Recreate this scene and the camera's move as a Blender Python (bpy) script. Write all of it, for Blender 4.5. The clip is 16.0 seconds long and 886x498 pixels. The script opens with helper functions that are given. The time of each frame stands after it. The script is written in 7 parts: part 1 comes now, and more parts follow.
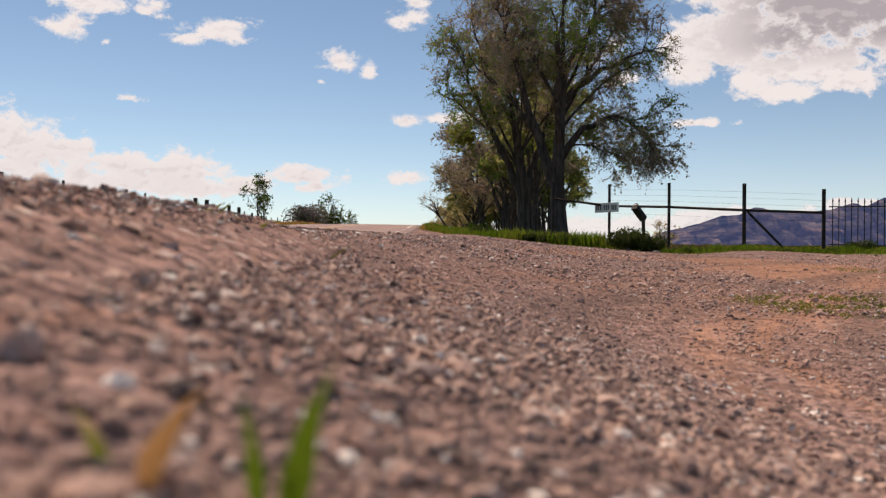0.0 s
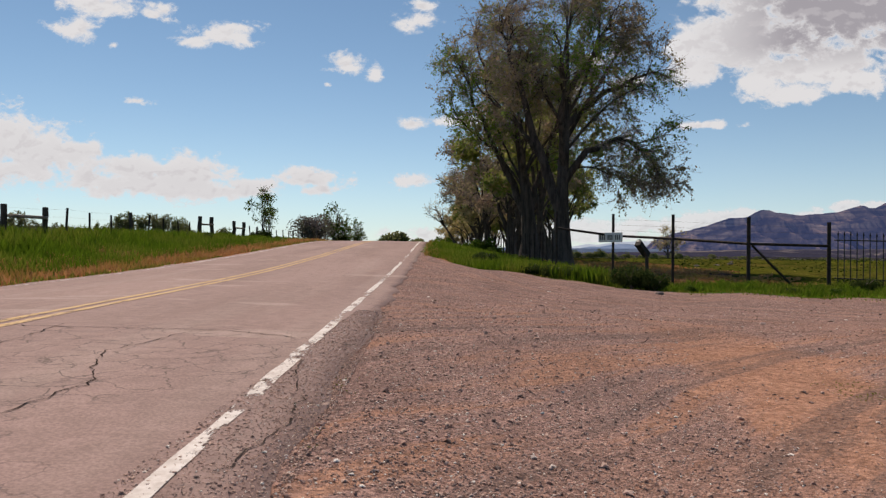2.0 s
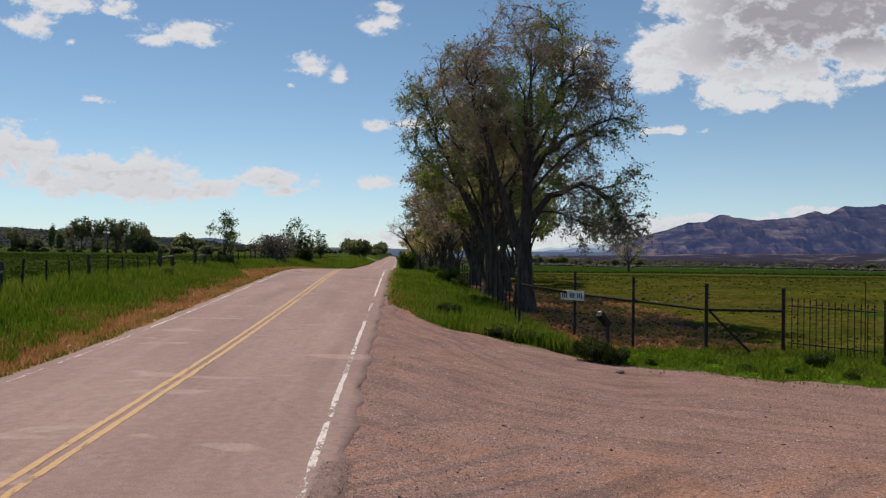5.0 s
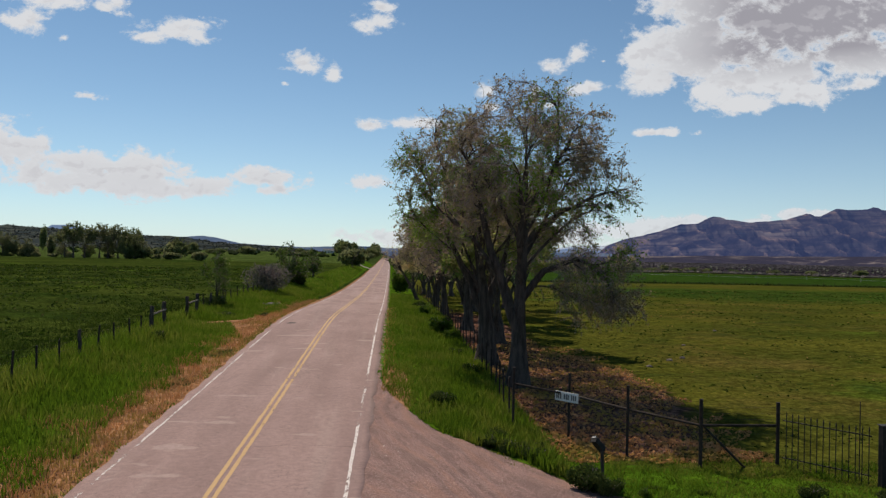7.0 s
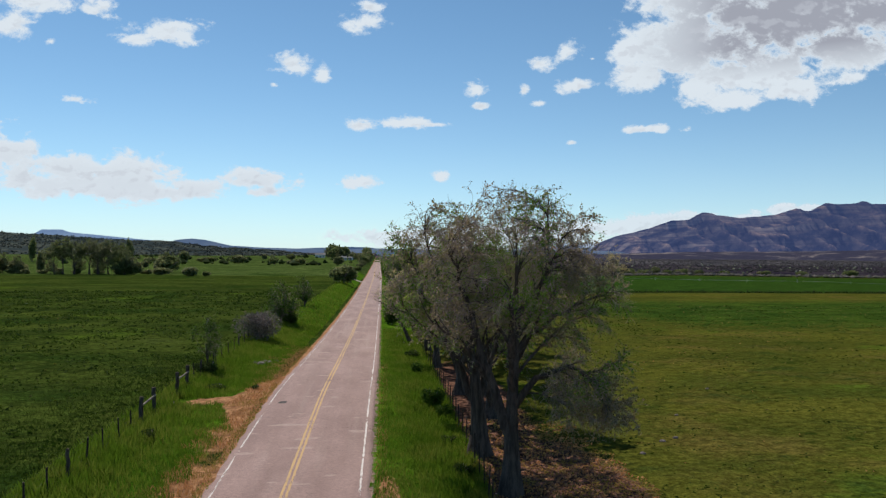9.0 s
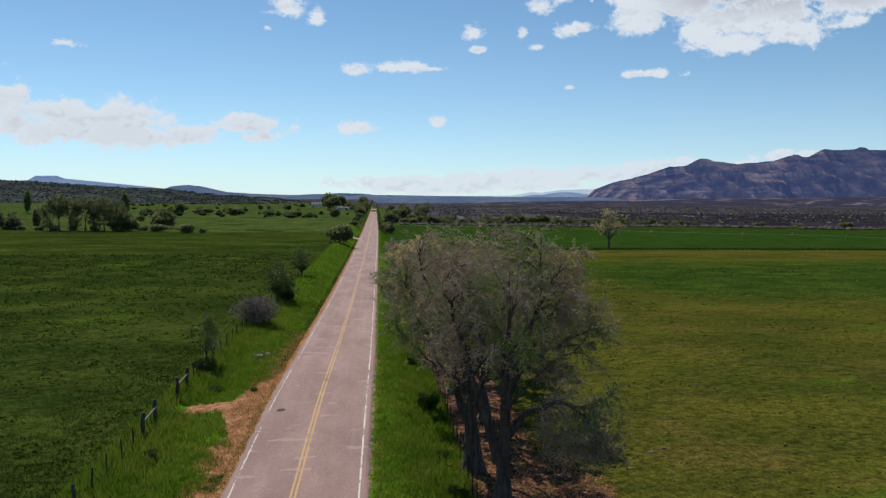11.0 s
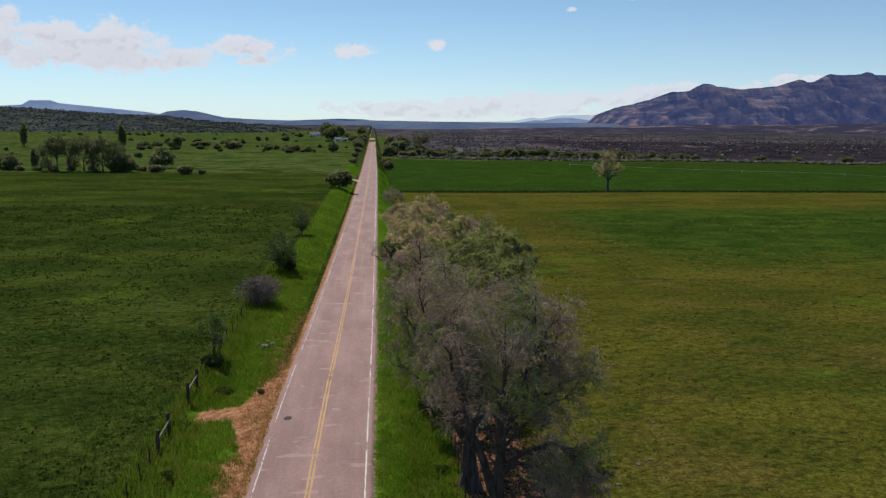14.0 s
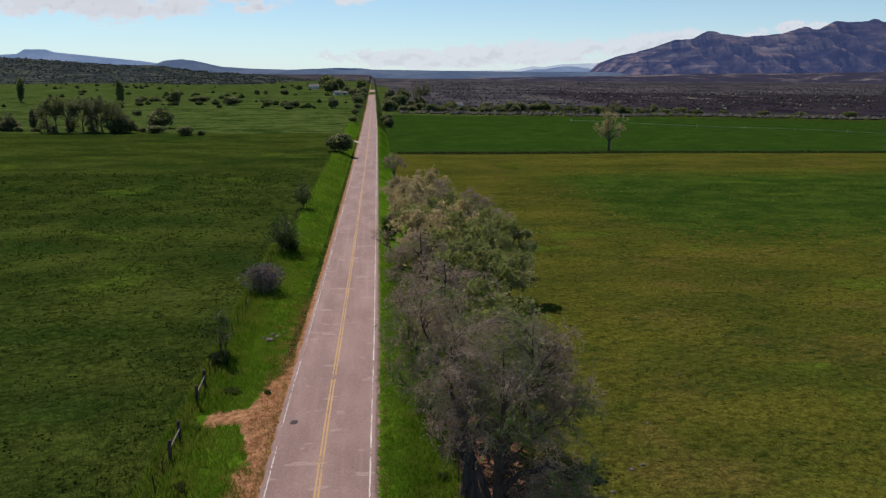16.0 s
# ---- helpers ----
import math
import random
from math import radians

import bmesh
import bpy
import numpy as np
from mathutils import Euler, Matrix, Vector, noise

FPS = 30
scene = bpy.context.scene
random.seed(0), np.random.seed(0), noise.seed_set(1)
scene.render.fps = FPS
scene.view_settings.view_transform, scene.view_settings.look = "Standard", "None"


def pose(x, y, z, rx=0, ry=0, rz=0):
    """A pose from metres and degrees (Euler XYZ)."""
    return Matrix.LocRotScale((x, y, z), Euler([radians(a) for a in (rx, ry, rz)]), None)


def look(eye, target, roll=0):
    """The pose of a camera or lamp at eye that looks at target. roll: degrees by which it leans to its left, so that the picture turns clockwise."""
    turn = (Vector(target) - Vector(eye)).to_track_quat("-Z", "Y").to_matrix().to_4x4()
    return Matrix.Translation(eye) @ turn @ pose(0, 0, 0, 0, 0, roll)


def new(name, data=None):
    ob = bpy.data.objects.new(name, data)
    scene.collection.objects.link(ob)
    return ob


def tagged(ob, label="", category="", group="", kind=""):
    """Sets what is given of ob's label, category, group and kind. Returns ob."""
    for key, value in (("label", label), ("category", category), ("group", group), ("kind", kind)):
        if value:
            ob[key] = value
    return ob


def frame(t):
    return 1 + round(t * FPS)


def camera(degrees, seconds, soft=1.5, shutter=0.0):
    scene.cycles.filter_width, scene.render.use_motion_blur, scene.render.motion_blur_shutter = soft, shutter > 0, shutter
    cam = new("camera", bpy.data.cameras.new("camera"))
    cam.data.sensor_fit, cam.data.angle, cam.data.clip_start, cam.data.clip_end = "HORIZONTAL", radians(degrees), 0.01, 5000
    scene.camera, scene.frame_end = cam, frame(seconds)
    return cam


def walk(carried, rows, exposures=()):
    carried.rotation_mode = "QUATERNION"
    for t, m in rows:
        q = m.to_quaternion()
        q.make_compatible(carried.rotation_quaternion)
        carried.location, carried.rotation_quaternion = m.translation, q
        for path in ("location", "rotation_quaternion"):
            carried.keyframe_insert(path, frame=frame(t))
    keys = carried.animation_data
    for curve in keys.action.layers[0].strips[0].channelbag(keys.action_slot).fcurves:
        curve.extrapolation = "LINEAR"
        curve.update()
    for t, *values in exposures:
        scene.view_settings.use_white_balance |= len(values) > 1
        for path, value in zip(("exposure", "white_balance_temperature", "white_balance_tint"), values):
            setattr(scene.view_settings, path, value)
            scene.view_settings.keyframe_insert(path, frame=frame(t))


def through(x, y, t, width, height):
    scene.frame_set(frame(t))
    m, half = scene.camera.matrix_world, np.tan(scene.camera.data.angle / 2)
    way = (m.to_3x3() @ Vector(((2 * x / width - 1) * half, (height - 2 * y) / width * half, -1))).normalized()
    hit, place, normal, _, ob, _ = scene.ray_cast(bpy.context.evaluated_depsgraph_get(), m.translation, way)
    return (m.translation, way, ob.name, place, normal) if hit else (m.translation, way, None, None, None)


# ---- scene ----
cam = camera(59.0, 16.0, 1.3)
cam.data.dof.use_dof, cam.data.dof.focus_distance, cam.data.dof.aperture_fstop = True, 25.0, 8.0

PATH = [
    (0, (0.15, 1.304, -0.215), (0.203, 3.303, -0.213), 0.5),
    (0.5, (0.232, 1.399, -0.115), (0.271, 3.398, -0.112), 0.6),
    (1, (0.318, 1.431, 0.076), (0.352, 3.43, 0.079), 0.6),
    (1.5, (0.299, 1.433, 0.383), (0.334, 3.432, 0.388), 0.6),
    (2, (0.25, 1.368, 0.702), (0.287, 3.368, 0.71), 0.5),
    (2.5, (0.217, 1.274, 0.963), (0.258, 3.274, 0.972), 0.6),
    (3, (0.228, 1.257, 1.26), (0.289, 3.256, 1.272), 0.6),
    (3.5, (0.198, 1.184, 1.546), (0.318, 3.18, 1.558), 0.7),
    (4, (0.205, 1.177, 1.791), (0.332, 3.173, 1.807), 0.7),
    (6.5, (0.172, 1.388, 4.878), (0.316, 3.383, 4.891), 1.1),
    (7, (0.112, 1.387, 5.935), (0.26, 3.382, 5.948), 1.2),
    (7.5, (0.125, 1.368, 7.0), (0.273, 3.363, 7.014), 1.0),
    (8, (0.317, 1.384, 9.193), (0.482, 3.377, 9.222), 0.4),
    (8.5, (0.121, 1.617, 10.14), (0.288, 3.61, 10.166), 0.4),
    (11, (0.186, 1.241, 15.062), (0.364, 3.229, 14.933), 0.4),
    (11.5, (0.203, 1.177, 16.106), (0.383, 3.163, 15.946), 0.5),
    (12, (0.195, 1.082, 17.102), (0.376, 3.064, 16.911), 0.5),
    (12.5, (0.146, 0.869, 18.142), (0.326, 2.849, 17.919), 0.4),
    (13, (0.123, 0.701, 19.192), (0.303, 2.677, 18.937), 0.4),
    (13.5, (0.061, 0.476, 20.186), (0.241, 2.447, 19.9), 0.5),
    (14, (0.057, 0.39, 21.217), (0.237, 2.357, 20.899), 0.5),
    (14.5, (0.082, 0.239, 22.278), (0.26, 2.201, 21.93), 0.4),
    (15, (0.093, 0.165, 23.363), (0.271, 2.12, 22.982), 0.5),
    (15.5, (0.057, 0.038, 24.46), (0.235, 1.987, 24.049), 0.4),
    (16, (0.001, 0.072, 25.479), (0.178, 2.014, 25.036), 0.4),
]
TONE = [(0, 0.24, 8150, 23), (1.0, 0.15, 7800, 20), (2.5, 0.06, 7450, 17), (3.5, 0.03, 7300, 16), (7.4, 0.02, 7150, 14), (8.0, 0.21, 6600, 9), (8.7, 0.18, 6600, 9), (11, 0.13, 6600, 11), (12.5, 0.11, 6650, 14), (16, 0.06, 6750, 15)]
walk(cam, [(t, look(eye, target, roll)) for t, eye, target, roll in PATH], TONE)

# ---- sky and sun: high sun ahead and to the left ----
SUN_WAY = Vector((-0.42, 0.9, 1.22)).normalized()
world = bpy.data.worlds.new("world")
scene.world = world
world.use_nodes = True
sky = world.node_tree.nodes.new("ShaderNodeTexSky")
sky.sky_type, sky.sun_disc = "NISHITA", False
sky.sun_elevation, sky.sun_rotation = math.asin(SUN_WAY.z), math.atan2(SUN_WAY.x, SUN_WAY.y)
sky.altitude, sky.air_density, sky.dust_density, sky.ozone_density = 1700, 0.88, 0.1, 2.2
background = world.node_tree.nodes["Background"]
background.inputs["Strength"].default_value = 0.09
clear_air = world.node_tree.nodes.new("ShaderNodeMix")
clear_air.data_type, clear_air.blend_type = "RGBA", "MULTIPLY"
clear_air.inputs[0].default_value, clear_air.inputs[7].default_value = 1.0, (0.86, 1.08, 1.08, 1)
world.node_tree.links.new(sky.outputs["Color"], clear_air.inputs[6])
world.node_tree.links.new(clear_air.outputs[2], background.inputs["Color"])
sun = new("sun", bpy.data.lights.new("sun", "SUN"))
sun.data.energy, sun.data.angle, sun.data.color = 3.9, radians(0.53), (1.0, 0.92, 0.80)
sun.matrix_world = look(SUN_WAY * 300, (0, 0, 0))

# ---- materials ----
def node(nt, kind, **sets):
    n = nt.nodes.new("ShaderNode" + kind)
    for key, value in sets.items():
        n.inputs[key.replace("_", " ")].default_value = value
    return n


def mix(nt, fac, a, b, blend="MIX"):
    n = nt.nodes.new("ShaderNodeMix")
    n.data_type, n.blend_type = "RGBA", blend
    for socket, value in ((n.inputs[0], fac), (n.inputs[6], a), (n.inputs[7], b)):
        if isinstance(value, bpy.types.NodeSocket):
            nt.links.new(value, socket)
        elif isinstance(value, (int, float)):
            socket.default_value = value
        else:
            socket.default_value = (*value, 1)
    return n.outputs[2]


def calc(nt, op, a, b=0.0, clamp=False):
    n = nt.nodes.new("ShaderNodeMath")
    n.operation, n.use_clamp = op, clamp
    for socket, value in zip(n.inputs, (a, b)):
        if isinstance(value, bpy.types.NodeSocket):
            nt.links.new(value, socket)
        else:
            socket.default_value = value
    return n.outputs[0]


def remap(nt, value, lo, hi, a=0.0, b=1.0):
    n = nt.nodes.new("ShaderNodeMapRange")
    n.interpolation_type = "SMOOTHSTEP"
    nt.links.new(value, n.inputs[0])
    for i, v in enumerate((lo, hi, a, b)):
        n.inputs[i + 1].default_value = v
    return n.outputs[0]


def place(nt):
    return nt.nodes.new("ShaderNodeNewGeometry").outputs["Position"]


def own(nt):
    return nt.nodes.new("ShaderNodeTexCoord").outputs["Object"]


def grain(nt, where, scale, detail=4.0, rough=0.6, warp=0.0):
    n = node(nt, "TexNoise", Scale=scale, Detail=detail, Roughness=rough, Distortion=warp)
    nt.links.new(where, n.inputs["Vector"])
    return n.outputs["Fac"]


def stretched(nt, where, sx, sy, sz, turn=0.0):
    n = nt.nodes.new("ShaderNodeMapping")
    n.inputs["Scale"].default_value = (sx, sy, sz)
    n.inputs["Rotation"].default_value = (0, 0, turn)
    nt.links.new(where, n.inputs["Vector"])
    return n.outputs[0]


def attr(nt, name):
    n = nt.nodes.new("ShaderNodeAttribute")
    n.attribute_name = name
    return n.outputs["Fac"]


def bump(nt, bsdf, height, strength, distance):
    n = node(nt, "Bump", Strength=strength, Distance=distance)
    nt.links.new(height, n.inputs["Height"])
    nt.links.new(n.outputs[0], bsdf.inputs["Normal"])


def blank(name, rough=0.9, metal=0.0, spec=0.3):
    m = bpy.data.materials.new(name)
    m.use_nodes = True
    bsdf = m.node_tree.nodes["Principled BSDF"]
    bsdf.inputs["Roughness"].default_value = rough
    bsdf.inputs["Metallic"].default_value = metal
    bsdf.inputs["Specular IOR Level"].default_value = spec
    return m, m.node_tree, bsdf


def material(name, dark, light, scale, rough=0.85, metal=0.0, relief=0.3, depth=0.01, spec=0.3, stretch=(1, 1, 1)):
    """Two tones in blotches, finer grain over them, fine relief."""
    m, nt, bsdf = blank(name, rough, metal, spec)
    where = stretched(nt, own(nt), *stretch)
    big, fine = grain(nt, where, scale, 5), grain(nt, where, scale * 9, 3)
    tone = mix(nt, remap(nt, big, 0.3, 0.7), dark, light)
    tone = mix(nt, 0.5, tone, mix(nt, remap(nt, fine, 0.3, 0.7), (0.35, 0.35, 0.35), (0.68, 0.68, 0.68)), "OVERLAY")
    nt.links.new(tone, bsdf.inputs["Base Color"])
    bump(nt, bsdf, fine, relief, depth)
    return m


def leafy(name, tones, clump=0.5, through=0.4, lo=0.42, hi=0.58):
    """Leaves or blades: tones drawn leaf by leaf within clumps, light shining through."""
    m, nt, bsdf = blank(name, 0.8, 0, 0.05)
    geometry = nt.nodes.new("ShaderNodeNewGeometry")
    island = geometry.outputs["Random Per Island"]
    first = mix(nt, island, tones[0], tones[1])
    second = mix(nt, island, tones[2], tones[3])
    tone = mix(nt, remap(nt, grain(nt, geometry.outputs["Position"], clump, 3), lo, hi), first, second)
    nt.links.new(tone, bsdf.inputs["Base Color"])
    glow = nt.nodes.new("ShaderNodeBsdfTranslucent")
    nt.links.new(tone, glow.inputs["Color"])
    both = nt.nodes.new("ShaderNodeMixShader")
    both.inputs[0].default_value = through
    nt.links.new(bsdf.outputs[0], both.inputs[1])
    nt.links.new(glow.outputs[0], both.inputs[2])
    nt.links.new(both.outputs[0], nt.nodes["Material Output"].inputs["Surface"])
    return m


def ground_material():
    m, nt, bsdf = blank("soil_and_grass", 1.0, 0, 0.0)
    p = place(nt)
    huge, big, mid, fine = (grain(nt, p, s, 4) for s in (0.018, 0.12, 0.9, 7.0))
    streak = grain(nt, stretched(nt, p, 0.035, 0.08, 0.1), 1.0, 6)
    tone = mix(nt, remap(nt, streak, 0.35, 0.65), (0.025, 0.040, 0.008), (0.050, 0.070, 0.013))
    tone = mix(nt, remap(nt, big, 0.52, 0.72), tone, (0.044, 0.068, 0.012))
    pale = calc(nt, "MULTIPLY", remap(nt, streak, 0.6, 0.72), remap(nt, big, 0.5, 0.65))
    tone = mix(nt, calc(nt, "MULTIPLY", pale, 0.6), tone, (0.075, 0.095, 0.042))

    def lay(tone, zone, a, b, sway=0.35, by=None):
        edge = calc(nt, "ADD", attr(nt, zone), calc(nt, "MULTIPLY", calc(nt, "SUBTRACT", mid, 0.5), sway))
        return mix(nt, remap(nt, edge, 0.35, 0.65), tone, mix(nt, remap(nt, big if by is None else by, 0.35, 0.65), a, b))

    tone = lay(tone, "mid_field", (0.048, 0.080, 0.020), (0.088, 0.122, 0.034))
    tone = lay(tone, "right_field", (0.056, 0.063, 0.011), (0.086, 0.087, 0.014), 0.2, streak)
    dry = calc(nt, "MULTIPLY", remap(nt, grain(nt, p, 0.07, 6, 0.65), 0.50, 0.66), attr(nt, "right_field"))
    tone = mix(nt, calc(nt, "MULTIPLY", dry, 0.65), tone, (0.105, 0.082, 0.022))
    tone = lay(tone, "green_patch", (0.022, 0.050, 0.008), (0.042, 0.074, 0.011), 1.6)
    soft = remap(nt, grain(nt, stretched(nt, p, 0.035, 0.05, 1), 1.0, 6, 0.65, 0.6), 0.50, 0.64)
    soft = calc(nt, "MULTIPLY", soft, calc(nt, "SUBTRACT", 0.75, calc(nt, "MULTIPLY", attr(nt, "right_field"), 0.4)))
    tone = mix(nt, soft, tone, (0.017, 0.040, 0.007))
    bright = remap(nt, grain(nt, stretched(nt, p, 0.05, 0.09, 1), 1.0, 6, 0.65, 0.6), 0.56, 0.70)
    tone = mix(nt, calc(nt, "MULTIPLY", bright, 0.75), tone, (0.066, 0.108, 0.012))
    tone = lay(tone, "irrigated", (0.021, 0.054, 0.008), (0.031, 0.068, 0.011), 0.1)
    tuft = remap(nt, grain(nt, stretched(nt, p, 0.55, 0.9, 1), 1.0, 5, 0.65), 0.53, 0.66)
    clump = remap(nt, grain(nt, stretched(nt, p, 0.10, 0.16, 1), 1.0, 4), 0.45, 0.65)
    tone = mix(nt, calc(nt, "MULTIPLY", tuft, calc(nt, "ADD", calc(nt, "MULTIPLY", clump, 0.50), 0.32)), tone, (0.015, 0.030, 0.005))
    bare = remap(nt, grain(nt, stretched(nt, p, 0.8, 1.3, 1), 1.0, 4, 0.7), 0.66, 0.74)
    tone = mix(nt, calc(nt, "MULTIPLY", bare, 0.35), tone, (0.13, 0.11, 0.05))
    moss = remap(nt, grain(nt, stretched(nt, p, 0.13, 0.22, 1), 1.0, 8, 0.75, 0.5), 0.53, 0.68)
    tone = mix(nt, calc(nt, "MULTIPLY", moss, 0.65), tone, (0.016, 0.036, 0.009))
    # grass in clumps: shade in the gaps round each painted dark, paler crowns
    drift = node(nt, "TexNoise", Scale=0.7, Detail=4.0)
    nt.links.new(p, drift.inputs["Vector"])
    sway = nt.nodes.new("ShaderNodeVectorMath")
    sway.operation = "SCALE"
    sway.inputs["Scale"].default_value = 1.6
    nt.links.new(drift.outputs["Color"], sway.inputs[0])
    moved = nt.nodes.new("ShaderNodeVectorMath")
    nt.links.new(p, moved.inputs[0])
    nt.links.new(sway.outputs[0], moved.inputs[1])
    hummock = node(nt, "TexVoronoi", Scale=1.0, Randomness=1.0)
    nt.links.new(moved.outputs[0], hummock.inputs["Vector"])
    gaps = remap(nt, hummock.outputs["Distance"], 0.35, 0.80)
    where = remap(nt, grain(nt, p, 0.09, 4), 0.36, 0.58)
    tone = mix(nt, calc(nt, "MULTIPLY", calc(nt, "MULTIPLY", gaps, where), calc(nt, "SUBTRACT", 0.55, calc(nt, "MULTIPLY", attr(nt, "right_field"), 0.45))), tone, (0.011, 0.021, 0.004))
    mottle = grain(nt, p, 1.9, 7, 0.78)
    tone = mix(nt, 0.75, tone, mix(nt, remap(nt, mottle, 0.32, 0.68), (0.22, 0.22, 0.22), (0.78, 0.78, 0.78)), "OVERLAY")
    tone = lay(tone, "sage", (0.024, 0.026, 0.038), (0.088, 0.082, 0.088), 0.2, grain(nt, stretched(nt, p, 0.016, 0.005, 0.1), 1.0, 8, 0.75))
    tone = lay(tone, "dark_band", (0.016, 0.014, 0.024), (0.042, 0.036, 0.044), 0.9, grain(nt, stretched(nt, p, 0.03, 0.010, 0.1), 1.0, 8, 0.75))
    scree = remap(nt, grain(nt, stretched(nt, p, 0.022, 0.006, 0.1), 1.0, 8, 0.8), 0.58, 0.66)
    far_off = calc(nt, "MULTIPLY", scree, remap(nt, attr(nt, "sage"), 0.6, 0.9))
    tone = mix(nt, calc(nt, "MULTIPLY", far_off, 0.8), tone, (0.24, 0.20, 0.185))
    tone = lay(tone, "verge", (0.036, 0.090, 0.006), (0.070, 0.138, 0.010), 0.3)
    tone = lay(tone, "bank", (0.012, 0.018, 0.008), (0.03, 0.035, 0.014), 0.6)
    tone = lay(tone, "litter", (0.055, 0.030, 0.022), (0.20, 0.105, 0.075), 1.0, grain(nt, p, 2.5, 5))
    tone = lay(tone, "dry", (0.22, 0.110, 0.058), (0.38, 0.21, 0.11), 0.9, grain(nt, p, 1.8, 5))
    tone = mix(nt, 0.75, tone, mix(nt, remap(nt, fine, 0.25, 0.75), (0.25, 0.25, 0.25), (0.75, 0.75, 0.75)), "OVERLAY")
    # gravel: stones of several tones in pinkish grit, wheel arcs swept through it
    stones = node(nt, "TexVoronoi", Scale=95.0, Randomness=1.0)
    nt.links.new(p, stones.inputs["Vector"])
    coarse = node(nt, "TexVoronoi", Scale=38.0, Randomness=1.0)
    nt.links.new(p, coarse.inputs["Vector"])
    split = nt.nodes.new("ShaderNodeSeparateColor")
    nt.links.new(stones.outputs["Color"], split.inputs[0])
    grit = mix(nt, split.outputs[0], (0.235, 0.152, 0.140), (0.42, 0.274, 0.242))
    grit = mix(nt, remap(nt, split.outputs[1], 0.82, 0.88), grit, (0.13, 0.09, 0.08))
    grit = mix(nt, remap(nt, split.outputs[2], 0.975, 0.985), grit, (0.62, 0.55, 0.50))
    clay = mix(nt, remap(nt, grain(nt, p, 5.0, 5), 0.3, 0.7), (0.36, 0.190, 0.130), (0.47, 0.260, 0.180))
    arcs = nt.nodes.new("ShaderNodeCombineXYZ")
    nt.links.new(calc(nt, "MULTIPLY", attr(nt, "wheel"), 1.0), arcs.inputs[0])
    nt.links.new(calc(nt, "MULTIPLY", attr(nt, "along"), 0.07), arcs.inputs[1])
    arcs_out = nt.nodes.new("ShaderNodeCombineXYZ")
    nt.links.new(attr(nt, "wheel_out"), arcs_out.inputs[0])
    nt.links.new(calc(nt, "MULTIPLY", attr(nt, "along_out"), 0.10), arcs_out.inputs[1])
    far_pick = nt.nodes.new("ShaderNodeMix")
    nt.links.new(attr(nt, "outward"), far_pick.inputs[0])
    nt.links.new(grain(nt, arcs.outputs[0], 2.0, 7, 0.66), far_pick.inputs[2])
    nt.links.new(grain(nt, arcs_out.outputs[0], 2.4, 6, 0.62), far_pick.inputs[3])
    swept = far_pick.outputs[0]
    crumbs = remap(nt, grain(nt, p, 34, 4, 0.75), 0.42, 0.56)
    bare = calc(nt, "ADD", calc(nt, "MULTIPLY", remap(nt, swept, 0.51, 0.60), calc(nt, "SUBTRACT", 0.8, calc(nt, "MULTIPLY", attr(nt, "outward"), 0.5))), calc(nt, "MULTIPLY", attr(nt, "clay"), 0.8), True)
    grit = mix(nt, bare, grit, clay)
    grit = mix(nt, calc(nt, "MULTIPLY", calc(nt, "MULTIPLY", remap(nt, swept, 0.49, 0.43), calc(nt, "ADD", calc(nt, "MULTIPLY", crumbs, 0.55), 0.45)), calc(nt, "SUBTRACT", 0.66, calc(nt, "MULTIPLY", attr(nt, "outward"), 0.22))), grit, (0.135, 0.104, 0.097))
    grit = mix(nt, calc(nt, "MULTIPLY", crumbs, 0.28), grit, (0.17, 0.122, 0.112))
    grit = mix(nt, 0.7, grit, mix(nt, remap(nt, grain(nt, p, 22, 5, 0.7), 0.35, 0.65), (0.28, 0.28, 0.28), (0.72, 0.72, 0.72)), "OVERLAY")
    grit = mix(nt, 0.35, grit, mix(nt, remap(nt, mid, 0.3, 0.7), (0.36, 0.36, 0.36), (0.64, 0.64, 0.64)), "OVERLAY")
    rim = calc(nt, "ADD", attr(nt, "gravel"), calc(nt, "MULTIPLY", calc(nt, "SUBTRACT", grain(nt, p, 2.2, 5), 0.5), 0.7))
    gravelly = remap(nt, rim, 0.4, 0.6)
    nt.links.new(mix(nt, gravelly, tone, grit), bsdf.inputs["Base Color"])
    lumps = calc(nt, "ADD", calc(nt, "MULTIPLY", stones.outputs["Distance"], -0.35), calc(nt, "MULTIPLY", coarse.outputs["Distance"], -0.5))
    turf = calc(nt, "ADD", calc(nt, "ADD", calc(nt, "MULTIPLY", fine, 2.0), calc(nt, "MULTIPLY", mid, 6.0)), calc(nt, "MULTIPLY", gaps, -5.0))
    rough = nt.nodes.new("ShaderNodeMix")
    nt.links.new(gravelly, rough.inputs[0])
    nt.links.new(turf, rough.inputs[2])
    nt.links.new(lumps, rough.inputs[3])
    bump(nt, bsdf, rough.outputs[0], 0.7, 0.03)
    return m


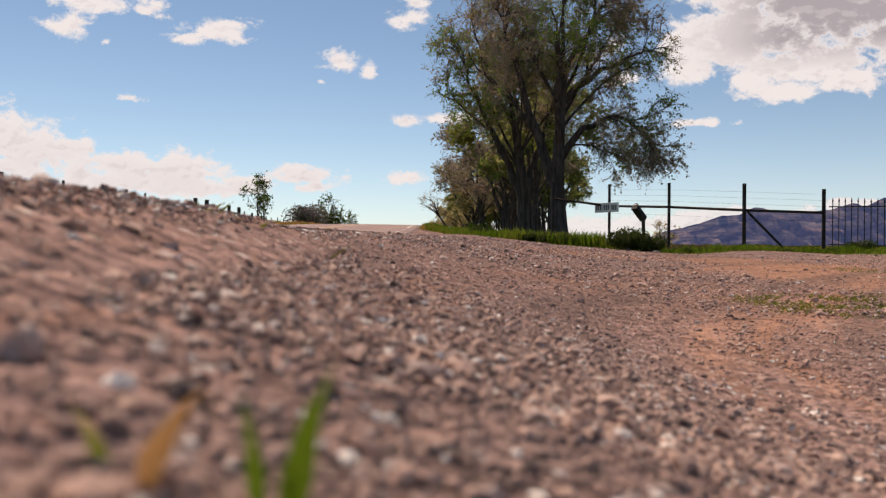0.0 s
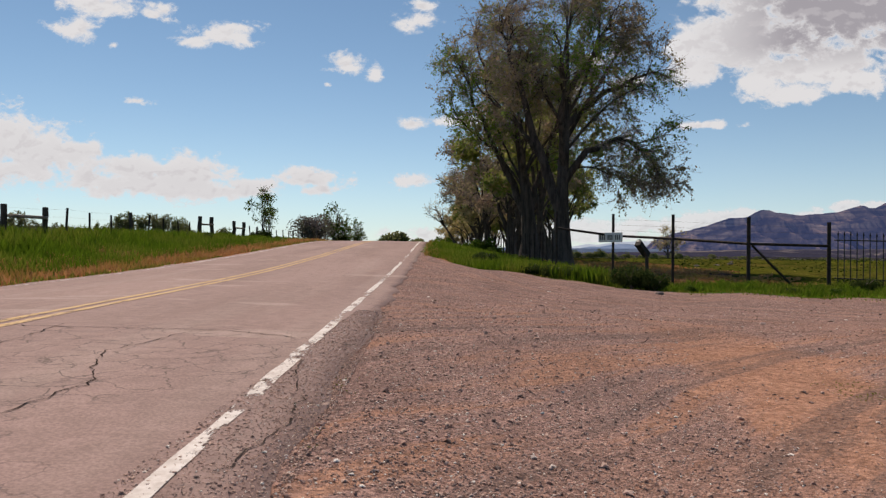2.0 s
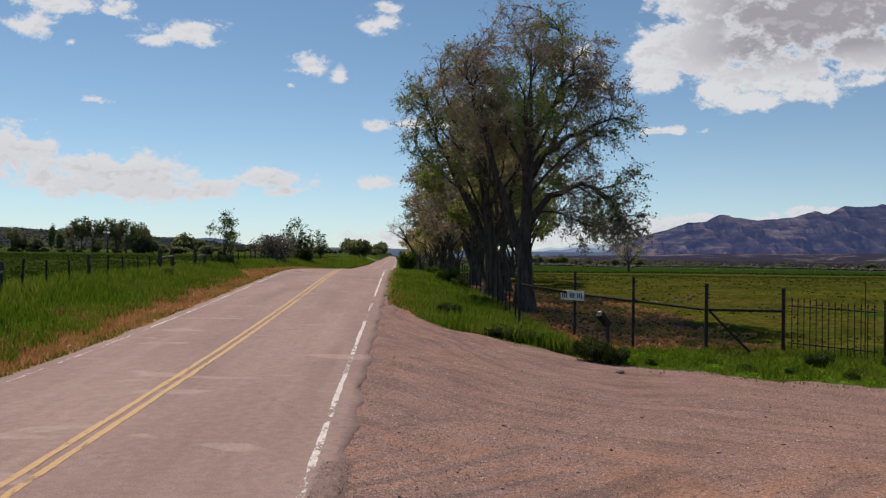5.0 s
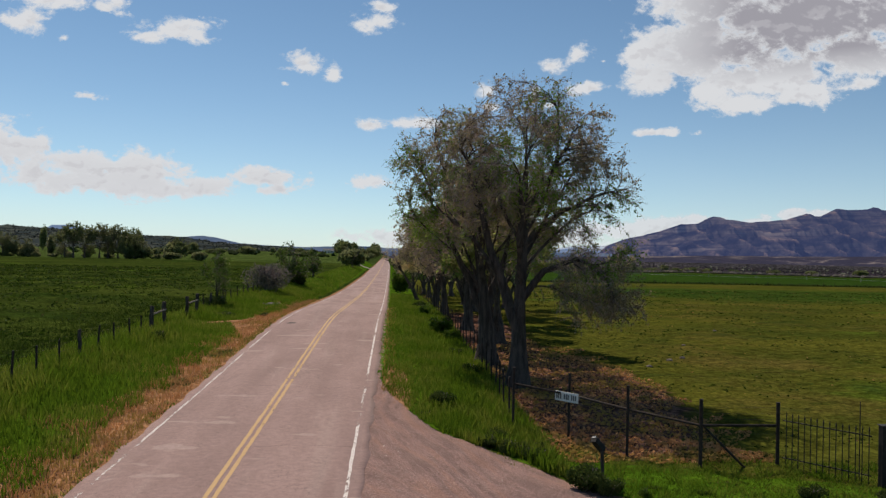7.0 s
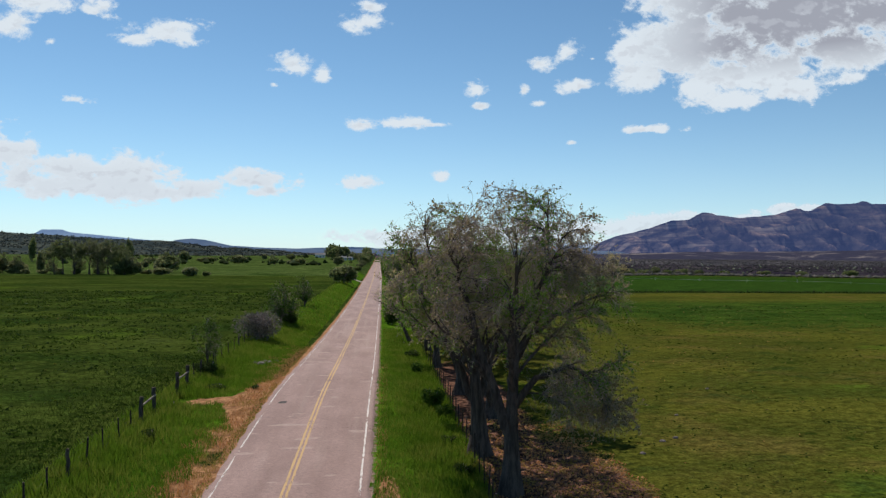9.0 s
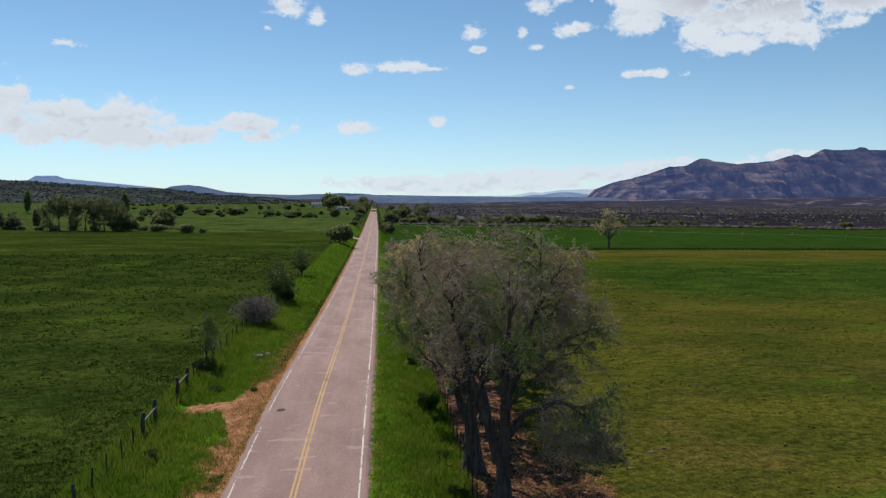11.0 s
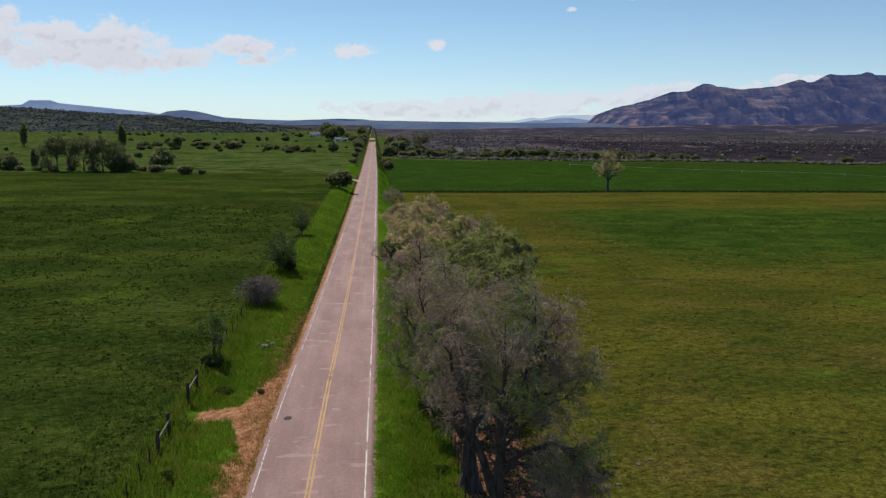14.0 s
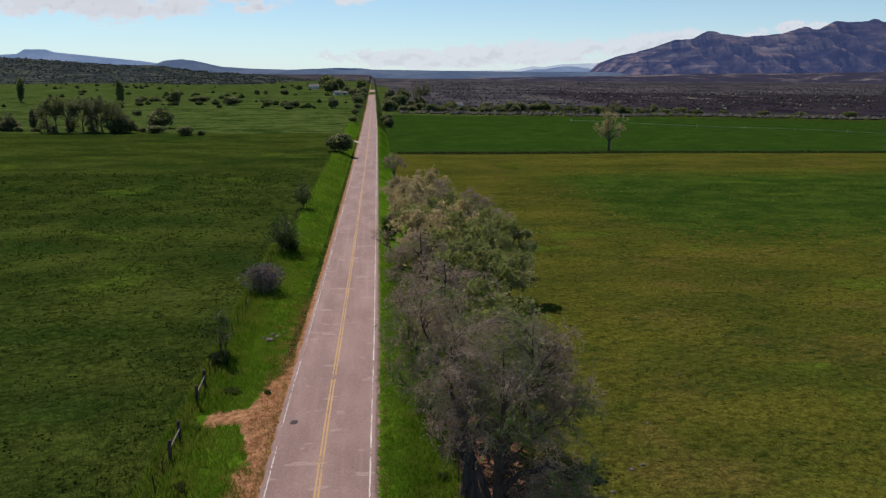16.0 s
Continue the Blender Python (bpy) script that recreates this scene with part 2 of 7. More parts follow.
def asphalt_material():
    m, nt, bsdf = blank("weathered_asphalt", 0.85, 0, 0.25)
    p = place(nt)
    patch = grain(nt, stretched(nt, p, 0.5, 0.12, 1), 1.0, 5)
    wheel = grain(nt, stretched(nt, p, 1.1, 0.03, 1), 1.0, 3)
    speck, fine = grain(nt, p, 55, 3), grain(nt, p, 6, 5)
    tone = mix(nt, remap(nt, patch, 0.3, 0.7), (0.240, 0.157, 0.144), (0.320, 0.216, 0.198))
    tone = mix(nt, calc(nt, "MULTIPLY", remap(nt, wheel, 0.5, 0.75), 0.4), tone, (0.365, 0.28, 0.25))
    mended = calc(nt, "MULTIPLY", remap(nt, grain(nt, stretched(nt, p, 0.35, 0.8, 1), 1.0, 2), 0.62, 0.66), 0.55)
    tone = mix(nt, mended, tone, (0.40, 0.30, 0.27))
    tone = mix(nt, 0.45, tone, mix(nt, remap(nt, speck, 0.3, 0.7), (0.28, 0.28, 0.28), (0.72, 0.72, 0.72)), "OVERLAY")
    tone = mix(nt, 0.25, tone, mix(nt, remap(nt, fine, 0.3, 0.7), (0.3, 0.3, 0.3), (0.7, 0.7, 0.7)), "OVERLAY")

    def crack(scale, warp, width, gate):
        wobble = nt.nodes.new("ShaderNodeVectorMath")
        wobble.operation = "ADD"
        drift = node(nt, "TexNoise", Scale=2.5, Detail=5.0)
        nt.links.new(p, drift.inputs["Vector"])
        less = nt.nodes.new("ShaderNodeVectorMath")
        less.operation = "SCALE"
        less.inputs["Scale"].default_value = warp
        nt.links.new(drift.outputs["Color"], less.inputs[0])
        nt.links.new(p, wobble.inputs[0])
        nt.links.new(less.outputs[0], wobble.inputs[1])
        cells = node(nt, "TexVoronoi", Scale=scale)
        cells.feature = "DISTANCE_TO_EDGE"
        nt.links.new(wobble.outputs[0], cells.inputs["Vector"])
        return calc(nt, "MULTIPLY", remap(nt, cells.outputs["Distance"], width, width * 0.3), gate)

    alligator = remap(nt, calc(nt, "ADD", attr(nt, "worn"), calc(nt, "MULTIPLY", grain(nt, p, 0.8, 3), 0.5)), 0.72, 0.95)
    lines = calc(nt, "MAXIMUM", crack(2.6, 0.55, 0.022, alligator), crack(0.22, 1.2, 0.0028, 0.6))
    tone = mix(nt, calc(nt, "MULTIPLY", lines, 0.7), tone, (0.07, 0.055, 0.052))
    pit = remap(nt, attr(nt, "hole"), 0.3, 0.6)
    tone = mix(nt, pit, tone, (0.05, 0.042, 0.042))
    nt.links.new(tone, bsdf.inputs["Base Color"])
    bump(nt, bsdf, calc(nt, "SUBTRACT", calc(nt, "MULTIPLY", speck, 0.4), lines), 0.5, 0.012)
    return m


def paint_material(name, tone, dirt, wear):
    m, nt, bsdf = blank(name, 0.7, 0, 0.3)
    p = place(nt)
    flaky = grain(nt, stretched(nt, p, 9, 3.2, 5), 1.0, 8, 0.75)
    long = grain(nt, stretched(nt, p, 0.5, 0.35, 1), 1.0, 3)
    nt.links.new(mix(nt, remap(nt, grain(nt, p, 14, 4), 0.3, 0.75), tone, dirt), bsdf.inputs["Base Color"])
    gone = remap(nt, calc(nt, "ADD", flaky, calc(nt, "MULTIPLY", calc(nt, "SUBTRACT", long, 0.5), 0.75)), wear, wear + 0.06)
    clear = nt.nodes.new("ShaderNodeBsdfTransparent")
    both = nt.nodes.new("ShaderNodeMixShader")
    nt.links.new(gone, both.inputs[0])
    nt.links.new(bsdf.outputs[0], both.inputs[1])
    nt.links.new(clear.outputs[0], both.inputs[2])
    nt.links.new(both.outputs[0], nt.nodes["Material Output"].inputs["Surface"])
    return m


def far_material(name, dark, light, scale, haze_glow, stretch=(1, 1, 1), lo=0.4, hi=0.6):
    """Distant land; the blue haze of kilometres is painted on as an even glow."""
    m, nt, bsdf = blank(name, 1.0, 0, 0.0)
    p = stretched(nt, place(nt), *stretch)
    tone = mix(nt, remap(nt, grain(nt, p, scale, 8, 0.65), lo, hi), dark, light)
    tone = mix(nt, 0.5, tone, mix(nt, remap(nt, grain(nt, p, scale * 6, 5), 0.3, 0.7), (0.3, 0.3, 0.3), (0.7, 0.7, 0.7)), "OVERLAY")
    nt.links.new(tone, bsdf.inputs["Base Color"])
    bsdf.inputs["Emission Color"].default_value = (*haze_glow, 1)
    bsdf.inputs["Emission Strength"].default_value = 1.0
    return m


def cloud_material():
    m, nt, bsdf = blank("cloud_sheet", 1.0, 0, 0.0)
    out = nt.nodes["Material Output"]
    p = place(nt)
    flatter = stretched(nt, p, 1, 1, 1.5)
    puff = grain(nt, flatter, 0.0062, 9, 0.60, 0.25)
    wisp = grain(nt, stretched(nt, p, 0.7, 0.7, 1.6), 0.0018, 5, 0.55)
    fray = grain(nt, flatter, 0.026, 7, 0.68, 0.4)
    body = calc(nt, "ADD", attr(nt, "cloud_body"), calc(nt, "MULTIPLY", calc(nt, "SUBTRACT", puff, 0.5), 2.5))
    body = calc(nt, "ADD", body, calc(nt, "MULTIPLY", calc(nt, "SUBTRACT", fray, 0.5), 0.85))
    body = calc(nt, "ADD", body, calc(nt, "MULTIPLY", calc(nt, "SUBTRACT", wisp, 0.5), 1.0))
    cover = remap(nt, body, 0.18, 0.80)
    deep = calc(nt, "MULTIPLY", remap(nt, body, 0.55, 1.15), attr(nt, "shade"))
    # sunward sides and grey undersides of the puffs painted by offset noise
    above = nt.nodes.new("ShaderNodeVectorMath")
    above.operation = "ADD"
    above.inputs[1].default_value = (-14, 0, 34)
    nt.links.new(flatter, above.inputs[0])
    turned = calc(nt, "SUBTRACT", grain(nt, above.outputs[0], 0.0062, 4, 0.5, 0.25), grain(nt, flatter, 0.0062, 4, 0.5, 0.25))
    tone = mix(nt, deep, (0.63, 0.70, 0.775), (0.315, 0.335, 0.40))
    under = calc(nt, "MULTIPLY", remap(nt, turned, 0.0, 0.10), remap(nt, body, 0.5, 1.0))
    tone = mix(nt, calc(nt, "MULTIPLY", under, 0.45), tone, (0.475, 0.51, 0.58))
    shine = node(nt, "Emission", Strength=1.0)
    clear = nt.nodes.new("ShaderNodeBsdfTransparent")
    both = nt.nodes.new("ShaderNodeMixShader")
    # pale blue horizon haze painted as glow, strongest low down
    thin = calc(nt, "MULTIPLY", attr(nt, "painted_haze"), calc(nt, "ADD", calc(nt, "MULTIPLY", wisp, 0.5), 0.75))
    cloudy = calc(nt, "MULTIPLY", cover, attr(nt, "veil"))
    tone = mix(nt, cloudy, (0.56, 0.67, 0.79), tone)
    nt.links.new(tone, shine.inputs["Color"])
    nt.links.new(calc(nt, "MAXIMUM", cloudy, thin), both.inputs[0])
    nt.links.new(clear.outputs[0], both.inputs[1])
    nt.links.new(shine.outputs[0], both.inputs[2])
    nt.links.new(both.outputs[0], out.inputs["Surface"])
    return m


M_GROUND, M_ASPHALT, M_CLOUD = ground_material(), asphalt_material(), cloud_material()
M_WHITE = paint_material("worn_white_paint", (0.72, 0.68, 0.66), (0.50, 0.44, 0.41), 0.505)
M_FAINT = paint_material("nearly_gone_white_paint", (0.66, 0.62, 0.60), (0.46, 0.40, 0.375), 0.47)
M_YELLOW = paint_material("worn_yellow_paint", (0.54, 0.335, 0.125), (0.43, 0.275, 0.14), 0.60)
M_BARK = material("furrowed_bark", (0.045, 0.036, 0.032), (0.125, 0.100, 0.088), 2.0, 0.95, 0, 0.9, 0.06, 0.1, (3, 3, 0.5))
M_TWIG = material("grey_twigs", (0.205, 0.155, 0.138), (0.420, 0.330, 0.298), 1.2, 0.9, 0, 0.2, 0.01, 0.1)
M_ELM = leafy("elm_leaves", [(0.390, 0.290, 0.200), (0.270, 0.240, 0.110), (0.110, 0.225, 0.028), (0.200, 0.300, 0.050)], 0.30, 0.5, 0.44, 0.57)
M_WILLOW = leafy("pale_leaves", [(0.330, 0.330, 0.110), (0.220, 0.290, 0.065), (0.130, 0.235, 0.040), (0.370, 0.320, 0.150)], 0.30, 0.5)
M_TAN = leafy("budding_tan_leaves", [(0.640, 0.500, 0.290), (0.490, 0.430, 0.180), (0.520, 0.390, 0.260), (0.400, 0.390, 0.140)], 0.35, 0.5)
M_MAUVE = leafy("mauve_budding_leaves", [(0.460, 0.330, 0.290), (0.340, 0.280, 0.180), (0.390, 0.290, 0.245), (0.250, 0.270, 0.105)], 0.35, 0.45)
M_BRIGHT = leafy("fresh_green_leaves", [(0.058, 0.110, 0.016), (0.100, 0.165, 0.026), (0.045, 0.085, 0.014), (0.080, 0.135, 0.022)], 1.0, 0.55)
M_SHRUB = leafy("dark_shrub_leaves", [(0.030, 0.052, 0.014), (0.060, 0.092, 0.020), (0.036, 0.058, 0.016), (0.075, 0.100, 0.028)], 0.6, 0.4)
M_GREY = leafy("grey_shrub_twigs", [(0.150, 0.125, 0.125), (0.240, 0.205, 0.195), (0.120, 0.125, 0.080), (0.180, 0.165, 0.130)], 0.8, 0.3)
M_FAR = leafy("far_tree_leaves", [(0.095, 0.125, 0.050), (0.180, 0.210, 0.075), (0.130, 0.150, 0.078), (0.250, 0.250, 0.120)], 0.08, 0.55)
M_GRASS = leafy("verge_grass_blades", [(0.060, 0.112, 0.010), (0.120, 0.200, 0.016), (0.090, 0.150, 0.014), (0.195, 0.220, 0.036)], 0.45, 0.5)
M_SAGE = leafy("sagebrush_leaves", [(0.040, 0.040, 0.042), (0.075, 0.072, 0.068), (0.028, 0.030, 0.034), (0.095, 0.088, 0.080)], 0.02, 0.2)
M_JUNIPER = leafy("juniper_leaves", [(0.036, 0.045, 0.036), (0.064, 0.074, 0.056), (0.046, 0.056, 0.044), (0.084, 0.090, 0.070)], 0.02, 0.2)
M_FIELD = leafy("field_grass_blades", [(0.020, 0.041, 0.005), (0.038, 0.070, 0.008), (0.026, 0.049, 0.007), (0.058, 0.088, 0.013)], 0.12, 0.4)
M_PASTURE = leafy("pasture_grass_blades", [(0.060, 0.078, 0.010), (0.10, 0.115, 0.016), (0.075, 0.090, 0.014), (0.15, 0.125, 0.045)], 0.12, 0.35)
M_STRAW = leafy("dry_grass_blades", [(0.40, 0.185, 0.080), (0.60, 0.32, 0.145), (0.42, 0.25, 0.085), (0.28, 0.21, 0.05)], 0.5, 0.35)
M_WEED = leafy("small_weed_leaves", [(0.13, 0.17, 0.025), (0.25, 0.26, 0.06), (0.09, 0.15, 0.02), (0.36, 0.29, 0.07)], 3.0, 0.4)
M_SEED = leafy("pale_seed_heads", [(0.26, 0.29, 0.20), (0.40, 0.42, 0.33), (0.22, 0.26, 0.14), (0.33, 0.36, 0.26)], 0.2, 0.3)
M_RUST = material("rusty_dark_pipe", (0.018, 0.013, 0.012), (0.050, 0.034, 0.028), 6.0, 0.7, 0.3, 0.3, 0.002, 0.3)
M_IRON = material("black_wrought_iron", (0.012, 0.012, 0.014), (0.028, 0.026, 0.027), 9.0, 0.55, 0.4, 0.2, 0.001, 0.4)
M_WOOD = material("weathered_fence_wood", (0.040, 0.031, 0.026), (0.105, 0.085, 0.072), 3.0, 0.95, 0, 0.8, 0.01, 0.1, (4, 4, 0.6))
M_RAILWOOD = material("grey_fence_rail", (0.16, 0.135, 0.115), (0.30, 0.26, 0.225), 3.0, 0.95, 0, 0.6, 0.01, 0.1)
M_STEEL = material("galvanised_pipe", (0.30, 0.30, 0.31), (0.48, 0.48, 0.49), 5.0, 0.45, 0.6, 0.1, 0.001, 0.5)
M_BOX = material("black_mailbox_paint", (0.010, 0.010, 0.011), (0.026, 0.024, 0.024), 8.0, 0.75, 0.0, 0.2, 0.001, 0.2)
M_BOARD = material("white_sign_board", (0.55, 0.55, 0.53), (0.78, 0.78, 0.75), 4.0, 0.6, 0, 0.1, 0.001, 0.4)
M_CRACK = material("dirt_filled_crack", (0.035, 0.027, 0.025), (0.075, 0.058, 0.052), 9.0, 1.0, 0, 0.1, 0.001, 0.0)
M_INK = material("black_sign_paint", (0.012, 0.012, 0.012), (0.03, 0.03, 0.03), 9.0, 0.6, 0, 0.1, 0.001)
M_STONE = material("grey_stone", (0.085, 0.068, 0.068), (0.21, 0.175, 0.165), 2.5, 0.9, 0, 0.5, 0.02)
M_HOUSE = material("white_clapboard", (0.62, 0.62, 0.62), (0.80, 0.80, 0.80), 0.8, 0.7, 0, 0.2, 0.01)
M_ROOF = material("grey_shingle_roof", (0.12, 0.12, 0.13), (0.22, 0.21, 0.21), 1.0, 0.9, 0, 0.3, 0.01)
M_GLASS = material("dark_window_glass", (0.02, 0.025, 0.03), (0.04, 0.05, 0.06), 0.5, 0.1, 0, 0.0, 0.001, 0.6)


def pebble_material():
    m, nt, bsdf = blank("mixed_pebbles", 0.85, 0, 0.3)
    geometry = nt.nodes.new("ShaderNodeNewGeometry")
    ramp = nt.nodes.new("ShaderNodeValToRGB")
    nt.links.new(geometry.outputs["Random Per Island"], ramp.inputs[0])
    stops = [(0.0, (0.115, 0.085, 0.080)), (0.18, (0.26, 0.172, 0.150)), (0.40, (0.44, 0.282, 0.232)), (0.75, (0.56, 0.38, 0.31)), (0.93, (0.44, 0.33, 0.30)), (0.965, (0.84, 0.78, 0.72))]
    while len(ramp.color_ramp.elements) < len(stops):
        ramp.color_ramp.elements.new(0.5)
    for e, (at, c) in zip(ramp.color_ramp.elements, stops):
        e.position, e.color = at, (*c, 1)
    fine = grain(nt, geometry.outputs["Position"], 260, 3)
    nt.links.new(mix(nt, 0.4, ramp.outputs[0], mix(nt, fine, (0.3, 0.3, 0.3), (0.7, 0.7, 0.7)), "OVERLAY"), bsdf.inputs["Base Color"])
    bump(nt, bsdf, fine, 0.4, 0.003)
    return m


M_PEBBLE = pebble_material()
# far land: distance haze put into bluish base tones and a faint glow
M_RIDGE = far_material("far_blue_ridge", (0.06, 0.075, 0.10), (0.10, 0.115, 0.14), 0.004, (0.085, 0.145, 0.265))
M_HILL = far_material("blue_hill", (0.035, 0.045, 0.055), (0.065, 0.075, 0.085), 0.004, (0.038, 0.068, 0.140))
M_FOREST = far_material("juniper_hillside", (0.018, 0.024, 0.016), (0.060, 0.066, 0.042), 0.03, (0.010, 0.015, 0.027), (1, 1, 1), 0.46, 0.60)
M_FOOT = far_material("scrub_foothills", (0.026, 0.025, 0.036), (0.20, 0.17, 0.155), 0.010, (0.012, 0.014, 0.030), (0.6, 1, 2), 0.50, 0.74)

# ---- the lie of the land ----


def smooth_curve(ys, zs, soften):
    fine = np.arange(-80, 5000, 0.5)
    raw = np.interp(fine, ys, zs)
    k = np.exp(-0.5 * (np.arange(-30, 31) * 0.5 / soften) ** 2)
    eased = np.convolve(np.pad(raw, 30, mode="edge"), k / k.sum(), "valid")
    return lambda y: np.interp(y, fine, eased)


white_x = smooth_curve([-80, 20, 70, 130, 200, 348, 1000, 5000], [-0.72, -0.72, -0.03, 0.44, 1.0, 2.1, 4.2, 12], 4)
road_z = smooth_curve([-80, 0, 3, 9, 15, 21, 30, 40, 48, 54, 62, 75, 100, 130, 200, 290, 1000, 5000],
                      [-0.5, -0.20, -0.16, -0.04, 0.04, 0.16, 0.48, 0.92, 1.25, 1.43, 1.36, 1.05, 0.45, 0.05, -0.3, 0, 0, -3], 2)
right_z = smooth_curve([-80, 4, 8, 14, 20, 26, 37, 46, 60, 80, 130, 200, 290, 400, 700, 1500, 5000],
                       [-0.46, -0.44, -0.33, -0.26, -0.25, -0.22, 0.05, 0.1, 0.3, 0.2, -0.6, -2, -3.5, -3.8, -4.5, -6, -8], 2)
left_z = smooth_curve([-80, 8, 20, 26, 34, 47, 60, 85, 120, 250, 300, 600, 1000, 5000],
                      [0.3, 0.40, 0.62, 0.78, 0.98, 1.15, 1.2, 1.45, 1.3, 1.6, 1.5, 3, 4, 8], 4)
EDGE_R, EDGE_L, LINE_L, LINE_Y = 0.42, -6.5, -6.18, -3.13


def ease(a, b, v):
    s = np.clip((v - a) / (b - a), 0, 1)
    return s * s * (3 - 2 * s)


def ripple(x, y, size, seed):
    """Smooth unevenness from a handful of crossing waves, about -1 to 1."""
    r = np.random.default_rng(seed)
    total = 0
    for k in range(7):
        a, f, ph = r.uniform(0, 6.28), r.uniform(0.6, 1.9) / size, r.uniform(0, 6.28)
        total = total + np.sin((x * np.cos(a) + y * np.sin(a)) * f * 6.28 + ph)
    return total / 3.5


def land(x, y):
    x, y = np.asarray(x, float), np.asarray(y, float)
    w, zr = white_x(y), road_z(y)
    er, el = w + EDGE_R, w + EDGE_L
    reach = np.interp(y, [3, 12, 24, 30], [1.1, 5.0, 7.0, 5.0])
    right = zr - 0.02 + (right_z(y) - zr + 0.02) * ease(0, 1, (x - er) / reach)
    left = zr - 0.03 + (left_z(y) - zr + 0.03) * ease(0, 1, (el - x) / 5.5) + 0.4 * ease(-13, -32, x) * ease(130, 60, y)
    z = np.where(x > er, right, np.where(x < el, left, zr - 0.03))
    off = np.minimum(ease(0, 1.5, np.maximum(x - er, el - x)), 1)
    rough = np.where((y < 16) & (x > er), 0.012, 0.05)
    z = z + off * rough * (ripple(x, y, 3.1, 3) + 0.8 * ripple(x, y, 9.0, 4))
    z = z + ease(60, 400, np.abs(x) + y * 0.3) * 0.5 * ripple(x, y, 160, 5)
    z = z + 0.036 * np.exp(-((x + 0.17) / 0.10) ** 2) * ease(1.2, 1.7, y) * ease(3.6, 2.4, y)
    inside = np.minimum(ease(0.1, 0.4, er - x), ease(0.1, 0.4, x - el)) * np.where((x < er) & (x > el), 1, 0)
    return z - 0.10 * inside


def rim_at(x):
    """Where the gravel of the pull-out ends and the verge begins."""
    return np.interp(x, [-0.3, 0.44, 1.7, 3.9, 5.3, 6.6, 8.6, 10.8, 14, 30, 60], [36, 31.6, 27.4, 24.3, 22.3, 20.9, 19.1, 17.9, 16.4, 13.5, 12])


def at(x, y):
    return float(land(x, y))


def quick_mesh(name, verts, faces, mat, smooth=False, layers=None):
    """A mesh from arrays; every face has as many corners as faces has columns."""
    verts, faces = np.asarray(verts, np.float32), np.asarray(faces, np.int32)
    me = bpy.data.meshes.new(name)
    me.vertices.add(len(verts))
    me.vertices.foreach_set("co", verts.ravel())
    k = faces.shape[1]
    me.loops.add(faces.size)
    me.loops.foreach_set("vertex_index", faces.ravel())
    me.polygons.add(len(faces))
    me.polygons.foreach_set("loop_start", np.arange(0, faces.size, k, dtype=np.int32))
    me.polygons.foreach_set("use_smooth", np.full(len(faces), smooth))
    for key, values in (layers or {}).items():
        me.attributes.new(key, "FLOAT", "POINT").data.foreach_set("value", np.asarray(values, np.float32).ravel())
    me.update(calc_edges=True)
    me.validate()
    me.materials.append(mat)
    return me


def sheet_faces(nx, ny):
    i = (np.arange(ny - 1)[:, None] * nx + np.arange(nx - 1)[None, :]).ravel()
    return np.stack([i, i + 1, i + nx + 1, i + nx], 1)


def steps(first, step, growth, last):
    out, v = [], first
    while v < last:
        out.append(v)
        step_now = max(step, growth * abs(v - first))
        v += step_now
    return out + [last]


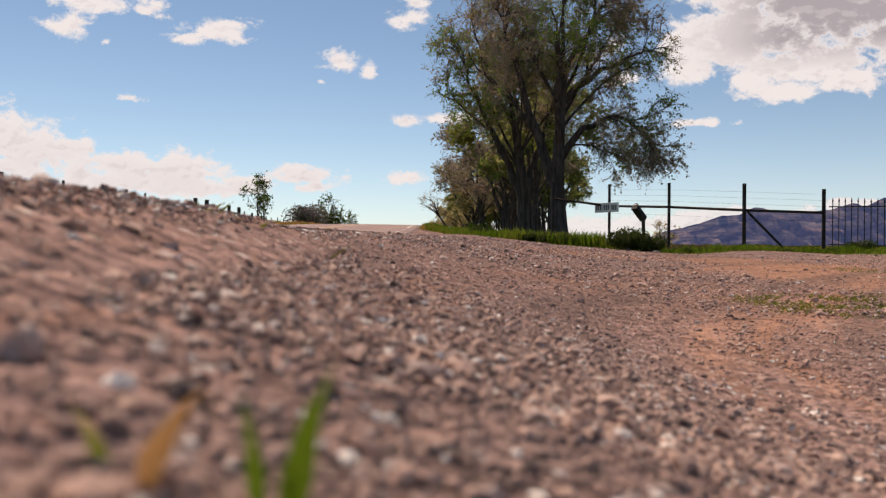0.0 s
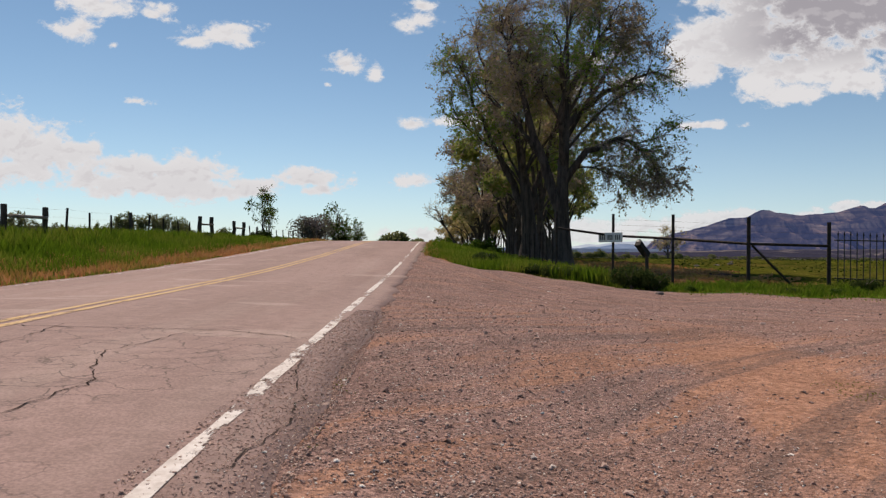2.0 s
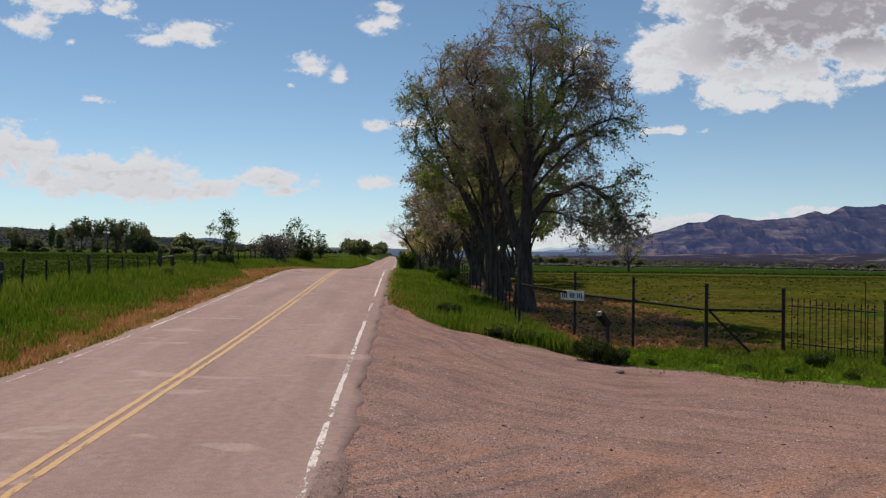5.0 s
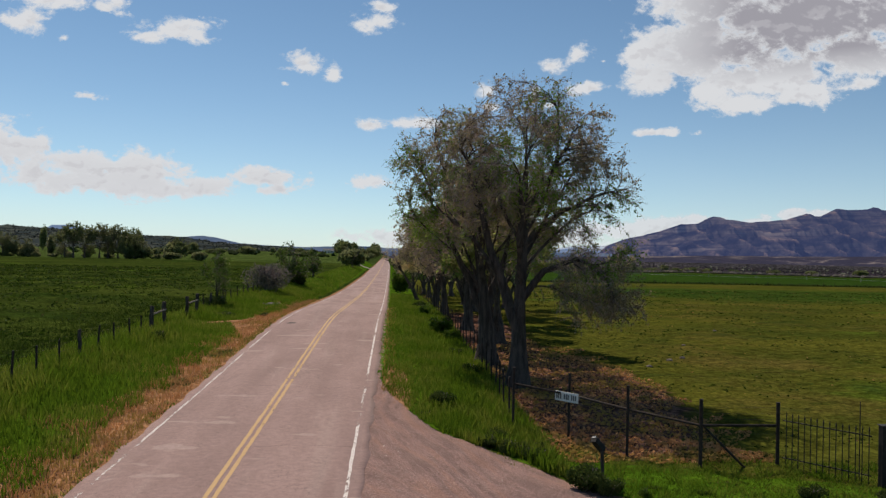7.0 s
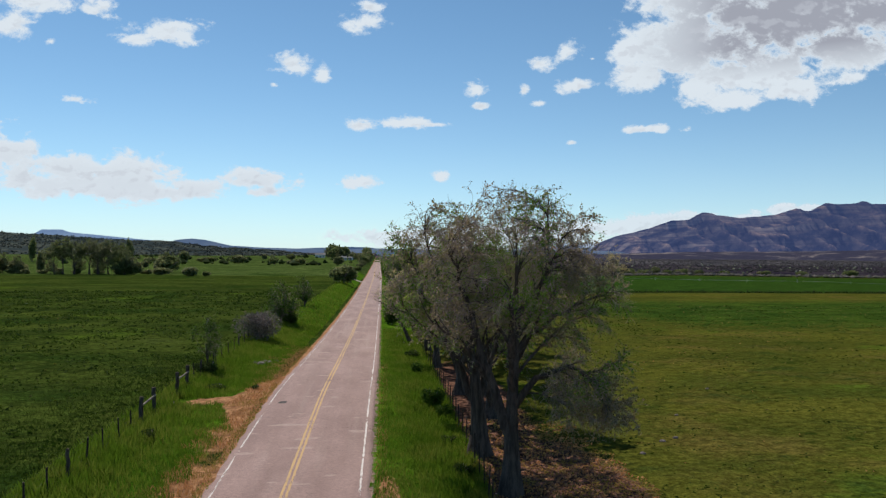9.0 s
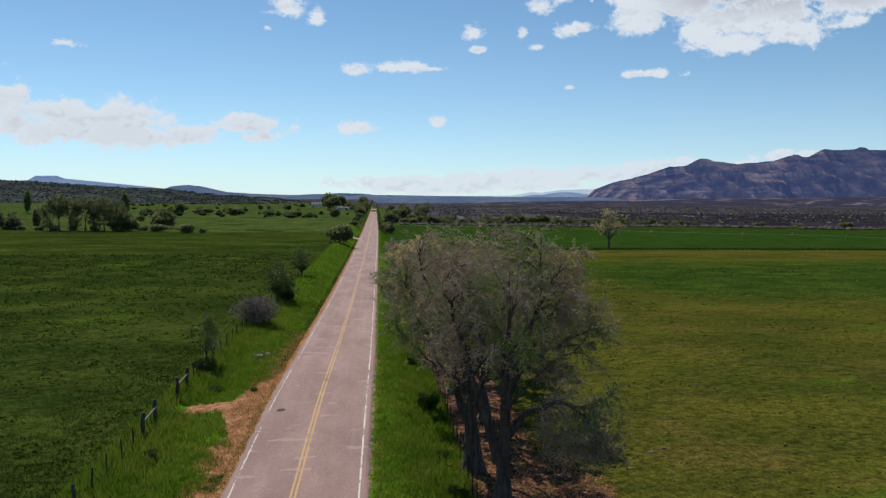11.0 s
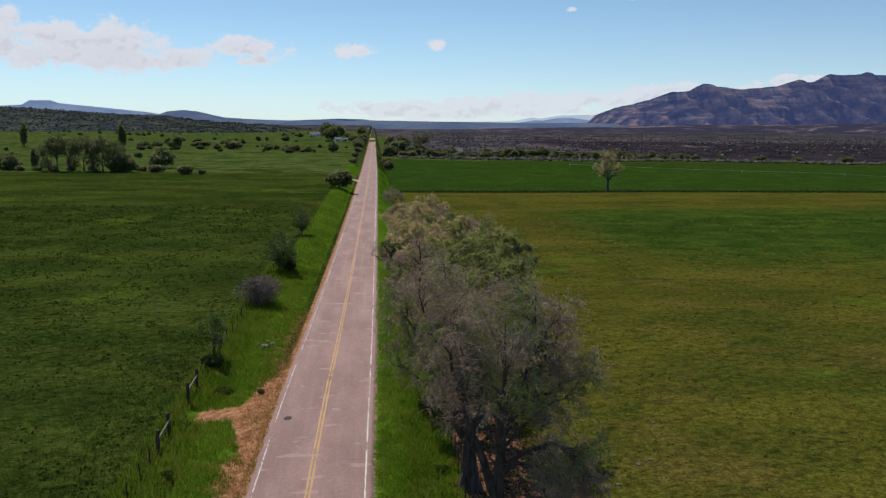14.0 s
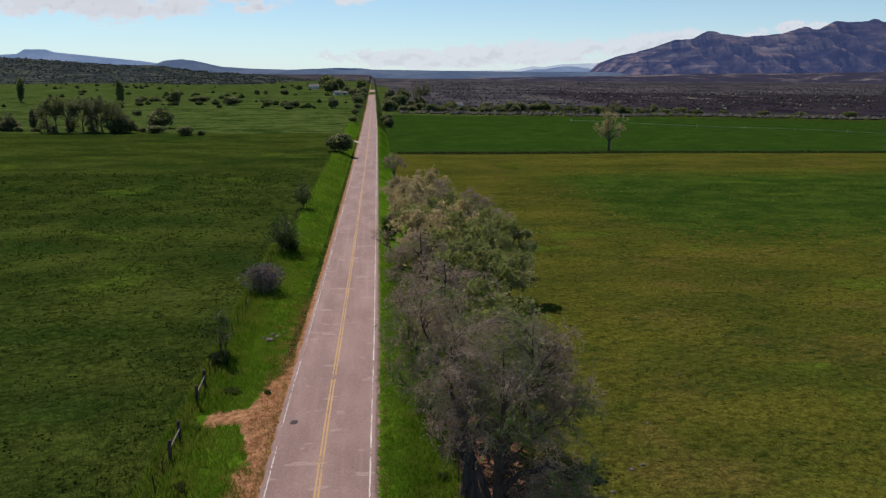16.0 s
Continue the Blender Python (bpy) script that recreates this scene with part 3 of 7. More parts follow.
right_lines = steps(5.0, 0.3, 0.035, 5200)
left_lines = [-v for v in steps(15.0, 0.4, 0.035, 5200)]
XS = np.array(sorted(left_lines + list(np.arange(-14.7, 4.9, 0.16)) + right_lines))
YS = np.array(sorted([-v for v in steps(0.0, 0.5, 0.15, 400)][1:] + list(np.arange(0, 9, 0.15)) + steps(9.0, 0.3, 0.03, 4950)))
GX, GY = np.meshgrid(XS, YS)
GZ = land(GX, GY)
W = white_x(GY)
ER, EL = W + EDGE_R, W + EDGE_L
rim_y = rim_at(GX)
on_right, on_left = GX > ER - 0.3, GX < EL + 0.3
zones = {
    "gravel": np.where(on_right, np.maximum(ease(0.8, -0.8, GY - rim_y), ease(0.5, 0.1, GX - ER) * 0.5), 0) * ease(60, 50, GX),
    "clay": np.maximum.reduce([1.1 * ease(1.3, 0.4, np.abs(GX - 3.1 - 0.12 * (GY - 7)) / 0.8 + 0.2 * ripple(GX, GY, 1.5, 85)) * ease(14, 9, GY) * ease(3.5, 5.5, GY), 0.8 * ease(1.6, 0.3, np.hypot((GX - 3.0) / 2.2, (GY - 4.2) / 1.6)), 0.55 * ease(3.0, 6.5, GX) * ease(15, 9, GY)]),
    "wheel": np.hypot(GX - 12.5, GY + 1.5) + 3.0 * ease(8, 4, np.hypot(GX - 12.5, GY + 1.5)) * ripple(GX, GY, 9, 96) + 0.30 * ripple(GX, GY, 8, 91) + 0.05 * ripple(GX, GY, 2.4, 92), "along": np.arctan2(GX - 12.5, GY + 1.5) * 14,
    "wheel_out": np.hypot(GX - 16, GY - 30) + 0.35 * ripple(GX, GY, 9, 93) + 0.05 * ripple(GX, GY, 2.4, 94), "along_out": np.arctan2(GX - 16, GY - 30) * 16,
    "outward": ease(10.5, 15.5, GY + 0.15 * GX + 1.2 * ripple(GX, GY, 6, 95)),
    "verge": np.where(on_right, ease(-0.6, 0.8, GY - rim_y) * ease(5.4, 4.2, GX - 0.006 * GY - ease(26, 20, GY) * 12),
                      np.where(on_left, ease(0.6, 1.6, EL - GX) * ease(-13.6, -12.6, GX - 0.008 * np.maximum(GY - 60, 0)), 0)) * ease(420, 330, GY),
    "right_field": np.where(on_right, ease(3.5, 4.8, GX) * ease(19, 22, GY) * ease(284, 280, GY + 0.02 * GX), 0),
    "green_patch": np.where(on_right, ease(70, 150, GY) * ease(250, 190, GY) * ease(25, 60, GX), 0) * 0.75,
    "irrigated": np.where(GX > 7, ease(279, 283, GY + 0.02 * GX) * ease(560, 530, GY + 0.22 * GX), 0),
    "mid_field": np.where(GX < 0, ease(300, 320, GY), ease(520, 560, GY)) * ease(1900, 1300, GY),
    "sage": np.where(GX > 0.02 * GY, ease(640, 720, GY + 0.25 * GX), ease(1300, 2000, GY)),
    "dark_band": np.where(GX > 60, ease(600, 690, GY + 0.3 * GX) * ease(1500, 1150, GY + 0.25 * GX) * ease(150, 300, GX), 0),
    "bank": np.where(GX > 8, ease(1.6, 0.6, np.abs(GY + 0.02 * GX - 281.5)), 0),
    "litter": np.maximum(ease(1.3, 0.5, np.hypot((GX - 8.7) / 4.3, (GY - 36) / 12)), 0.8 * ease(1.3, 0.6, np.hypot((GX - 7.5) / 3.0, (GY - 58) / 22))) * ease(4.6, 5.6, GX),
    "dry": np.maximum.reduce([np.where(on_left, ease(2.8, 1.4, EL - GX) * ease(75, 55, GY) * (0.66 + 0.36 * ripple(GX * 0.5, GY, 6, 8)), 0),
                              np.where(on_left, ease(0.7, 0.2, EL - GX) * 0.8, 0),
                              np.where(on_left, 0.95 * ease(1.25, 0.85, np.abs(GY - 53) / (0.9 + 7.5 * ease(3.2, 0, EL - GX))) * ease(6.0, 4.6, EL - GX), 0),
                              np.where(on_right, 0.85 * ease(1.2, 0.6, np.hypot((GX - 0.75) / 0.6, (GY - 33) / 5)), 0)]),
}
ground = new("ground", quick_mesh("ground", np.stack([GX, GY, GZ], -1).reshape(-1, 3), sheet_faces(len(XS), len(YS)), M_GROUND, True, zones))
tagged(ground, "grassland, pinkish gravel pull-out and dry verges reaching far", "ground", kind="structure")

# ---- the road ----
RY = np.concatenate([np.arange(-40, 60, 0.25), YS[(YS > 60) & (YS < 1100)]])
across = np.concatenate([[EDGE_L - 0.02, EDGE_L], np.arange(EDGE_L + 0.2, EDGE_R - 0.1, 0.25), [EDGE_R, EDGE_R + 0.03]])
RX, RYY = np.meshgrid(across, RY)
worn_l = 0.06 * ripple(RYY, RYY * 0, 1.9, 11) + 0.02 * ripple(RYY, RYY * 0, 0.7, 12)
worn_r = 0.07 * ripple(RYY, RYY * 0, 2.3, 13) + 0.025 * ripple(RYY, RYY * 0, 0.8, 14)
RXX = RX + np.where(RX < EDGE_L + 0.1, worn_l, 0) + np.where(RX > EDGE_R - 0.1, worn_r, 0) + white_x(RYY)
RZ = road_z(RYY) + 0.035 * (1 - ((RX - LINE_Y) / 3.7) ** 2) - 0.01
RZ[:, 0] -= 0.14
RZ[:, -1] -= 0.14
local = RXX - white_x(RYY)
zones_r = {
    "worn": np.maximum(ease(1.5, 0.4, np.hypot((local + 1.5) / 1.7, (RYY - 7.2) / 2.2)), 0.55 * ease(1.5, 0.4, np.hypot((local + 1.2) / 1.5, (RYY - 21) / 5))),
    "hole": ease(1.2, 0.3, np.hypot((local + 5.42) / 0.36, (RYY - 51.7) / 0.45)),
}
road = new("road", quick_mesh("road", np.stack([RXX, RYY, RZ], -1).reshape(-1, 3), sheet_faces(len(across), len(RY)), M_ASPHALT, True, zones_r))
tagged(road, "cracked pinkish-grey two-lane asphalt road over a low crest", "road", kind="structure")


def stripe(name, offset, wide, mat, label, y0=-30, y1=1000):
    ys = RY[(RY > y0) & (RY < y1)]
    side = np.array([-0.5, 0.5])
    X, Y = np.meshgrid(side * wide, ys)
    X = X + offset + white_x(Y) + 0.012 * ripple(Y, X * 40, 1.1, 21)
    l = X - white_x(Y)
    Z = road_z(Y) + 0.035 * (1 - ((l - LINE_Y) / 3.7) ** 2) - 0.01 + 0.005
    ob = new(name, quick_mesh(name, np.stack([X, Y, Z], -1).reshape(-1, 3), sheet_faces(2, len(ys)), mat))
    return tagged(ob, label, "road marking", kind="structure")


stripe("edge_line", 0.0, 0.092, M_WHITE, "flaking white edge line on the asphalt")
stripe("edge_line", LINE_L, 0.08, M_FAINT, "nearly worn-off white edge line on the asphalt")
stripe("centre_line", LINE_Y - 0.11, 0.11, M_YELLOW, "faded yellow no-passing line on the asphalt")
stripe("centre_line", LINE_Y + 0.11, 0.11, M_YELLOW, "faded yellow no-passing line on the asphalt")


def crack_line(points, width, seed):
    """A dark open crack in the asphalt that wanders between a few plan points (offset from the white line, y)."""
    r = np.random.default_rng(seed)
    pts = np.array(points, float)
    t = np.linspace(0, len(pts) - 1, 14 * (len(pts) - 1) + 1)
    x = np.interp(t, range(len(pts)), pts[:, 0])
    y = np.interp(t, range(len(pts)), pts[:, 1])
    x, y = x + r.normal(0, 0.018, len(t)) + 0.05 * np.sin(t * 2.3 + seed), y + r.normal(0, 0.018, len(t)) + 0.05 * np.cos(t * 1.7 + seed)
    d = np.stack([np.gradient(x), np.gradient(y)], 1)
    d /= np.linalg.norm(d, axis=1)[:, None]
    w = 0.6 * width * r.uniform(0.15, 1.0, len(t))[:, None]
    a = np.stack([x, y], 1) + w * np.stack([-d[:, 1], d[:, 0]], 1)
    b = np.stack([x, y], 1) - w * np.stack([-d[:, 1], d[:, 0]], 1)
    q = np.stack([a, b], 1).reshape(-1, 2)
    z = road_z(q[:, 1]) + 0.035 * (1 - ((q[:, 0] - LINE_Y) / 3.7) ** 2) - 0.005
    v = np.stack([q[:, 0] + white_x(q[:, 1]), q[:, 1], z], 1)
    i = np.arange(len(t) - 1) * 2
    ob = new("road_crack", quick_mesh("road_crack", v, np.stack([i, i + 1, i + 3, i + 2], 1), M_CRACK))
    return tagged(ob, "dark open crack across the worn asphalt", "road crack", kind="structure")


crack_line([(-5.8, 9.3), (-4, 9.1), (-2.2, 8.75), (-0.9, 8.55), (0.2, 8.0), (0.36, 7.9)], 0.018, 1)
crack_line([(0.3, 8.2), (0.12, 6.9), (0.3, 5.4), (0.15, 4.3)], 0.011, 2)
crack_line([(-3.3, 24.1), (-1.9, 24.4), (0.3, 24.2)], 0.014, 3)
crack_line([(-6.3, 32.2), (-4.0, 32.6), (-1.5, 32.3), (0.3, 32.6)], 0.014, 4)
crack_line([(-3.2, 45.0), (-1.5, 45.3), (0.3, 45.1)], 0.014, 5)
crack_line([(-6.3, 60.2), (-3.4, 60.0), (0.3, 60.4)], 0.02, 6)
crack_line([(-2.6, 9.0), (-2.4, 7.6), (-2.9, 6.4), (-2.6, 5.0)], 0.012, 7)
crack_line([(-1.2, 8.6), (-1.4, 7.3), (-1.0, 6.0), (-1.3, 4.6)], 0.012, 8)

# side track that joins the road far off
sx, sy = np.meshgrid(np.linspace(0, 1, 30), np.linspace(-2.2, 2.2, 5))
tx = 2.1 - 6.5 + 0.3 - sx * 10
ty = 288 + sx * 3 + sy * (1 + 0.6 * (1 - sx))
M_TRACK = material("pale_dirt_track", (0.30, 0.24, 0.21), (0.44, 0.36, 0.32), 0.6, 0.95, 0, 0.3, 0.02)
track = new("side_track", quick_mesh("side_track", np.stack([tx, ty, land(tx, ty) + 0.14], -1).reshape(-1, 3), sheet_faces(30, 5), M_TRACK, True))
tagged(track, "pale dirt track that branches off the road", "track", kind="structure")


# ---- distance: mesa, ridges, hills ----
def ridge(name, label, mat, profile, y_top, depth, rough, seed, size=None, power=1.0, foot=-12, gullies=0.0):
    xs_p, zs_p = np.array([p[0] for p in profile], float), np.array([p[1] for p in profile], float)
    nx, ny = size or (240, 26)
    x = np.linspace(xs_p[0], xs_p[-1], nx)
    v = np.linspace(0, 1.25, ny)
    X, V = np.meshgrid(x, v)
    top = np.interp(X, xs_p, zs_p) + rough * 0.25 * ripple(X, X * 0, 60, seed)
    rise = np.where(V <= 1, np.minimum(V, 1) ** power, 1 - (V - 1) * 3)
    bed = ripple(X, V * depth, 330, seed + 1) + 0.6 * ripple(X, V * depth, 130, seed + 2) + 0.35 * ripple(X, V * depth * 0.5, 55, seed + 3)
    spur = np.abs(ripple(X + 60 * bed, V * 120, 210, seed + 4)) + 0.6 * np.abs(ripple(X + 25 * bed, V * 70, 85, seed + 5))
    mask = np.maximum(np.sin(np.clip(V, 0, 1) * 3.14159), 0) ** 0.8
    Z = foot + (top - foot) * rise + rough * bed * mask * 0.5 - gullies * spur * mask
    Y = y_top - depth * (1 - V) + 0.2 * depth * mask * ripple(X, X * 0, 500, seed + 6)
    ob = new(name, quick_mesh(name, np.stack([X, Y, Z], -1).reshape(-1, 3), sheet_faces(nx, ny), mat, True))
    return tagged(ob, label, "mountain", kind="structure")


def mesa_rock():
    """Cliff bands of pale rock over wooded talus with bare tan slides; cloud shadow and haze are painted in."""
    m, nt, bsdf = blank("layered_mesa_rock", 1.0, 0, 0.0)
    p = place(nt)
    # dark talus tone, also stands for the cloud shadow on the right
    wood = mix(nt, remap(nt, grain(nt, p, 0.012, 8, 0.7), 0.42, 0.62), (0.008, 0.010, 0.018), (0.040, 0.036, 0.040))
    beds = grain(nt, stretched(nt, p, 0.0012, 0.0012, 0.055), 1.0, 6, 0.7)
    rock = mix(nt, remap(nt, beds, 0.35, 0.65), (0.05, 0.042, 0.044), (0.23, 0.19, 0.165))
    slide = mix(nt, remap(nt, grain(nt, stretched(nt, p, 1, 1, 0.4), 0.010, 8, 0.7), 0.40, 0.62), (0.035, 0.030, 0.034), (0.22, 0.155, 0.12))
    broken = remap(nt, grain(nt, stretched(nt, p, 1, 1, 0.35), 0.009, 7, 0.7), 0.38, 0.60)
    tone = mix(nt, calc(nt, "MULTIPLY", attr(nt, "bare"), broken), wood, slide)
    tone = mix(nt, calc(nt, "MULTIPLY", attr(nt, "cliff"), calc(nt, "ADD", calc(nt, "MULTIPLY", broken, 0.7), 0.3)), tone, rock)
    nt.links.new(tone, bsdf.inputs["Base Color"])
    # blue distance haze painted as an even glow
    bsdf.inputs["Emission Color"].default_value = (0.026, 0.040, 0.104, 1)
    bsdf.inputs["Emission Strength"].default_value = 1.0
    return m


def mesa(profile, y_top, depth, seed):
    """A stepped escarpment: talus, ledges and a cap cliff, cut by gullies."""
    xs_p, zs_p = np.array(profile, float).T
    nx, ny = 640, 84
    X, V = np.meshgrid(np.linspace(xs_p[0], xs_p[-1], nx), np.concatenate([np.linspace(0, 1, ny - 4), [1.05, 1.12, 1.2, 1.3]]))
    top = np.interp(X, xs_p, zs_p) + 1.2 * ripple(X, X * 0, 70, seed)
    spur = np.abs(ripple(X, V * 260, 330, seed + 1)) + 0.5 * np.abs(ripple(X + 40 * V, V * 160, 120, seed + 2)) + 0.25 * np.abs(ripple(X, V * 90, 48, seed + 3))
    shift = V + 0.035 * ripple(X, X * 0, 420, seed + 4) * (1 - V) * 2
    shift = np.clip(shift, 0, None)
    rise = np.interp(shift, [0, 0.3, 0.52, 0.57, 0.74, 0.78, 0.90, 0.955, 1.0, 1.3], [0, 0.13, 0.36, 0.47, 0.62, 0.74, 0.83, 0.975, 1.0, 0.8])
    mask = np.clip(np.sin(np.clip(V, 0, 1) * math.pi), 0, 1) ** 0.7
    Z = -30 + (top + 30) * rise - 20 * (spur - 0.6) * mask
    Y = y_top - depth * (1 - V) + 120 * mask * (spur - 0.7) + 60 * mask * ripple(X, X * 0, 600, seed + 5)
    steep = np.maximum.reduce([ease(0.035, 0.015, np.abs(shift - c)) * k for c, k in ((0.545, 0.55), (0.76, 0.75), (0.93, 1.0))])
    # pale tones fade rightwards: sunlit left and cloud-shadowed right painted as colour
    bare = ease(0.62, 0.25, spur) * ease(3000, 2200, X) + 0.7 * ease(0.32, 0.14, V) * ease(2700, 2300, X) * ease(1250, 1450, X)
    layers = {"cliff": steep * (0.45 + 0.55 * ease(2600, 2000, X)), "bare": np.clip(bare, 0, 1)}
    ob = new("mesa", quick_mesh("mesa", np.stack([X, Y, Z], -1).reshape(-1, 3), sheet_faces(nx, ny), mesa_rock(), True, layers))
    return tagged(ob, "long layered mesa with pale cliff bands, right slopes coloured dark for cloud shadow", "mountain", kind="structure")


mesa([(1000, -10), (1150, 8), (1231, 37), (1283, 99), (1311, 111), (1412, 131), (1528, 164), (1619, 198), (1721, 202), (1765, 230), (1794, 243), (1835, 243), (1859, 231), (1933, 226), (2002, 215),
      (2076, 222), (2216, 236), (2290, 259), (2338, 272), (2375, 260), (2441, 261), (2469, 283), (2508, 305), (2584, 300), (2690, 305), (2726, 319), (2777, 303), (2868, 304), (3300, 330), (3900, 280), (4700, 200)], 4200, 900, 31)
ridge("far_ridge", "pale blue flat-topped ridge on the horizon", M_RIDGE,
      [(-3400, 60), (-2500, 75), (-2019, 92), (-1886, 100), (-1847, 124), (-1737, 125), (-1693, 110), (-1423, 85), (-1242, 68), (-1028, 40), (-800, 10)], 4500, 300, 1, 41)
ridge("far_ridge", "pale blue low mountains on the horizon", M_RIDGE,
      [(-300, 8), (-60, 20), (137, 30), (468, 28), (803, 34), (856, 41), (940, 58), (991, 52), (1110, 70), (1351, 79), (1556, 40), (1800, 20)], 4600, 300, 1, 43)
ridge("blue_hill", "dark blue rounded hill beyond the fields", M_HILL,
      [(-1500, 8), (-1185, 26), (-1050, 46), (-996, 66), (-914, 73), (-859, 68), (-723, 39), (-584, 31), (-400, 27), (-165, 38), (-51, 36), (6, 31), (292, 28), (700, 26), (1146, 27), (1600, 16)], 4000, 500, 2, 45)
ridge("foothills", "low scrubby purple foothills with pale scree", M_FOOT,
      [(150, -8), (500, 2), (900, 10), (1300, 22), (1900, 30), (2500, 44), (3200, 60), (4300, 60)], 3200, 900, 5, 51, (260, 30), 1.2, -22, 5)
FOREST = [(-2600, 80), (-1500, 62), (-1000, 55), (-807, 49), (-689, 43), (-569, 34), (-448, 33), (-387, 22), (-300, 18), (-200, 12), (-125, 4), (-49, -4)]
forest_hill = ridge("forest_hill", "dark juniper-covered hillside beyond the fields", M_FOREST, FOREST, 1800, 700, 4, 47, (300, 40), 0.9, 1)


def scrub(name, label, x, y, z, size, mat, seed):
    """Many small rounded low bushes of eight faces each."""
    r = np.random.default_rng(seed)
    shape = np.array([(1, 0, 0.35), (0, 1, 0.35), (-1, 0, 0.35), (0, -1, 0.35), (0, 0, 1.0), (0, 0, -0.3)])
    faces = np.array([(0, 1, 4), (1, 2, 4), (2, 3, 4), (3, 0, 4), (1, 0, 5), (2, 1, 5), (3, 2, 5), (0, 3, 5)])
    n, a = len(x), r.uniform(0, 6.28, len(x))
    p = shape[None] * (size * r.uniform(0.5, 1.5, n))[:, None, None] * r.uniform(0.75, 1.25, (n, 6, 1))
    c, q = np.cos(a)[:, None], np.sin(a)[:, None]
    v = np.stack([p[..., 0] * c - p[..., 1] * q + x[:, None], p[..., 0] * q + p[..., 1] * c + y[:, None], p[..., 2] + z[:, None]], -1)
    f = faces[None] + (np.arange(n) * 6)[:, None, None]
    return tagged(new(name, quick_mesh(name, v.reshape(-1, 3), f.reshape(-1, 3), mat)), label, "scrub", kind="stuff")


def keep(x, y, test):
    return x[test], y[test]


def scrub_spots(n, x0, x1, y0, y1, seed):
    r = np.random.default_rng(seed)
    return r.uniform(x0, x1, n), y0 + (y1 - y0) * r.uniform(0, 1, n) ** 1.5


# ---- clouds: one far sheet of sky ----
CLOUDS = {
    "big_bank": [(22.9, 14.2, 10.3, 5.4), (28.7, 15.5, 14.1, 6.2), (25.9, 12.0, 9.5, 3.7), (25.2, 10.7, 4.5, 1.9), (28.4, 11.1, 4.1, 2.1), (19.1, 12.4, 4.1, 2.3), (32.1, 13.4, 7.0, 4.1), (29.1, 18.8, 17.4, 5.4), (18.7, 14.1, 3.7, 2.1), (34.0, 15.4, 8.3, 5.0), (22.9, 17.7, 8.3, 5.0)],
    "scattered": [(11.9, 13.5, 2.1, 1.2), (13.8, 14.3, 2.5, 1.9), (7.2, 11.9, 1.7, 1.4), (7.5, 10.6, 1.4, 0.6), (10.6, 11.6, 1.1, 1.0), (11.8, 10.8, 1.2, 0.6), (14.2, 11.9, 2.3, 1.1), (19.3, 8.8, 3.7, 0.7), (22.1, 8.7, 1.4, 0.6), (14.2, 8.0, 1.2, 0.4), (32.3, 11.4, 1.9, 1.2), (15.6, 13.8, 0.8, 0.4), (-1.3, 16.2, 3.5, 1.7), (-0.5, 17.3, 2.5, 1.0)],
    "middle": [(-1.3, 9.1, 2.9, 1.1), (1.8, 9.4, 5.0, 1.1), (4.3, 9.3, 2.5, 0.5), (-1.2, 5.1, 4.1, 1.5), (4.5, 5.6, 1.8, 1.1), (-6.2, 13.2, 3.0, 1.7), (-4.1, 12.5, 1.4, 1.9), (-7.3, 11.8, 0.8, 0.4), (-20.3, 9.9, 3.1, 0.7)],
    "upper_left": [(-14.9, 14.7, 5.4, 1.8), (-16.8, 14.1, 2.9, 1.1), (-13.4, 15.3, 2.9, 1.2), (-19.3, 15.6, 3.7, 1.7), (-22.5, 15.7, 5.4, 1.9), (-24.3, 14.1, 3.7, 1.8), (-21.9, 13.4, 0.8, 0.7)],
    "left_bank": [(-29.5, 6.6, 8.5, 4.6), (-26.4, 6.4, 5.5, 3.4), (-31.0, 4.8, 9.0, 3.4), (-24.2, 6.2, 3.7, 2.5), (-21.3, 5.3, 7.4, 2.5), (-16.7, 5.1, 6.2, 2.7), (-22.9, 4.5, 7.4, 2.9), (-18.9, 4.3, 9.1, 2.5), (-12.7, 4.4, 5.0, 1.5), (-8.5, 5.1, 5.0, 1.7), (-7.7, 4.3, 3.7, 1.1), (-26.7, 5.2, 6.6, 4.1), (-14.9, 4.0, 9.9, 1.2)],
    "horizon_band": [(4.2, 0.9, 14.4, 1.3), (9.9, 1.3, 14.4, 1.5), (15.9, 1.8, 12.7, 1.5), (20.2, 2.2, 7.2, 1.4), (22.2, 2.4, 2.5, 0.7), (28.8, 3.0, 5.4, 0.8), (26.4, 2.5, 2.5, 0.6)],
}
az, el = np.meshgrid(np.arange(-42, 50.01, 0.2), np.arange(-0.6, 26.01, 0.12))
density, shade, veil = np.full(az.shape, -0.9), np.zeros(az.shape), np.full(az.shape, 1.0)
for name, puffs in CLOUDS.items():
    for a, e, w, h in puffs:
        dx, dy = (az - a) / (w * 0.56), (el - e) / (h * 0.56)
        dy = np.where(dy < 0, dy * 1.25, dy)
        d = (1.6 - np.hypot(dx, dy) * 1.2) if name == "big_bank" else (1.35 - np.hypot(dx, dy)) if name == "left_bank" else 1.12 - np.hypot(dx, dy) * 0.95
        if name == "horizon_band":
            d = d + 0.3
            veil = np.where((d > -0.9) & (el < 3.3) & (az > -4), 0.92, veil)
        density = np.maximum(density, d)
        if name in ("big_bank", "left_bank"):
            shade = np.maximum(shade, np.clip(d + 0.2, 0, 1) * (np.clip((el - 11.8) * 0.5, 0, 1) * np.clip((az - 18.5) * 0.16, 0, 1) if name == "big_bank" else 0.2 * np.clip(0.55 - dy * 0.45, 0, 1)))
R = 4550
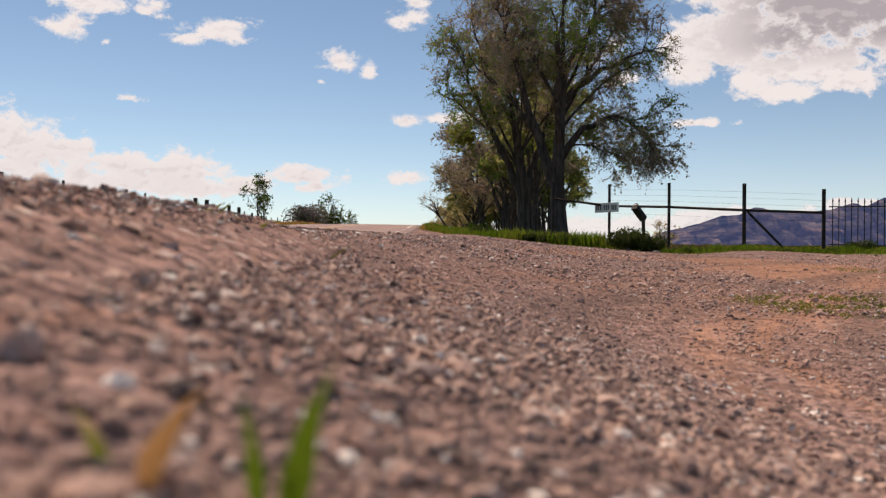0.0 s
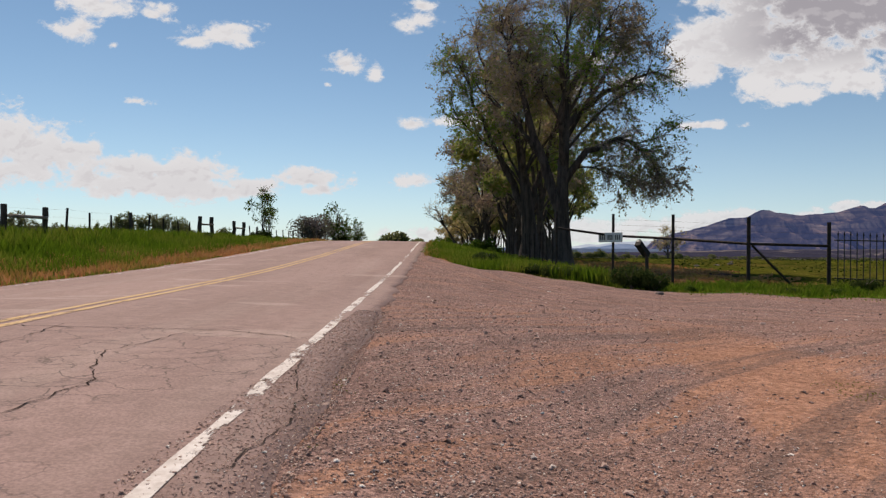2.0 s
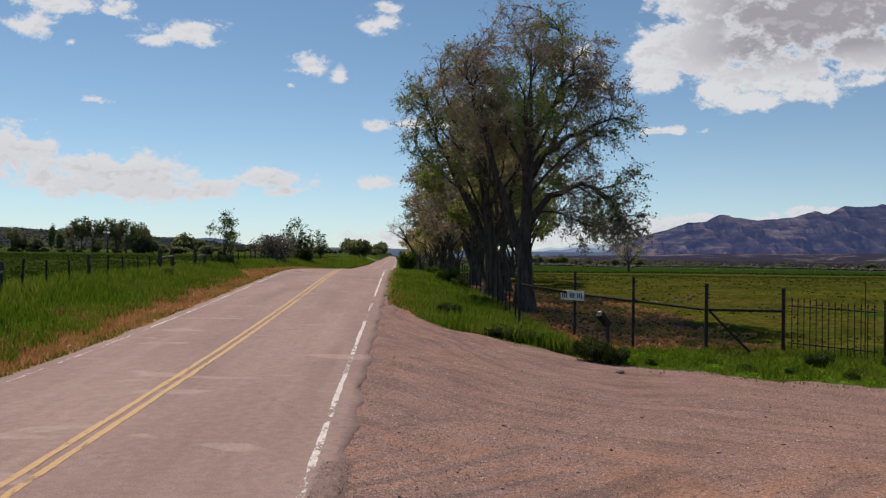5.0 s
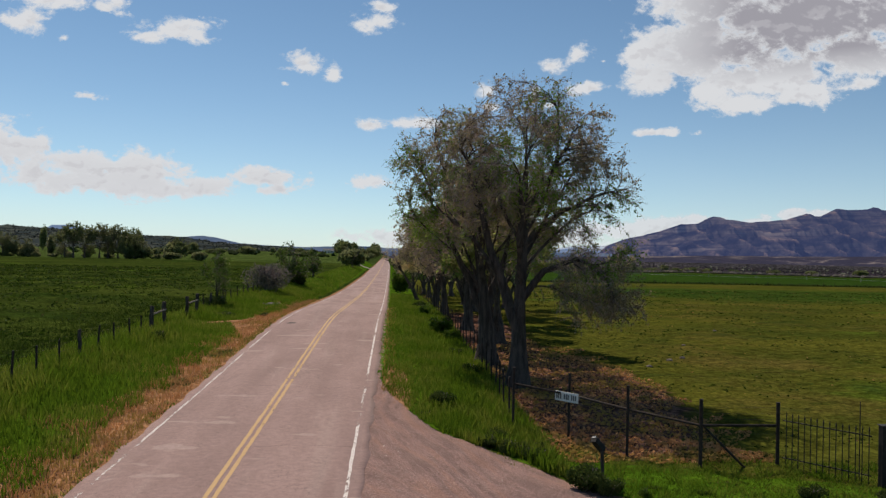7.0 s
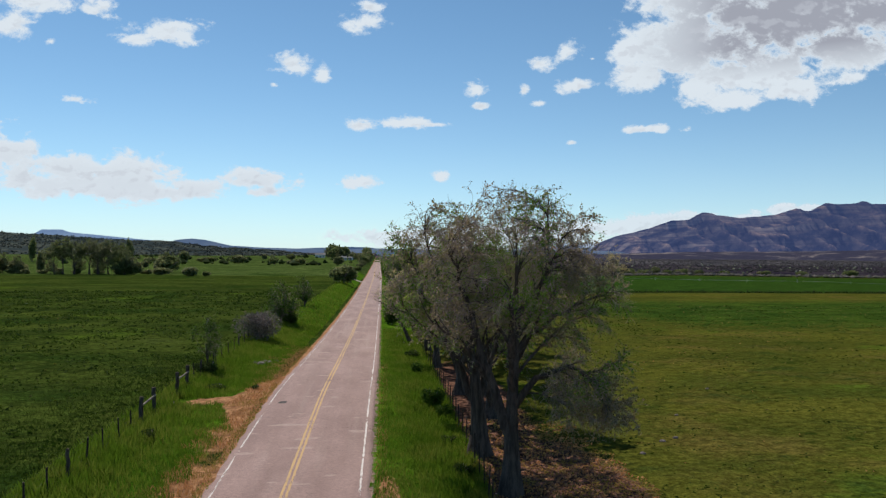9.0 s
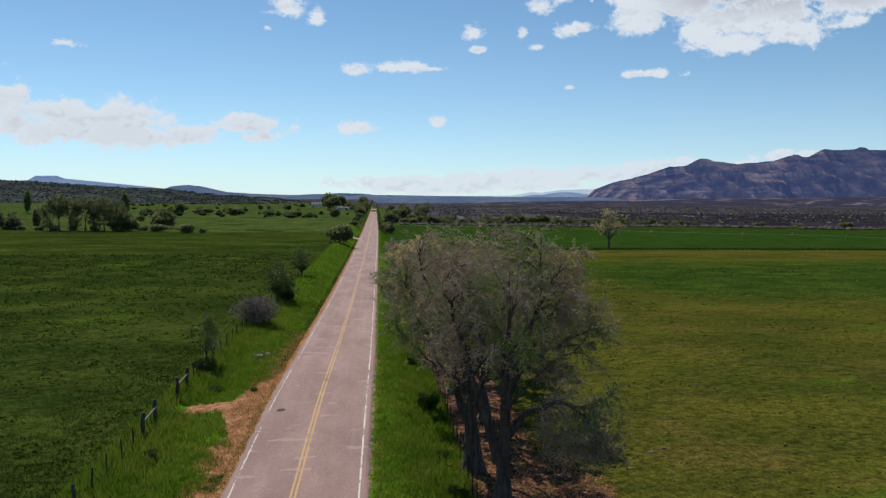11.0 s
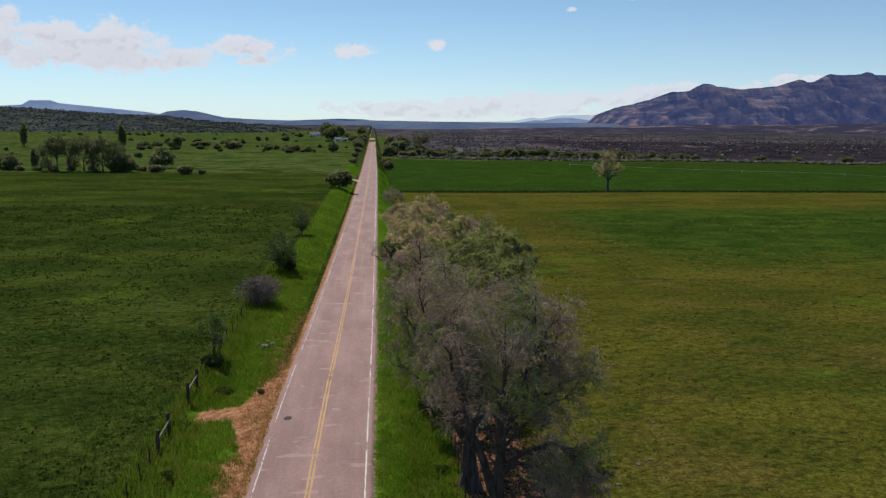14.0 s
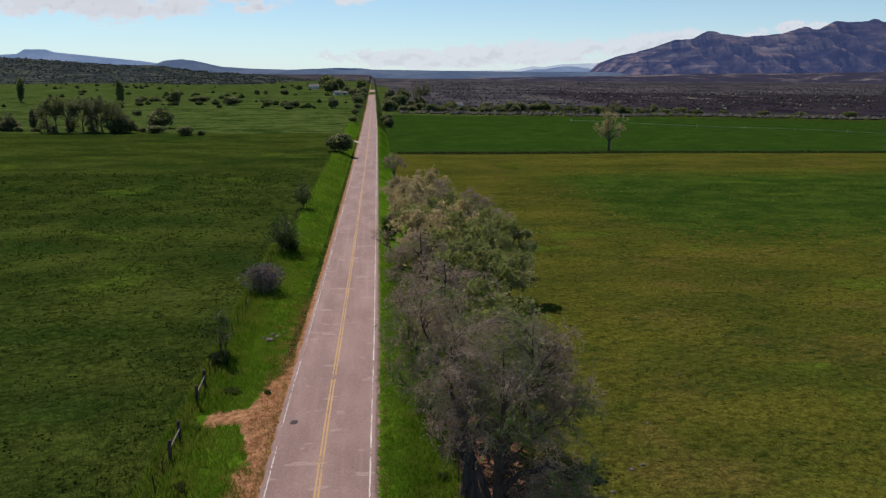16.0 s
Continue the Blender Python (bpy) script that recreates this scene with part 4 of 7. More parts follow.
ca, sa, ce, se = np.cos(np.radians(az)), np.sin(np.radians(az)), np.cos(np.radians(el)), np.sin(np.radians(el))
flat = R / np.maximum(ca, 0.75)
cloud_verts = np.stack([sa * flat, ca * flat, flat * np.tan(np.radians(el)) + 8], -1).reshape(-1, 3)
backdrop = new("backdrop", quick_mesh("backdrop", cloud_verts, sheet_faces(az.shape[1], az.shape[0]), M_CLOUD, True, {"cloud_body": density, "shade": shade, "veil": veil, "painted_haze": 0.62 * np.exp(-np.maximum(el, 0) / 4.5)}))
backdrop.visible_shadow = False
tagged(backdrop, "fair-weather cumulus clouds in a blue sky", "clouds", kind="structure")

# ---- helpers for things ----
def part(name, bm, mat, parent, label=""):
    me = bpy.data.meshes.new(name)
    bm.to_mesh(me)
    bm.free()
    me.materials.append(mat)
    ob = new(name, me)
    ob.parent = parent
    return tagged(ob, label)


def mesh_part(name, me, parent, label="", m=None):
    ob = new(name, me)
    ob.parent = parent
    if m is not None:
        ob.matrix_basis = m
    return tagged(ob, label)


def thing(name, x, y, z, label, category, group="", turn=0.0, kind=""):
    ob = new(name)
    ob.matrix_basis = pose(x, y, z, 0, 0, turn)
    ob.empty_display_size = 0.2
    return tagged(ob, label, category, group, kind)


def slab(bm, x0, x1, y0, y1, z0, z1, bevel=0.0):
    made = bmesh.ops.create_cube(bm, size=1, matrix=Matrix.Translation(((x0 + x1) / 2, (y0 + y1) / 2, (z0 + z1) / 2)) @ Matrix.Diagonal((x1 - x0, y1 - y0, z1 - z0, 1)))
    if bevel:
        edges = list({e for v in made["verts"] for e in v.link_edges})
        bmesh.ops.bevel(bm, geom=edges, offset=bevel, segments=1, affect="EDGES")


class Tubes:
    """Collects tapering tubes along paths into one mesh."""

    def __init__(self):
        self.v, self.f, self.n = [], [], 0

    def add(self, path, radii, sides):
        path = np.asarray(path, float)
        d = np.gradient(path, axis=0)
        d /= np.linalg.norm(d, axis=1)[:, None] + 1e-9
        ref = np.array([0.0, 0, 1]) if abs(d[0][2]) < 0.8 else np.array([1.0, 0, 0])
        u = np.cross(d, ref)
        u /= np.linalg.norm(u, axis=1)[:, None] + 1e-9
        w = np.cross(d, u)
        a = np.arange(sides) * 2 * math.pi / sides
        ring = path[:, None] + np.asarray(radii)[:, None, None] * (np.cos(a)[None, :, None] * u[:, None] + np.sin(a)[None, :, None] * w[:, None])
        m = len(path)
        i = (np.arange(m - 1)[:, None] * sides + np.arange(sides)[None]).ravel()
        j = (np.arange(m - 1)[:, None] * sides + (np.arange(sides)[None] + 1) % sides).ravel()
        self.v.append(ring.reshape(-1, 3))
        self.f.append(np.stack([i, j, j + sides, i + sides], 1) + self.n)
        self.n += m * sides

    def mesh(self, name, mat):
        return quick_mesh(name, np.concatenate(self.v), np.concatenate(self.f), mat, True)


def leaf_mesh(name, spots, size, mat, seed, long=1.6):
    """A small folded leaf at each spot, turned at random."""
    r = np.random.default_rng(seed)
    n = len(spots)
    a = r.normal(size=(n, 3))
    a /= np.linalg.norm(a, axis=1)[:, None]
    b = np.cross(a, r.normal(size=(n, 3)))
    b /= np.linalg.norm(b, axis=1)[:, None]
    s = (size * r.uniform(0.6, 1.35, n))[:, None]
    p = np.asarray(spots)
    quad = np.stack([p - a * s * long * 0.5, p + b * s * 0.5, p + a * s * long * 0.5, p - b * s * 0.5], 1)
    return quick_mesh(name, quad.reshape(-1, 3), np.arange(n * 4).reshape(-1, 4), mat)


def unit(v):
    return v / (np.linalg.norm(v) + 1e-9)


def grow_tree(seed, limbs, trunk, trunk_r, leaves, leaf_size, mat, side=(8, 6, 5), droop=0.10, reach=0.42, twig_mat=M_TWIG, flare=1.45):
    """Meshes of trunk, branches and crown. limbs: (start height, lean x, lean y, rise, length, thickness) from the trunk's path."""
    r = np.random.default_rng(seed)
    stem, fine, spots = Tubes(), Tubes(), []
    trunk = np.array(trunk, float)
    ts = np.linspace(0, 1, 9)
    cum = np.linspace(0, 1, len(trunk))
    path = np.stack([np.interp(ts, cum, trunk[:, k]) for k in range(3)], 1)
    radii = trunk_r * (1 - 0.32 * ts)
    radii[0] *= flare
    radii[1] *= 1 + (flare - 1) * 0.35
    stem.add(path, radii, 12)

    def run(p, d, length, r0, r1, wander, lift, segs):
        pts = [p]
        for k in range(segs):
            d = unit(d + r.normal(0, wander, 3) + np.array([0, 0, lift]))
            pts.append(pts[-1] + d * length / segs)
        return np.array(pts), np.linspace(r0, r1, segs + 1)

    def outward(d, spread):
        q = unit(np.cross(d, r.normal(size=3)))
        return unit(d * math.cos(spread) + q * math.sin(spread))

    for h, lx, ly, rise, length, thick in limbs:
        base = np.array([np.interp(h, path[:, 2], path[:, k]) for k in range(2)] + [h])
        p1, r1 = run(base, unit(np.array([lx, ly, rise])), length, thick, thick * 0.22, 0.12, 0.06 if rise > 0.4 else -0.03, 9)
        stem.add(p1, r1, 8)
        n1 = max(3, int(side[0] * length / 7))
        for f in np.append(r.uniform(0.18, 0.97, n1), [0.99, 1.0]):
            k = f * 9
            i = min(int(k), 8)
            b1 = p1[i] + (p1[i + 1] - p1[i]) * (k - i)
            d1 = outward(unit(p1[i + 1] - p1[i]), r.uniform(0.5, 1.05))
            l1 = length * reach * r.uniform(0.65, 1.1) * (1.15 - 0.55 * f)
            t1 = max(0.012, np.interp(k, range(10), r1) * 0.55)
            p2, r2 = run(b1, d1, l1, t1, 0.010, 0.16, 0.03 - droop * 0.4, 6)
            (stem if t1 > 0.03 else fine).add(p2, r2, 5)
            for g in r.uniform(0.2, 1.0, side[1]):
                i2 = min(int(g * 6), 5)
                b2 = p2[i2] + (p2[i2 + 1] - p2[i2]) * (g * 6 - i2)
                d2 = outward(unit(p2[i2 + 1] - p2[i2]), r.uniform(0.5, 1.0))
                p3, r3 = run(b2, d2, l1 * r.uniform(0.3, 0.6), 0.011, 0.005, 0.2, -droop, 4)
                fine.add(p3, r3, 3)
                for q in r.uniform(0.2, 1.0, side[2]):
                    i3 = min(int(q * 4), 3)
                    b3 = p3[i3] + (p3[i3 + 1] - p3[i3]) * (q * 4 - i3)
                    d3 = outward(unit(p3[i3 + 1] - p3[i3]), r.uniform(0.4, 1.1))
                    p4, r4 = run(b3, d3, r.uniform(0.25, 0.65), 0.006, 0.003, 0.15, -droop, 2)
                    fine.add(p4, r4, 3)
                    m = r.poisson(leaves)
                    if m:
                        u = r.uniform(0.1, 1.05, m)[:, None]
                        spots.append(p4[0] + (p4[-1] - p4[0]) * u + r.normal(0, 0.05, (m, 3)))
    return (stem.mesh("trunk", M_BARK), fine.mesh("twigwork", twig_mat), leaf_mesh("crown", np.concatenate(spots), leaf_size, mat, seed + 1))


def plant(meshes, x, y, label, group="", turn=0.0, size=1.0, category="tree", name="tree", sink=0.1):
    ob = thing(name, x, y, at(x, y) - sink, label, category, group, turn)
    ob.scale = (size, size, size)
    for n, me in zip(("trunk", "twigwork", "crown"), meshes):
        mesh_part(n, me, ob)
    return ob


# ---- the row of old trees ----
def curve(p0, d0, p2, n, lift=0.0):
    """An arc that leaves p0 along d0 and ends at p2."""
    reach = np.linalg.norm(p2 - p0)
    p1 = p0 + d0 * reach * 0.5 + np.array([0, 0, lift * reach])
    t = np.linspace(0, 1, n)[:, None]
    return (1 - t) ** 2 * p0 + 2 * t * (1 - t) * p1 + t ** 2 * p2


def grow_crown(seed, trunk, trunk_r, lobes, forks, counts, leaves, leaf_size, mat, flare=1.7, hang=0.25, twig=0.5, gather=0.45, limbs=()):
    """Meshes of trunk, twigs and leaves of a tree that fills rounded lobes (centre, radii, share).
    forks: lowest and highest height of the limbs on the trunk. counts: limbs, branches, twigs, spurs on a twig.
    limbs: main stems that part from the trunk, each a few points and its first and last radius."""
    r = np.random.default_rng(seed)
    stem, fine, spots = Tubes(), Tubes(), []
    trunk = np.array(trunk, float)
    ts = np.linspace(0, 1, 10)
    path = np.stack([np.interp(ts, np.linspace(0, 1, len(trunk)), trunk[:, k]) for k in range(3)], 1)
    radii = trunk_r * (1 - 0.95 * ts ** 1.1)
    radii[0] *= flare
    radii[1] *= 1 + (flare - 1) * 0.3
    stem.add(path, radii, 14)
    share = np.array([l[6] for l in lobes], float)

    def inside(n, lo, hi):
        pick = r.choice(len(lobes), n, p=share / share.sum())
        q = r.normal(size=(n, 3))
        q /= np.linalg.norm(q, axis=1)[:, None]
        q *= r.uniform(lo, hi, (n, 1))
        box = np.array([l[:6] for l in lobes])[pick]
        return box[:, :3] + q * box[:, 3:]

    nodes, heads, thick = [], [], []

    def note(pts, rad):
        d = np.gradient(pts, axis=0)
        d /= np.linalg.norm(d, axis=1)[:, None] + 1e-9
        nodes.append(pts[1:])
        heads.append(d[1:])
        thick.append(rad[1:])

    for stops, r0, r1 in limbs:
        stops, k = np.array(stops, float), np.linspace(0, 1, 13)
        way = np.stack([np.interp(k, np.linspace(0, 1, len(stops)), stops[:, c]) for c in range(3)], 1)
        way[1:-1] = (way[:-2] + 2 * way[1:-1] + way[2:]) / 4 + r.normal(0, 0.05, (11, 3))
        stem.add(way, np.linspace(r0, r1, 13), 10)
        note(way, np.linspace(r0, r1, 13))
    tips = inside(counts[0] * 6, 0.45, 0.8)
    chosen = [tips[0]]
    for _ in range(counts[0] - 1):
        far = np.min([np.linalg.norm(tips - c, axis=1) for c in chosen], axis=0)
        chosen.append(tips[np.argmax(far)])
    for tip in chosen:
        h = np.clip(forks[0] + (tip[2] - forks[0]) * 0.35 + r.uniform(-0.6, 0.6), *forks)
        base = np.array([np.interp(h, path[:, 2], path[:, k]) for k in range(2)] + [h])
        out = tip - base
        out[2] = 0
        d0 = unit(unit(out) * 0.55 + np.array([0, 0, 0.85]))
        pts = curve(base, d0, tip, 9) + r.normal(0, 0.07, (9, 3)) * np.linspace(0, 1, 9)[:, None]
        size = min(0.12, 0.03 + 0.010 * np.linalg.norm(tip - base)) * r.uniform(0.8, 1.1)
        rad = np.linspace(size, 0.026, 9)
        stem.add(pts, rad, 8)
        note(pts, rad)

    def attach(targets, lo, hi):
        allp, alld, allr = np.concatenate(nodes), np.concatenate(heads), np.concatenate(thick)
        out = []
        for q in targets:
            v = q - allp
            dist = np.linalg.norm(v, axis=1)
            ahead = np.einsum("ij,ij->i", v, alld) / (dist + 1e-6)
            cost = dist - 0.7 * ahead + np.where((dist < lo) | (dist > hi), 3.0, 0)
            k = int(np.argmin(cost))
            out.append((allp[k], alld[k], allr[k]))
        return out

    targets = inside(counts[1], 0.5, 0.97)
    made = []
    for q, (p, d, t) in zip(targets, attach(targets, 0.9, 3.6)):
        pts = curve(p, unit(d + 0.5 * unit(q - p)), q, 7) + r.normal(0, 0.04, (7, 3)) * np.linspace(0, 1, 7)[:, None]
        rad = np.linspace(min(t * 0.5, 0.032), 0.010, 7)
        stem.add(pts, rad, 5)
        made.append((pts, rad))
    for pts, rad in made:
        note(pts, rad)
    ends = np.array([pts[-1] for pts, _ in made])
    loose = int(counts[2] * 0.3)
    held = ends[r.integers(0, len(ends), counts[2] - loose)] + r.normal(0, gather, (counts[2] - loose, 3))
    targets = np.concatenate([inside(loose, 0.4, 1.04) + r.normal(0, 0.12, (loose, 3)), held])
    waves = r.normal(0, 1.3, (5, 3))
    for q, (p, d, t) in zip(targets, attach(targets, 0.35, 1.8)):
        pts = curve(p, unit(d + 0.4 * unit(q - p)), q, 5)
        pts[:, 2] -= hang * np.linspace(0, 1, 5) ** 2 * r.uniform(0, 1)
        fine.add(pts, np.linspace(min(t * 0.7, 0.012), 0.0045, 5), 3)
        for u in r.uniform(0.15, 1.0, counts[3]):
            i = min(int(u * 4), 3)
            b = pts[i] + (pts[i + 1] - pts[i]) * (u * 4 - i)
            e = unit(unit(pts[i + 1] - pts[i]) + r.normal(0, 0.55, 3))
            end = b + e * r.uniform(0.4, 1.2) * twig + np.array([0, 0, -0.15 * hang])
            fine.add([b, (b + end) / 2 + r.normal(0, 0.02, 3), end], [0.0052, 0.0042, 0.0026], 3)
            lush = np.sin(waves @ end + np.arange(5)).sum() / 2.2
            m = r.poisson(leaves * max(0.35, 1 + 0.6 * lush))
            if m:
                w = r.uniform(0.15, 1.05, m)[:, None]
                spots.append(b + (end - b) * w + r.normal(0, 0.035, (m, 3)))
    return (stem.mesh("trunk", M_BARK), fine.mesh("twigwork", M_TWIG), leaf_mesh("crown", np.concatenate(spots), leaf_size, mat, seed + 1))


def tufts(lobes, n, radius, seed):
    """Small round leaf masses spread through the large lobes of a crown."""
    r = np.random.default_rng(seed)
    share = np.array([l[6] for l in lobes], float)
    pick = r.choice(len(lobes), n * 8, p=share / share.sum())
    q = r.normal(size=(n * 8, 3))
    q = q / np.linalg.norm(q, axis=1)[:, None] * r.uniform(0.35, 0.74, (n * 8, 1))
    box = np.array([l[:6] for l in lobes])[pick]
    c = box[:, :3] + q * box[:, 3:]
    chosen = [c[0]]
    while len(chosen) < n:
        gap = np.min([np.linalg.norm(c - v, axis=1) for v in chosen], axis=0)
        chosen.append(c[np.argmax(gap * r.uniform(0.7, 1.0, len(c)))])
    size = radius * r.uniform(0.75, 1.3, n)
    return [(*v, k, k, k * 0.85, k * k) for v, k in zip(chosen, size)]


first_tree = grow_crown(101, [(0, 0, 0), (0.02, 0, 1.6), (-0.02, 0, 3.2), (0.12, 0, 5.5), (0.2, 0.05, 8.0), (0.15, 0, 11.0)], 0.40,
                        tufts([(0.2, 0, 9.4, 4.3, 4.2, 4.2, 7), (3.0, -0.6, 5.0, 1.9, 2.3, 2.2, 2.2), (-2.3, 0, 8.8, 2.4, 2.6, 3.4, 2.0), (2.6, 0.2, 8.6, 2.4, 2.6, 3.2, 2.4)], 38, 1.12, 1),
                        (3.0, 7.5), (7, 290, 3500, 6), 1.55, 0.064, M_ELM, 1.5, 0.35, 0.42, 0.36,
                        [([(-0.02, 0, 2.4), (-0.75, 0.2, 4.2), (-1.3, 0.3, 6.4), (-2.2, 0.2, 9.0), (-2.6, 0.1, 10.4)], 0.25, 0.03),
                         ([(0.1, 0, 3.7), (0.9, -0.3, 4.9), (2.2, -0.6, 5.5), (3.4, -0.8, 4.9), (4.1, -0.9, 3.4)], 0.17, 0.03),
                         ([(0.15, 0, 6.0), (1.2, 0.1, 7.1), (2.6, 0.2, 7.9), (4.0, 0.2, 8.4)], 0.15, 0.035),
                         ([(0.1, 0, 7.2), (1.1, -0.2, 8.8), (1.9, -0.3, 10.2), (2.3, -0.3, 11.2)], 0.11, 0.02),
                         ([(-0.02, 0.1, 3.3), (0.2, 1.4, 5.4), (0.3, 2.6, 8.6)], 0.16, 0.04),
                         ([(0.05, -0.1, 4.4), (-0.3, -1.5, 6.4), (-0.3, -2.7, 9.2)], 0.14, 0.035),
                         ([(-0.9, 0.2, 4.8), (-2.0, -0.2, 6.2), (-3.6, -0.4, 7.6)], 0.12, 0.03)])
second_tree = grow_crown(102, [(0, 0, 0), (-0.05, 0, 1.6), (-0.2, 0, 3.4), (-0.6, 0, 6.0), (-1.1, 0.1, 9.0)], 0.52,
                         tufts([(-1.6, 0, 9.3, 3.7, 3.8, 4.1, 5), (1.6, 0.4, 7.6, 2.8, 3.0, 3.4, 2), (-2.3, -0.3, 7.6, 2.0, 2.0, 2.6, 1.5)], 24, 1.3, 2),
                         (2.4, 6.5), (7, 220, 2500, 6), 1.6, 0.068, M_ELM, 1.45, 0.25, 0.42, 0.36,
                         [([(-0.1, 0, 2.2), (-0.9, 0.2, 4.2), (-2.3, 0.1, 6.8), (-3.4, 0, 9.6)], 0.24, 0.04),
                          ([(-0.1, 0, 2.8), (0.7, 0.2, 5.0), (1.6, 0.4, 8.2)], 0.2, 0.04),
                          ([(-0.3, 0, 4.0), (-0.6, -1.4, 6.2), (-1.2, -2.4, 9.4)], 0.15, 0.04)])
LOW = [(0, 0, 6.8, 4.4, 4.4, 3.6, 5), (-2.9, 0.3, 6.0, 2.2, 2.4, 2.6, 1.7), (2.7, 0, 5.6, 2.3, 2.4, 2.6, 1.7), (0.3, 2.8, 6.2, 2.2, 2.2, 2.4, 1.4)]
third_tree = grow_crown(103, [(0, 0, 0), (0.05, 0, 1.0), (-0.05, 0.1, 2.2), (0.1, 0, 4.5)], 0.42, tufts(LOW, 20, 1.0, 3), (1.2, 3.4), (7, 130, 1250, 5), 2.2, 0.132, M_WILLOW, 1.4, 0.2, 0.42, 0.25,
                        [([(0, 0, 0.5), (-0.9, 0.1, 2.6), (-2.1, 0.3, 5.0), (-3.3, 0.3, 7.6)], 0.20, 0.04), ([(0.05, 0, 0.8), (0.9, 0.3, 3.2), (2.2, 0.1, 6.6)], 0.18, 0.04), ([(0, 0.1, 1.2), (0.2, 1.4, 3.8), (0.3, 2.8, 7.4)], 0.15, 0.04)])
tan_tree = grow_crown(104, [(0, 0, 0), (0.15, 0, 1.2), (0.05, 0.1, 2.6), (0.3, 0, 5.0)], 0.40, tufts(LOW, 18, 0.95, 4), (1.4, 3.8), (7, 120, 1200, 5), 1.9, 0.132, M_TAN, 1.4, 0.1, 0.42, 0.25,
                      [([(0.1, 0, 0.9), (-0.8, 0.2, 3.4), (-1.9, 0.1, 7.2)], 0.2, 0.04), ([(0.1, 0, 1.2), (1.2, -0.2, 3.6), (2.5, 0, 6.8)], 0.18, 0.04), ([(0.05, 0.1, 2.0), (0.2, -1.6, 4.6), (0, -2.8, 7.6)], 0.15, 0.04)])
bare_tree = grow_crown(106, [(0, 0, 0), (-0.1, 0, 1.2), (0.05, 0.1, 2.8), (0, 0, 5.4)], 0.42, tufts(LOW, 18, 1.0, 6), (1.4, 4.0), (8, 130, 1300, 6), 1.1, 0.10, M_MAUVE, 1.4, 0.15, 0.45, 0.28,
                       [([(0, 0, 1.0), (-0.9, 0.2, 3.6), (-2.2, 0.2, 7.0)], 0.2, 0.04), ([(0, 0, 1.3), (0.9, 0.4, 3.8), (2.3, 0.5, 7.2)], 0.18, 0.04)])
GROUP = "row of old roadside trees"
plant(first_tree, 6.25, 36.6, "tall old elm, half bare, drooping grey twigs and sparse leaves", GROUP, 0, 1.08)
plant(second_tree, 5.7, 43.2, "thick-trunked old elm with spreading half-bare crown", GROUP, 0, 1.06)
plant(third_tree, 7.6, 52.0, "several-stemmed roadside tree with thin olive leaves", GROUP, 75, 1.15)
plant(bare_tree, 6.4, 60.0, "old roadside elm, mostly bare grey twigs", GROUP, 130, 1.12)
plant(third_tree, 8.6, 67.0, "leaning roadside tree with green leaves", GROUP, 200, 1.15)
plant(bare_tree, 5.8, 74.5, "old roadside tree, mostly bare mauve-grey twigs", GROUP, 75, 1.05)
plant(third_tree, 12.6, 74.0, "spreading green-leaved tree behind the row", GROUP, 20, 0.98)
plant(third_tree, 9.4, 81.0, "several-stemmed roadside tree with green leaves", GROUP, 95, 1.12)
plant(tan_tree, 5.8, 88.0, "old roadside tree with brownish budding leaves", GROUP, 250, 1.05)
plant(third_tree, 13.6, 87.5, "spreading green-leaved tree behind the row", GROUP, 150, 1.05)
plant(tan_tree, 9.8, 95.0, "wide roadside tree with pale budding leaves", GROUP, 20, 1.05)
plant(bare_tree, 13.4, 100.0, "half-bare tree behind the roadside row", GROUP, 280, 1.0)
plant(third_tree, 7.0, 102.5, "roadside tree with sparse green leaves", GROUP, 310, 0.98)
plant(third_tree, 11.6, 109.5, "green-leaved tree behind the roadside row", GROUP, 160, 0.95)
plant(tan_tree, 6.6, 114.0, "roadside tree with pale budding leaves", GROUP, 100, 1.0)
plant(bare_tree, 10.4, 121.0, "half-bare roadside tree with mauve twigs", GROUP, 10, 0.95)
plant(tan_tree, 6.4, 127.0, "roadside tree with pale budding leaves", GROUP, 40, 0.95)
forked = plant(tan_tree, 9.4, 136.0, "pale budding tree with a dark forked stem", GROUP, 40, 1.0)
plant(bare_tree, 17.6, 140.0, "low half-bare tree at the row's end", GROUP, 200, 0.62)
plant(tan_tree, 5.4, 141.0, "small roadside tree, nearly bare", GROUP, 200, 0.8)
plant(bare_tree, 5.2, 158.0, "small grey roadside tree, nearly bare", GROUP, 60, 0.62)
plant(bare_tree, 5.6, 205.0, "grey bare tree farther along the road", GROUP, 160, 0.7)
leaning = plant(grow_crown(105, [(0, 0, 0), (-0.8, 0.1, 1.8), (-1.9, 0.3, 3.6), (-3.3, 0.2, 5.4)], 0.26, [(-3.3, 0.2, 5.6, 1.4, 1.5, 1.1, 1)], (2.0, 5.0), (6, 18, 90, 5), 0.8, 0.07, M_TAN, 1.3, 0.0),
                4.3, 95.0, "dark bare tree that leans out over the road", GROUP)


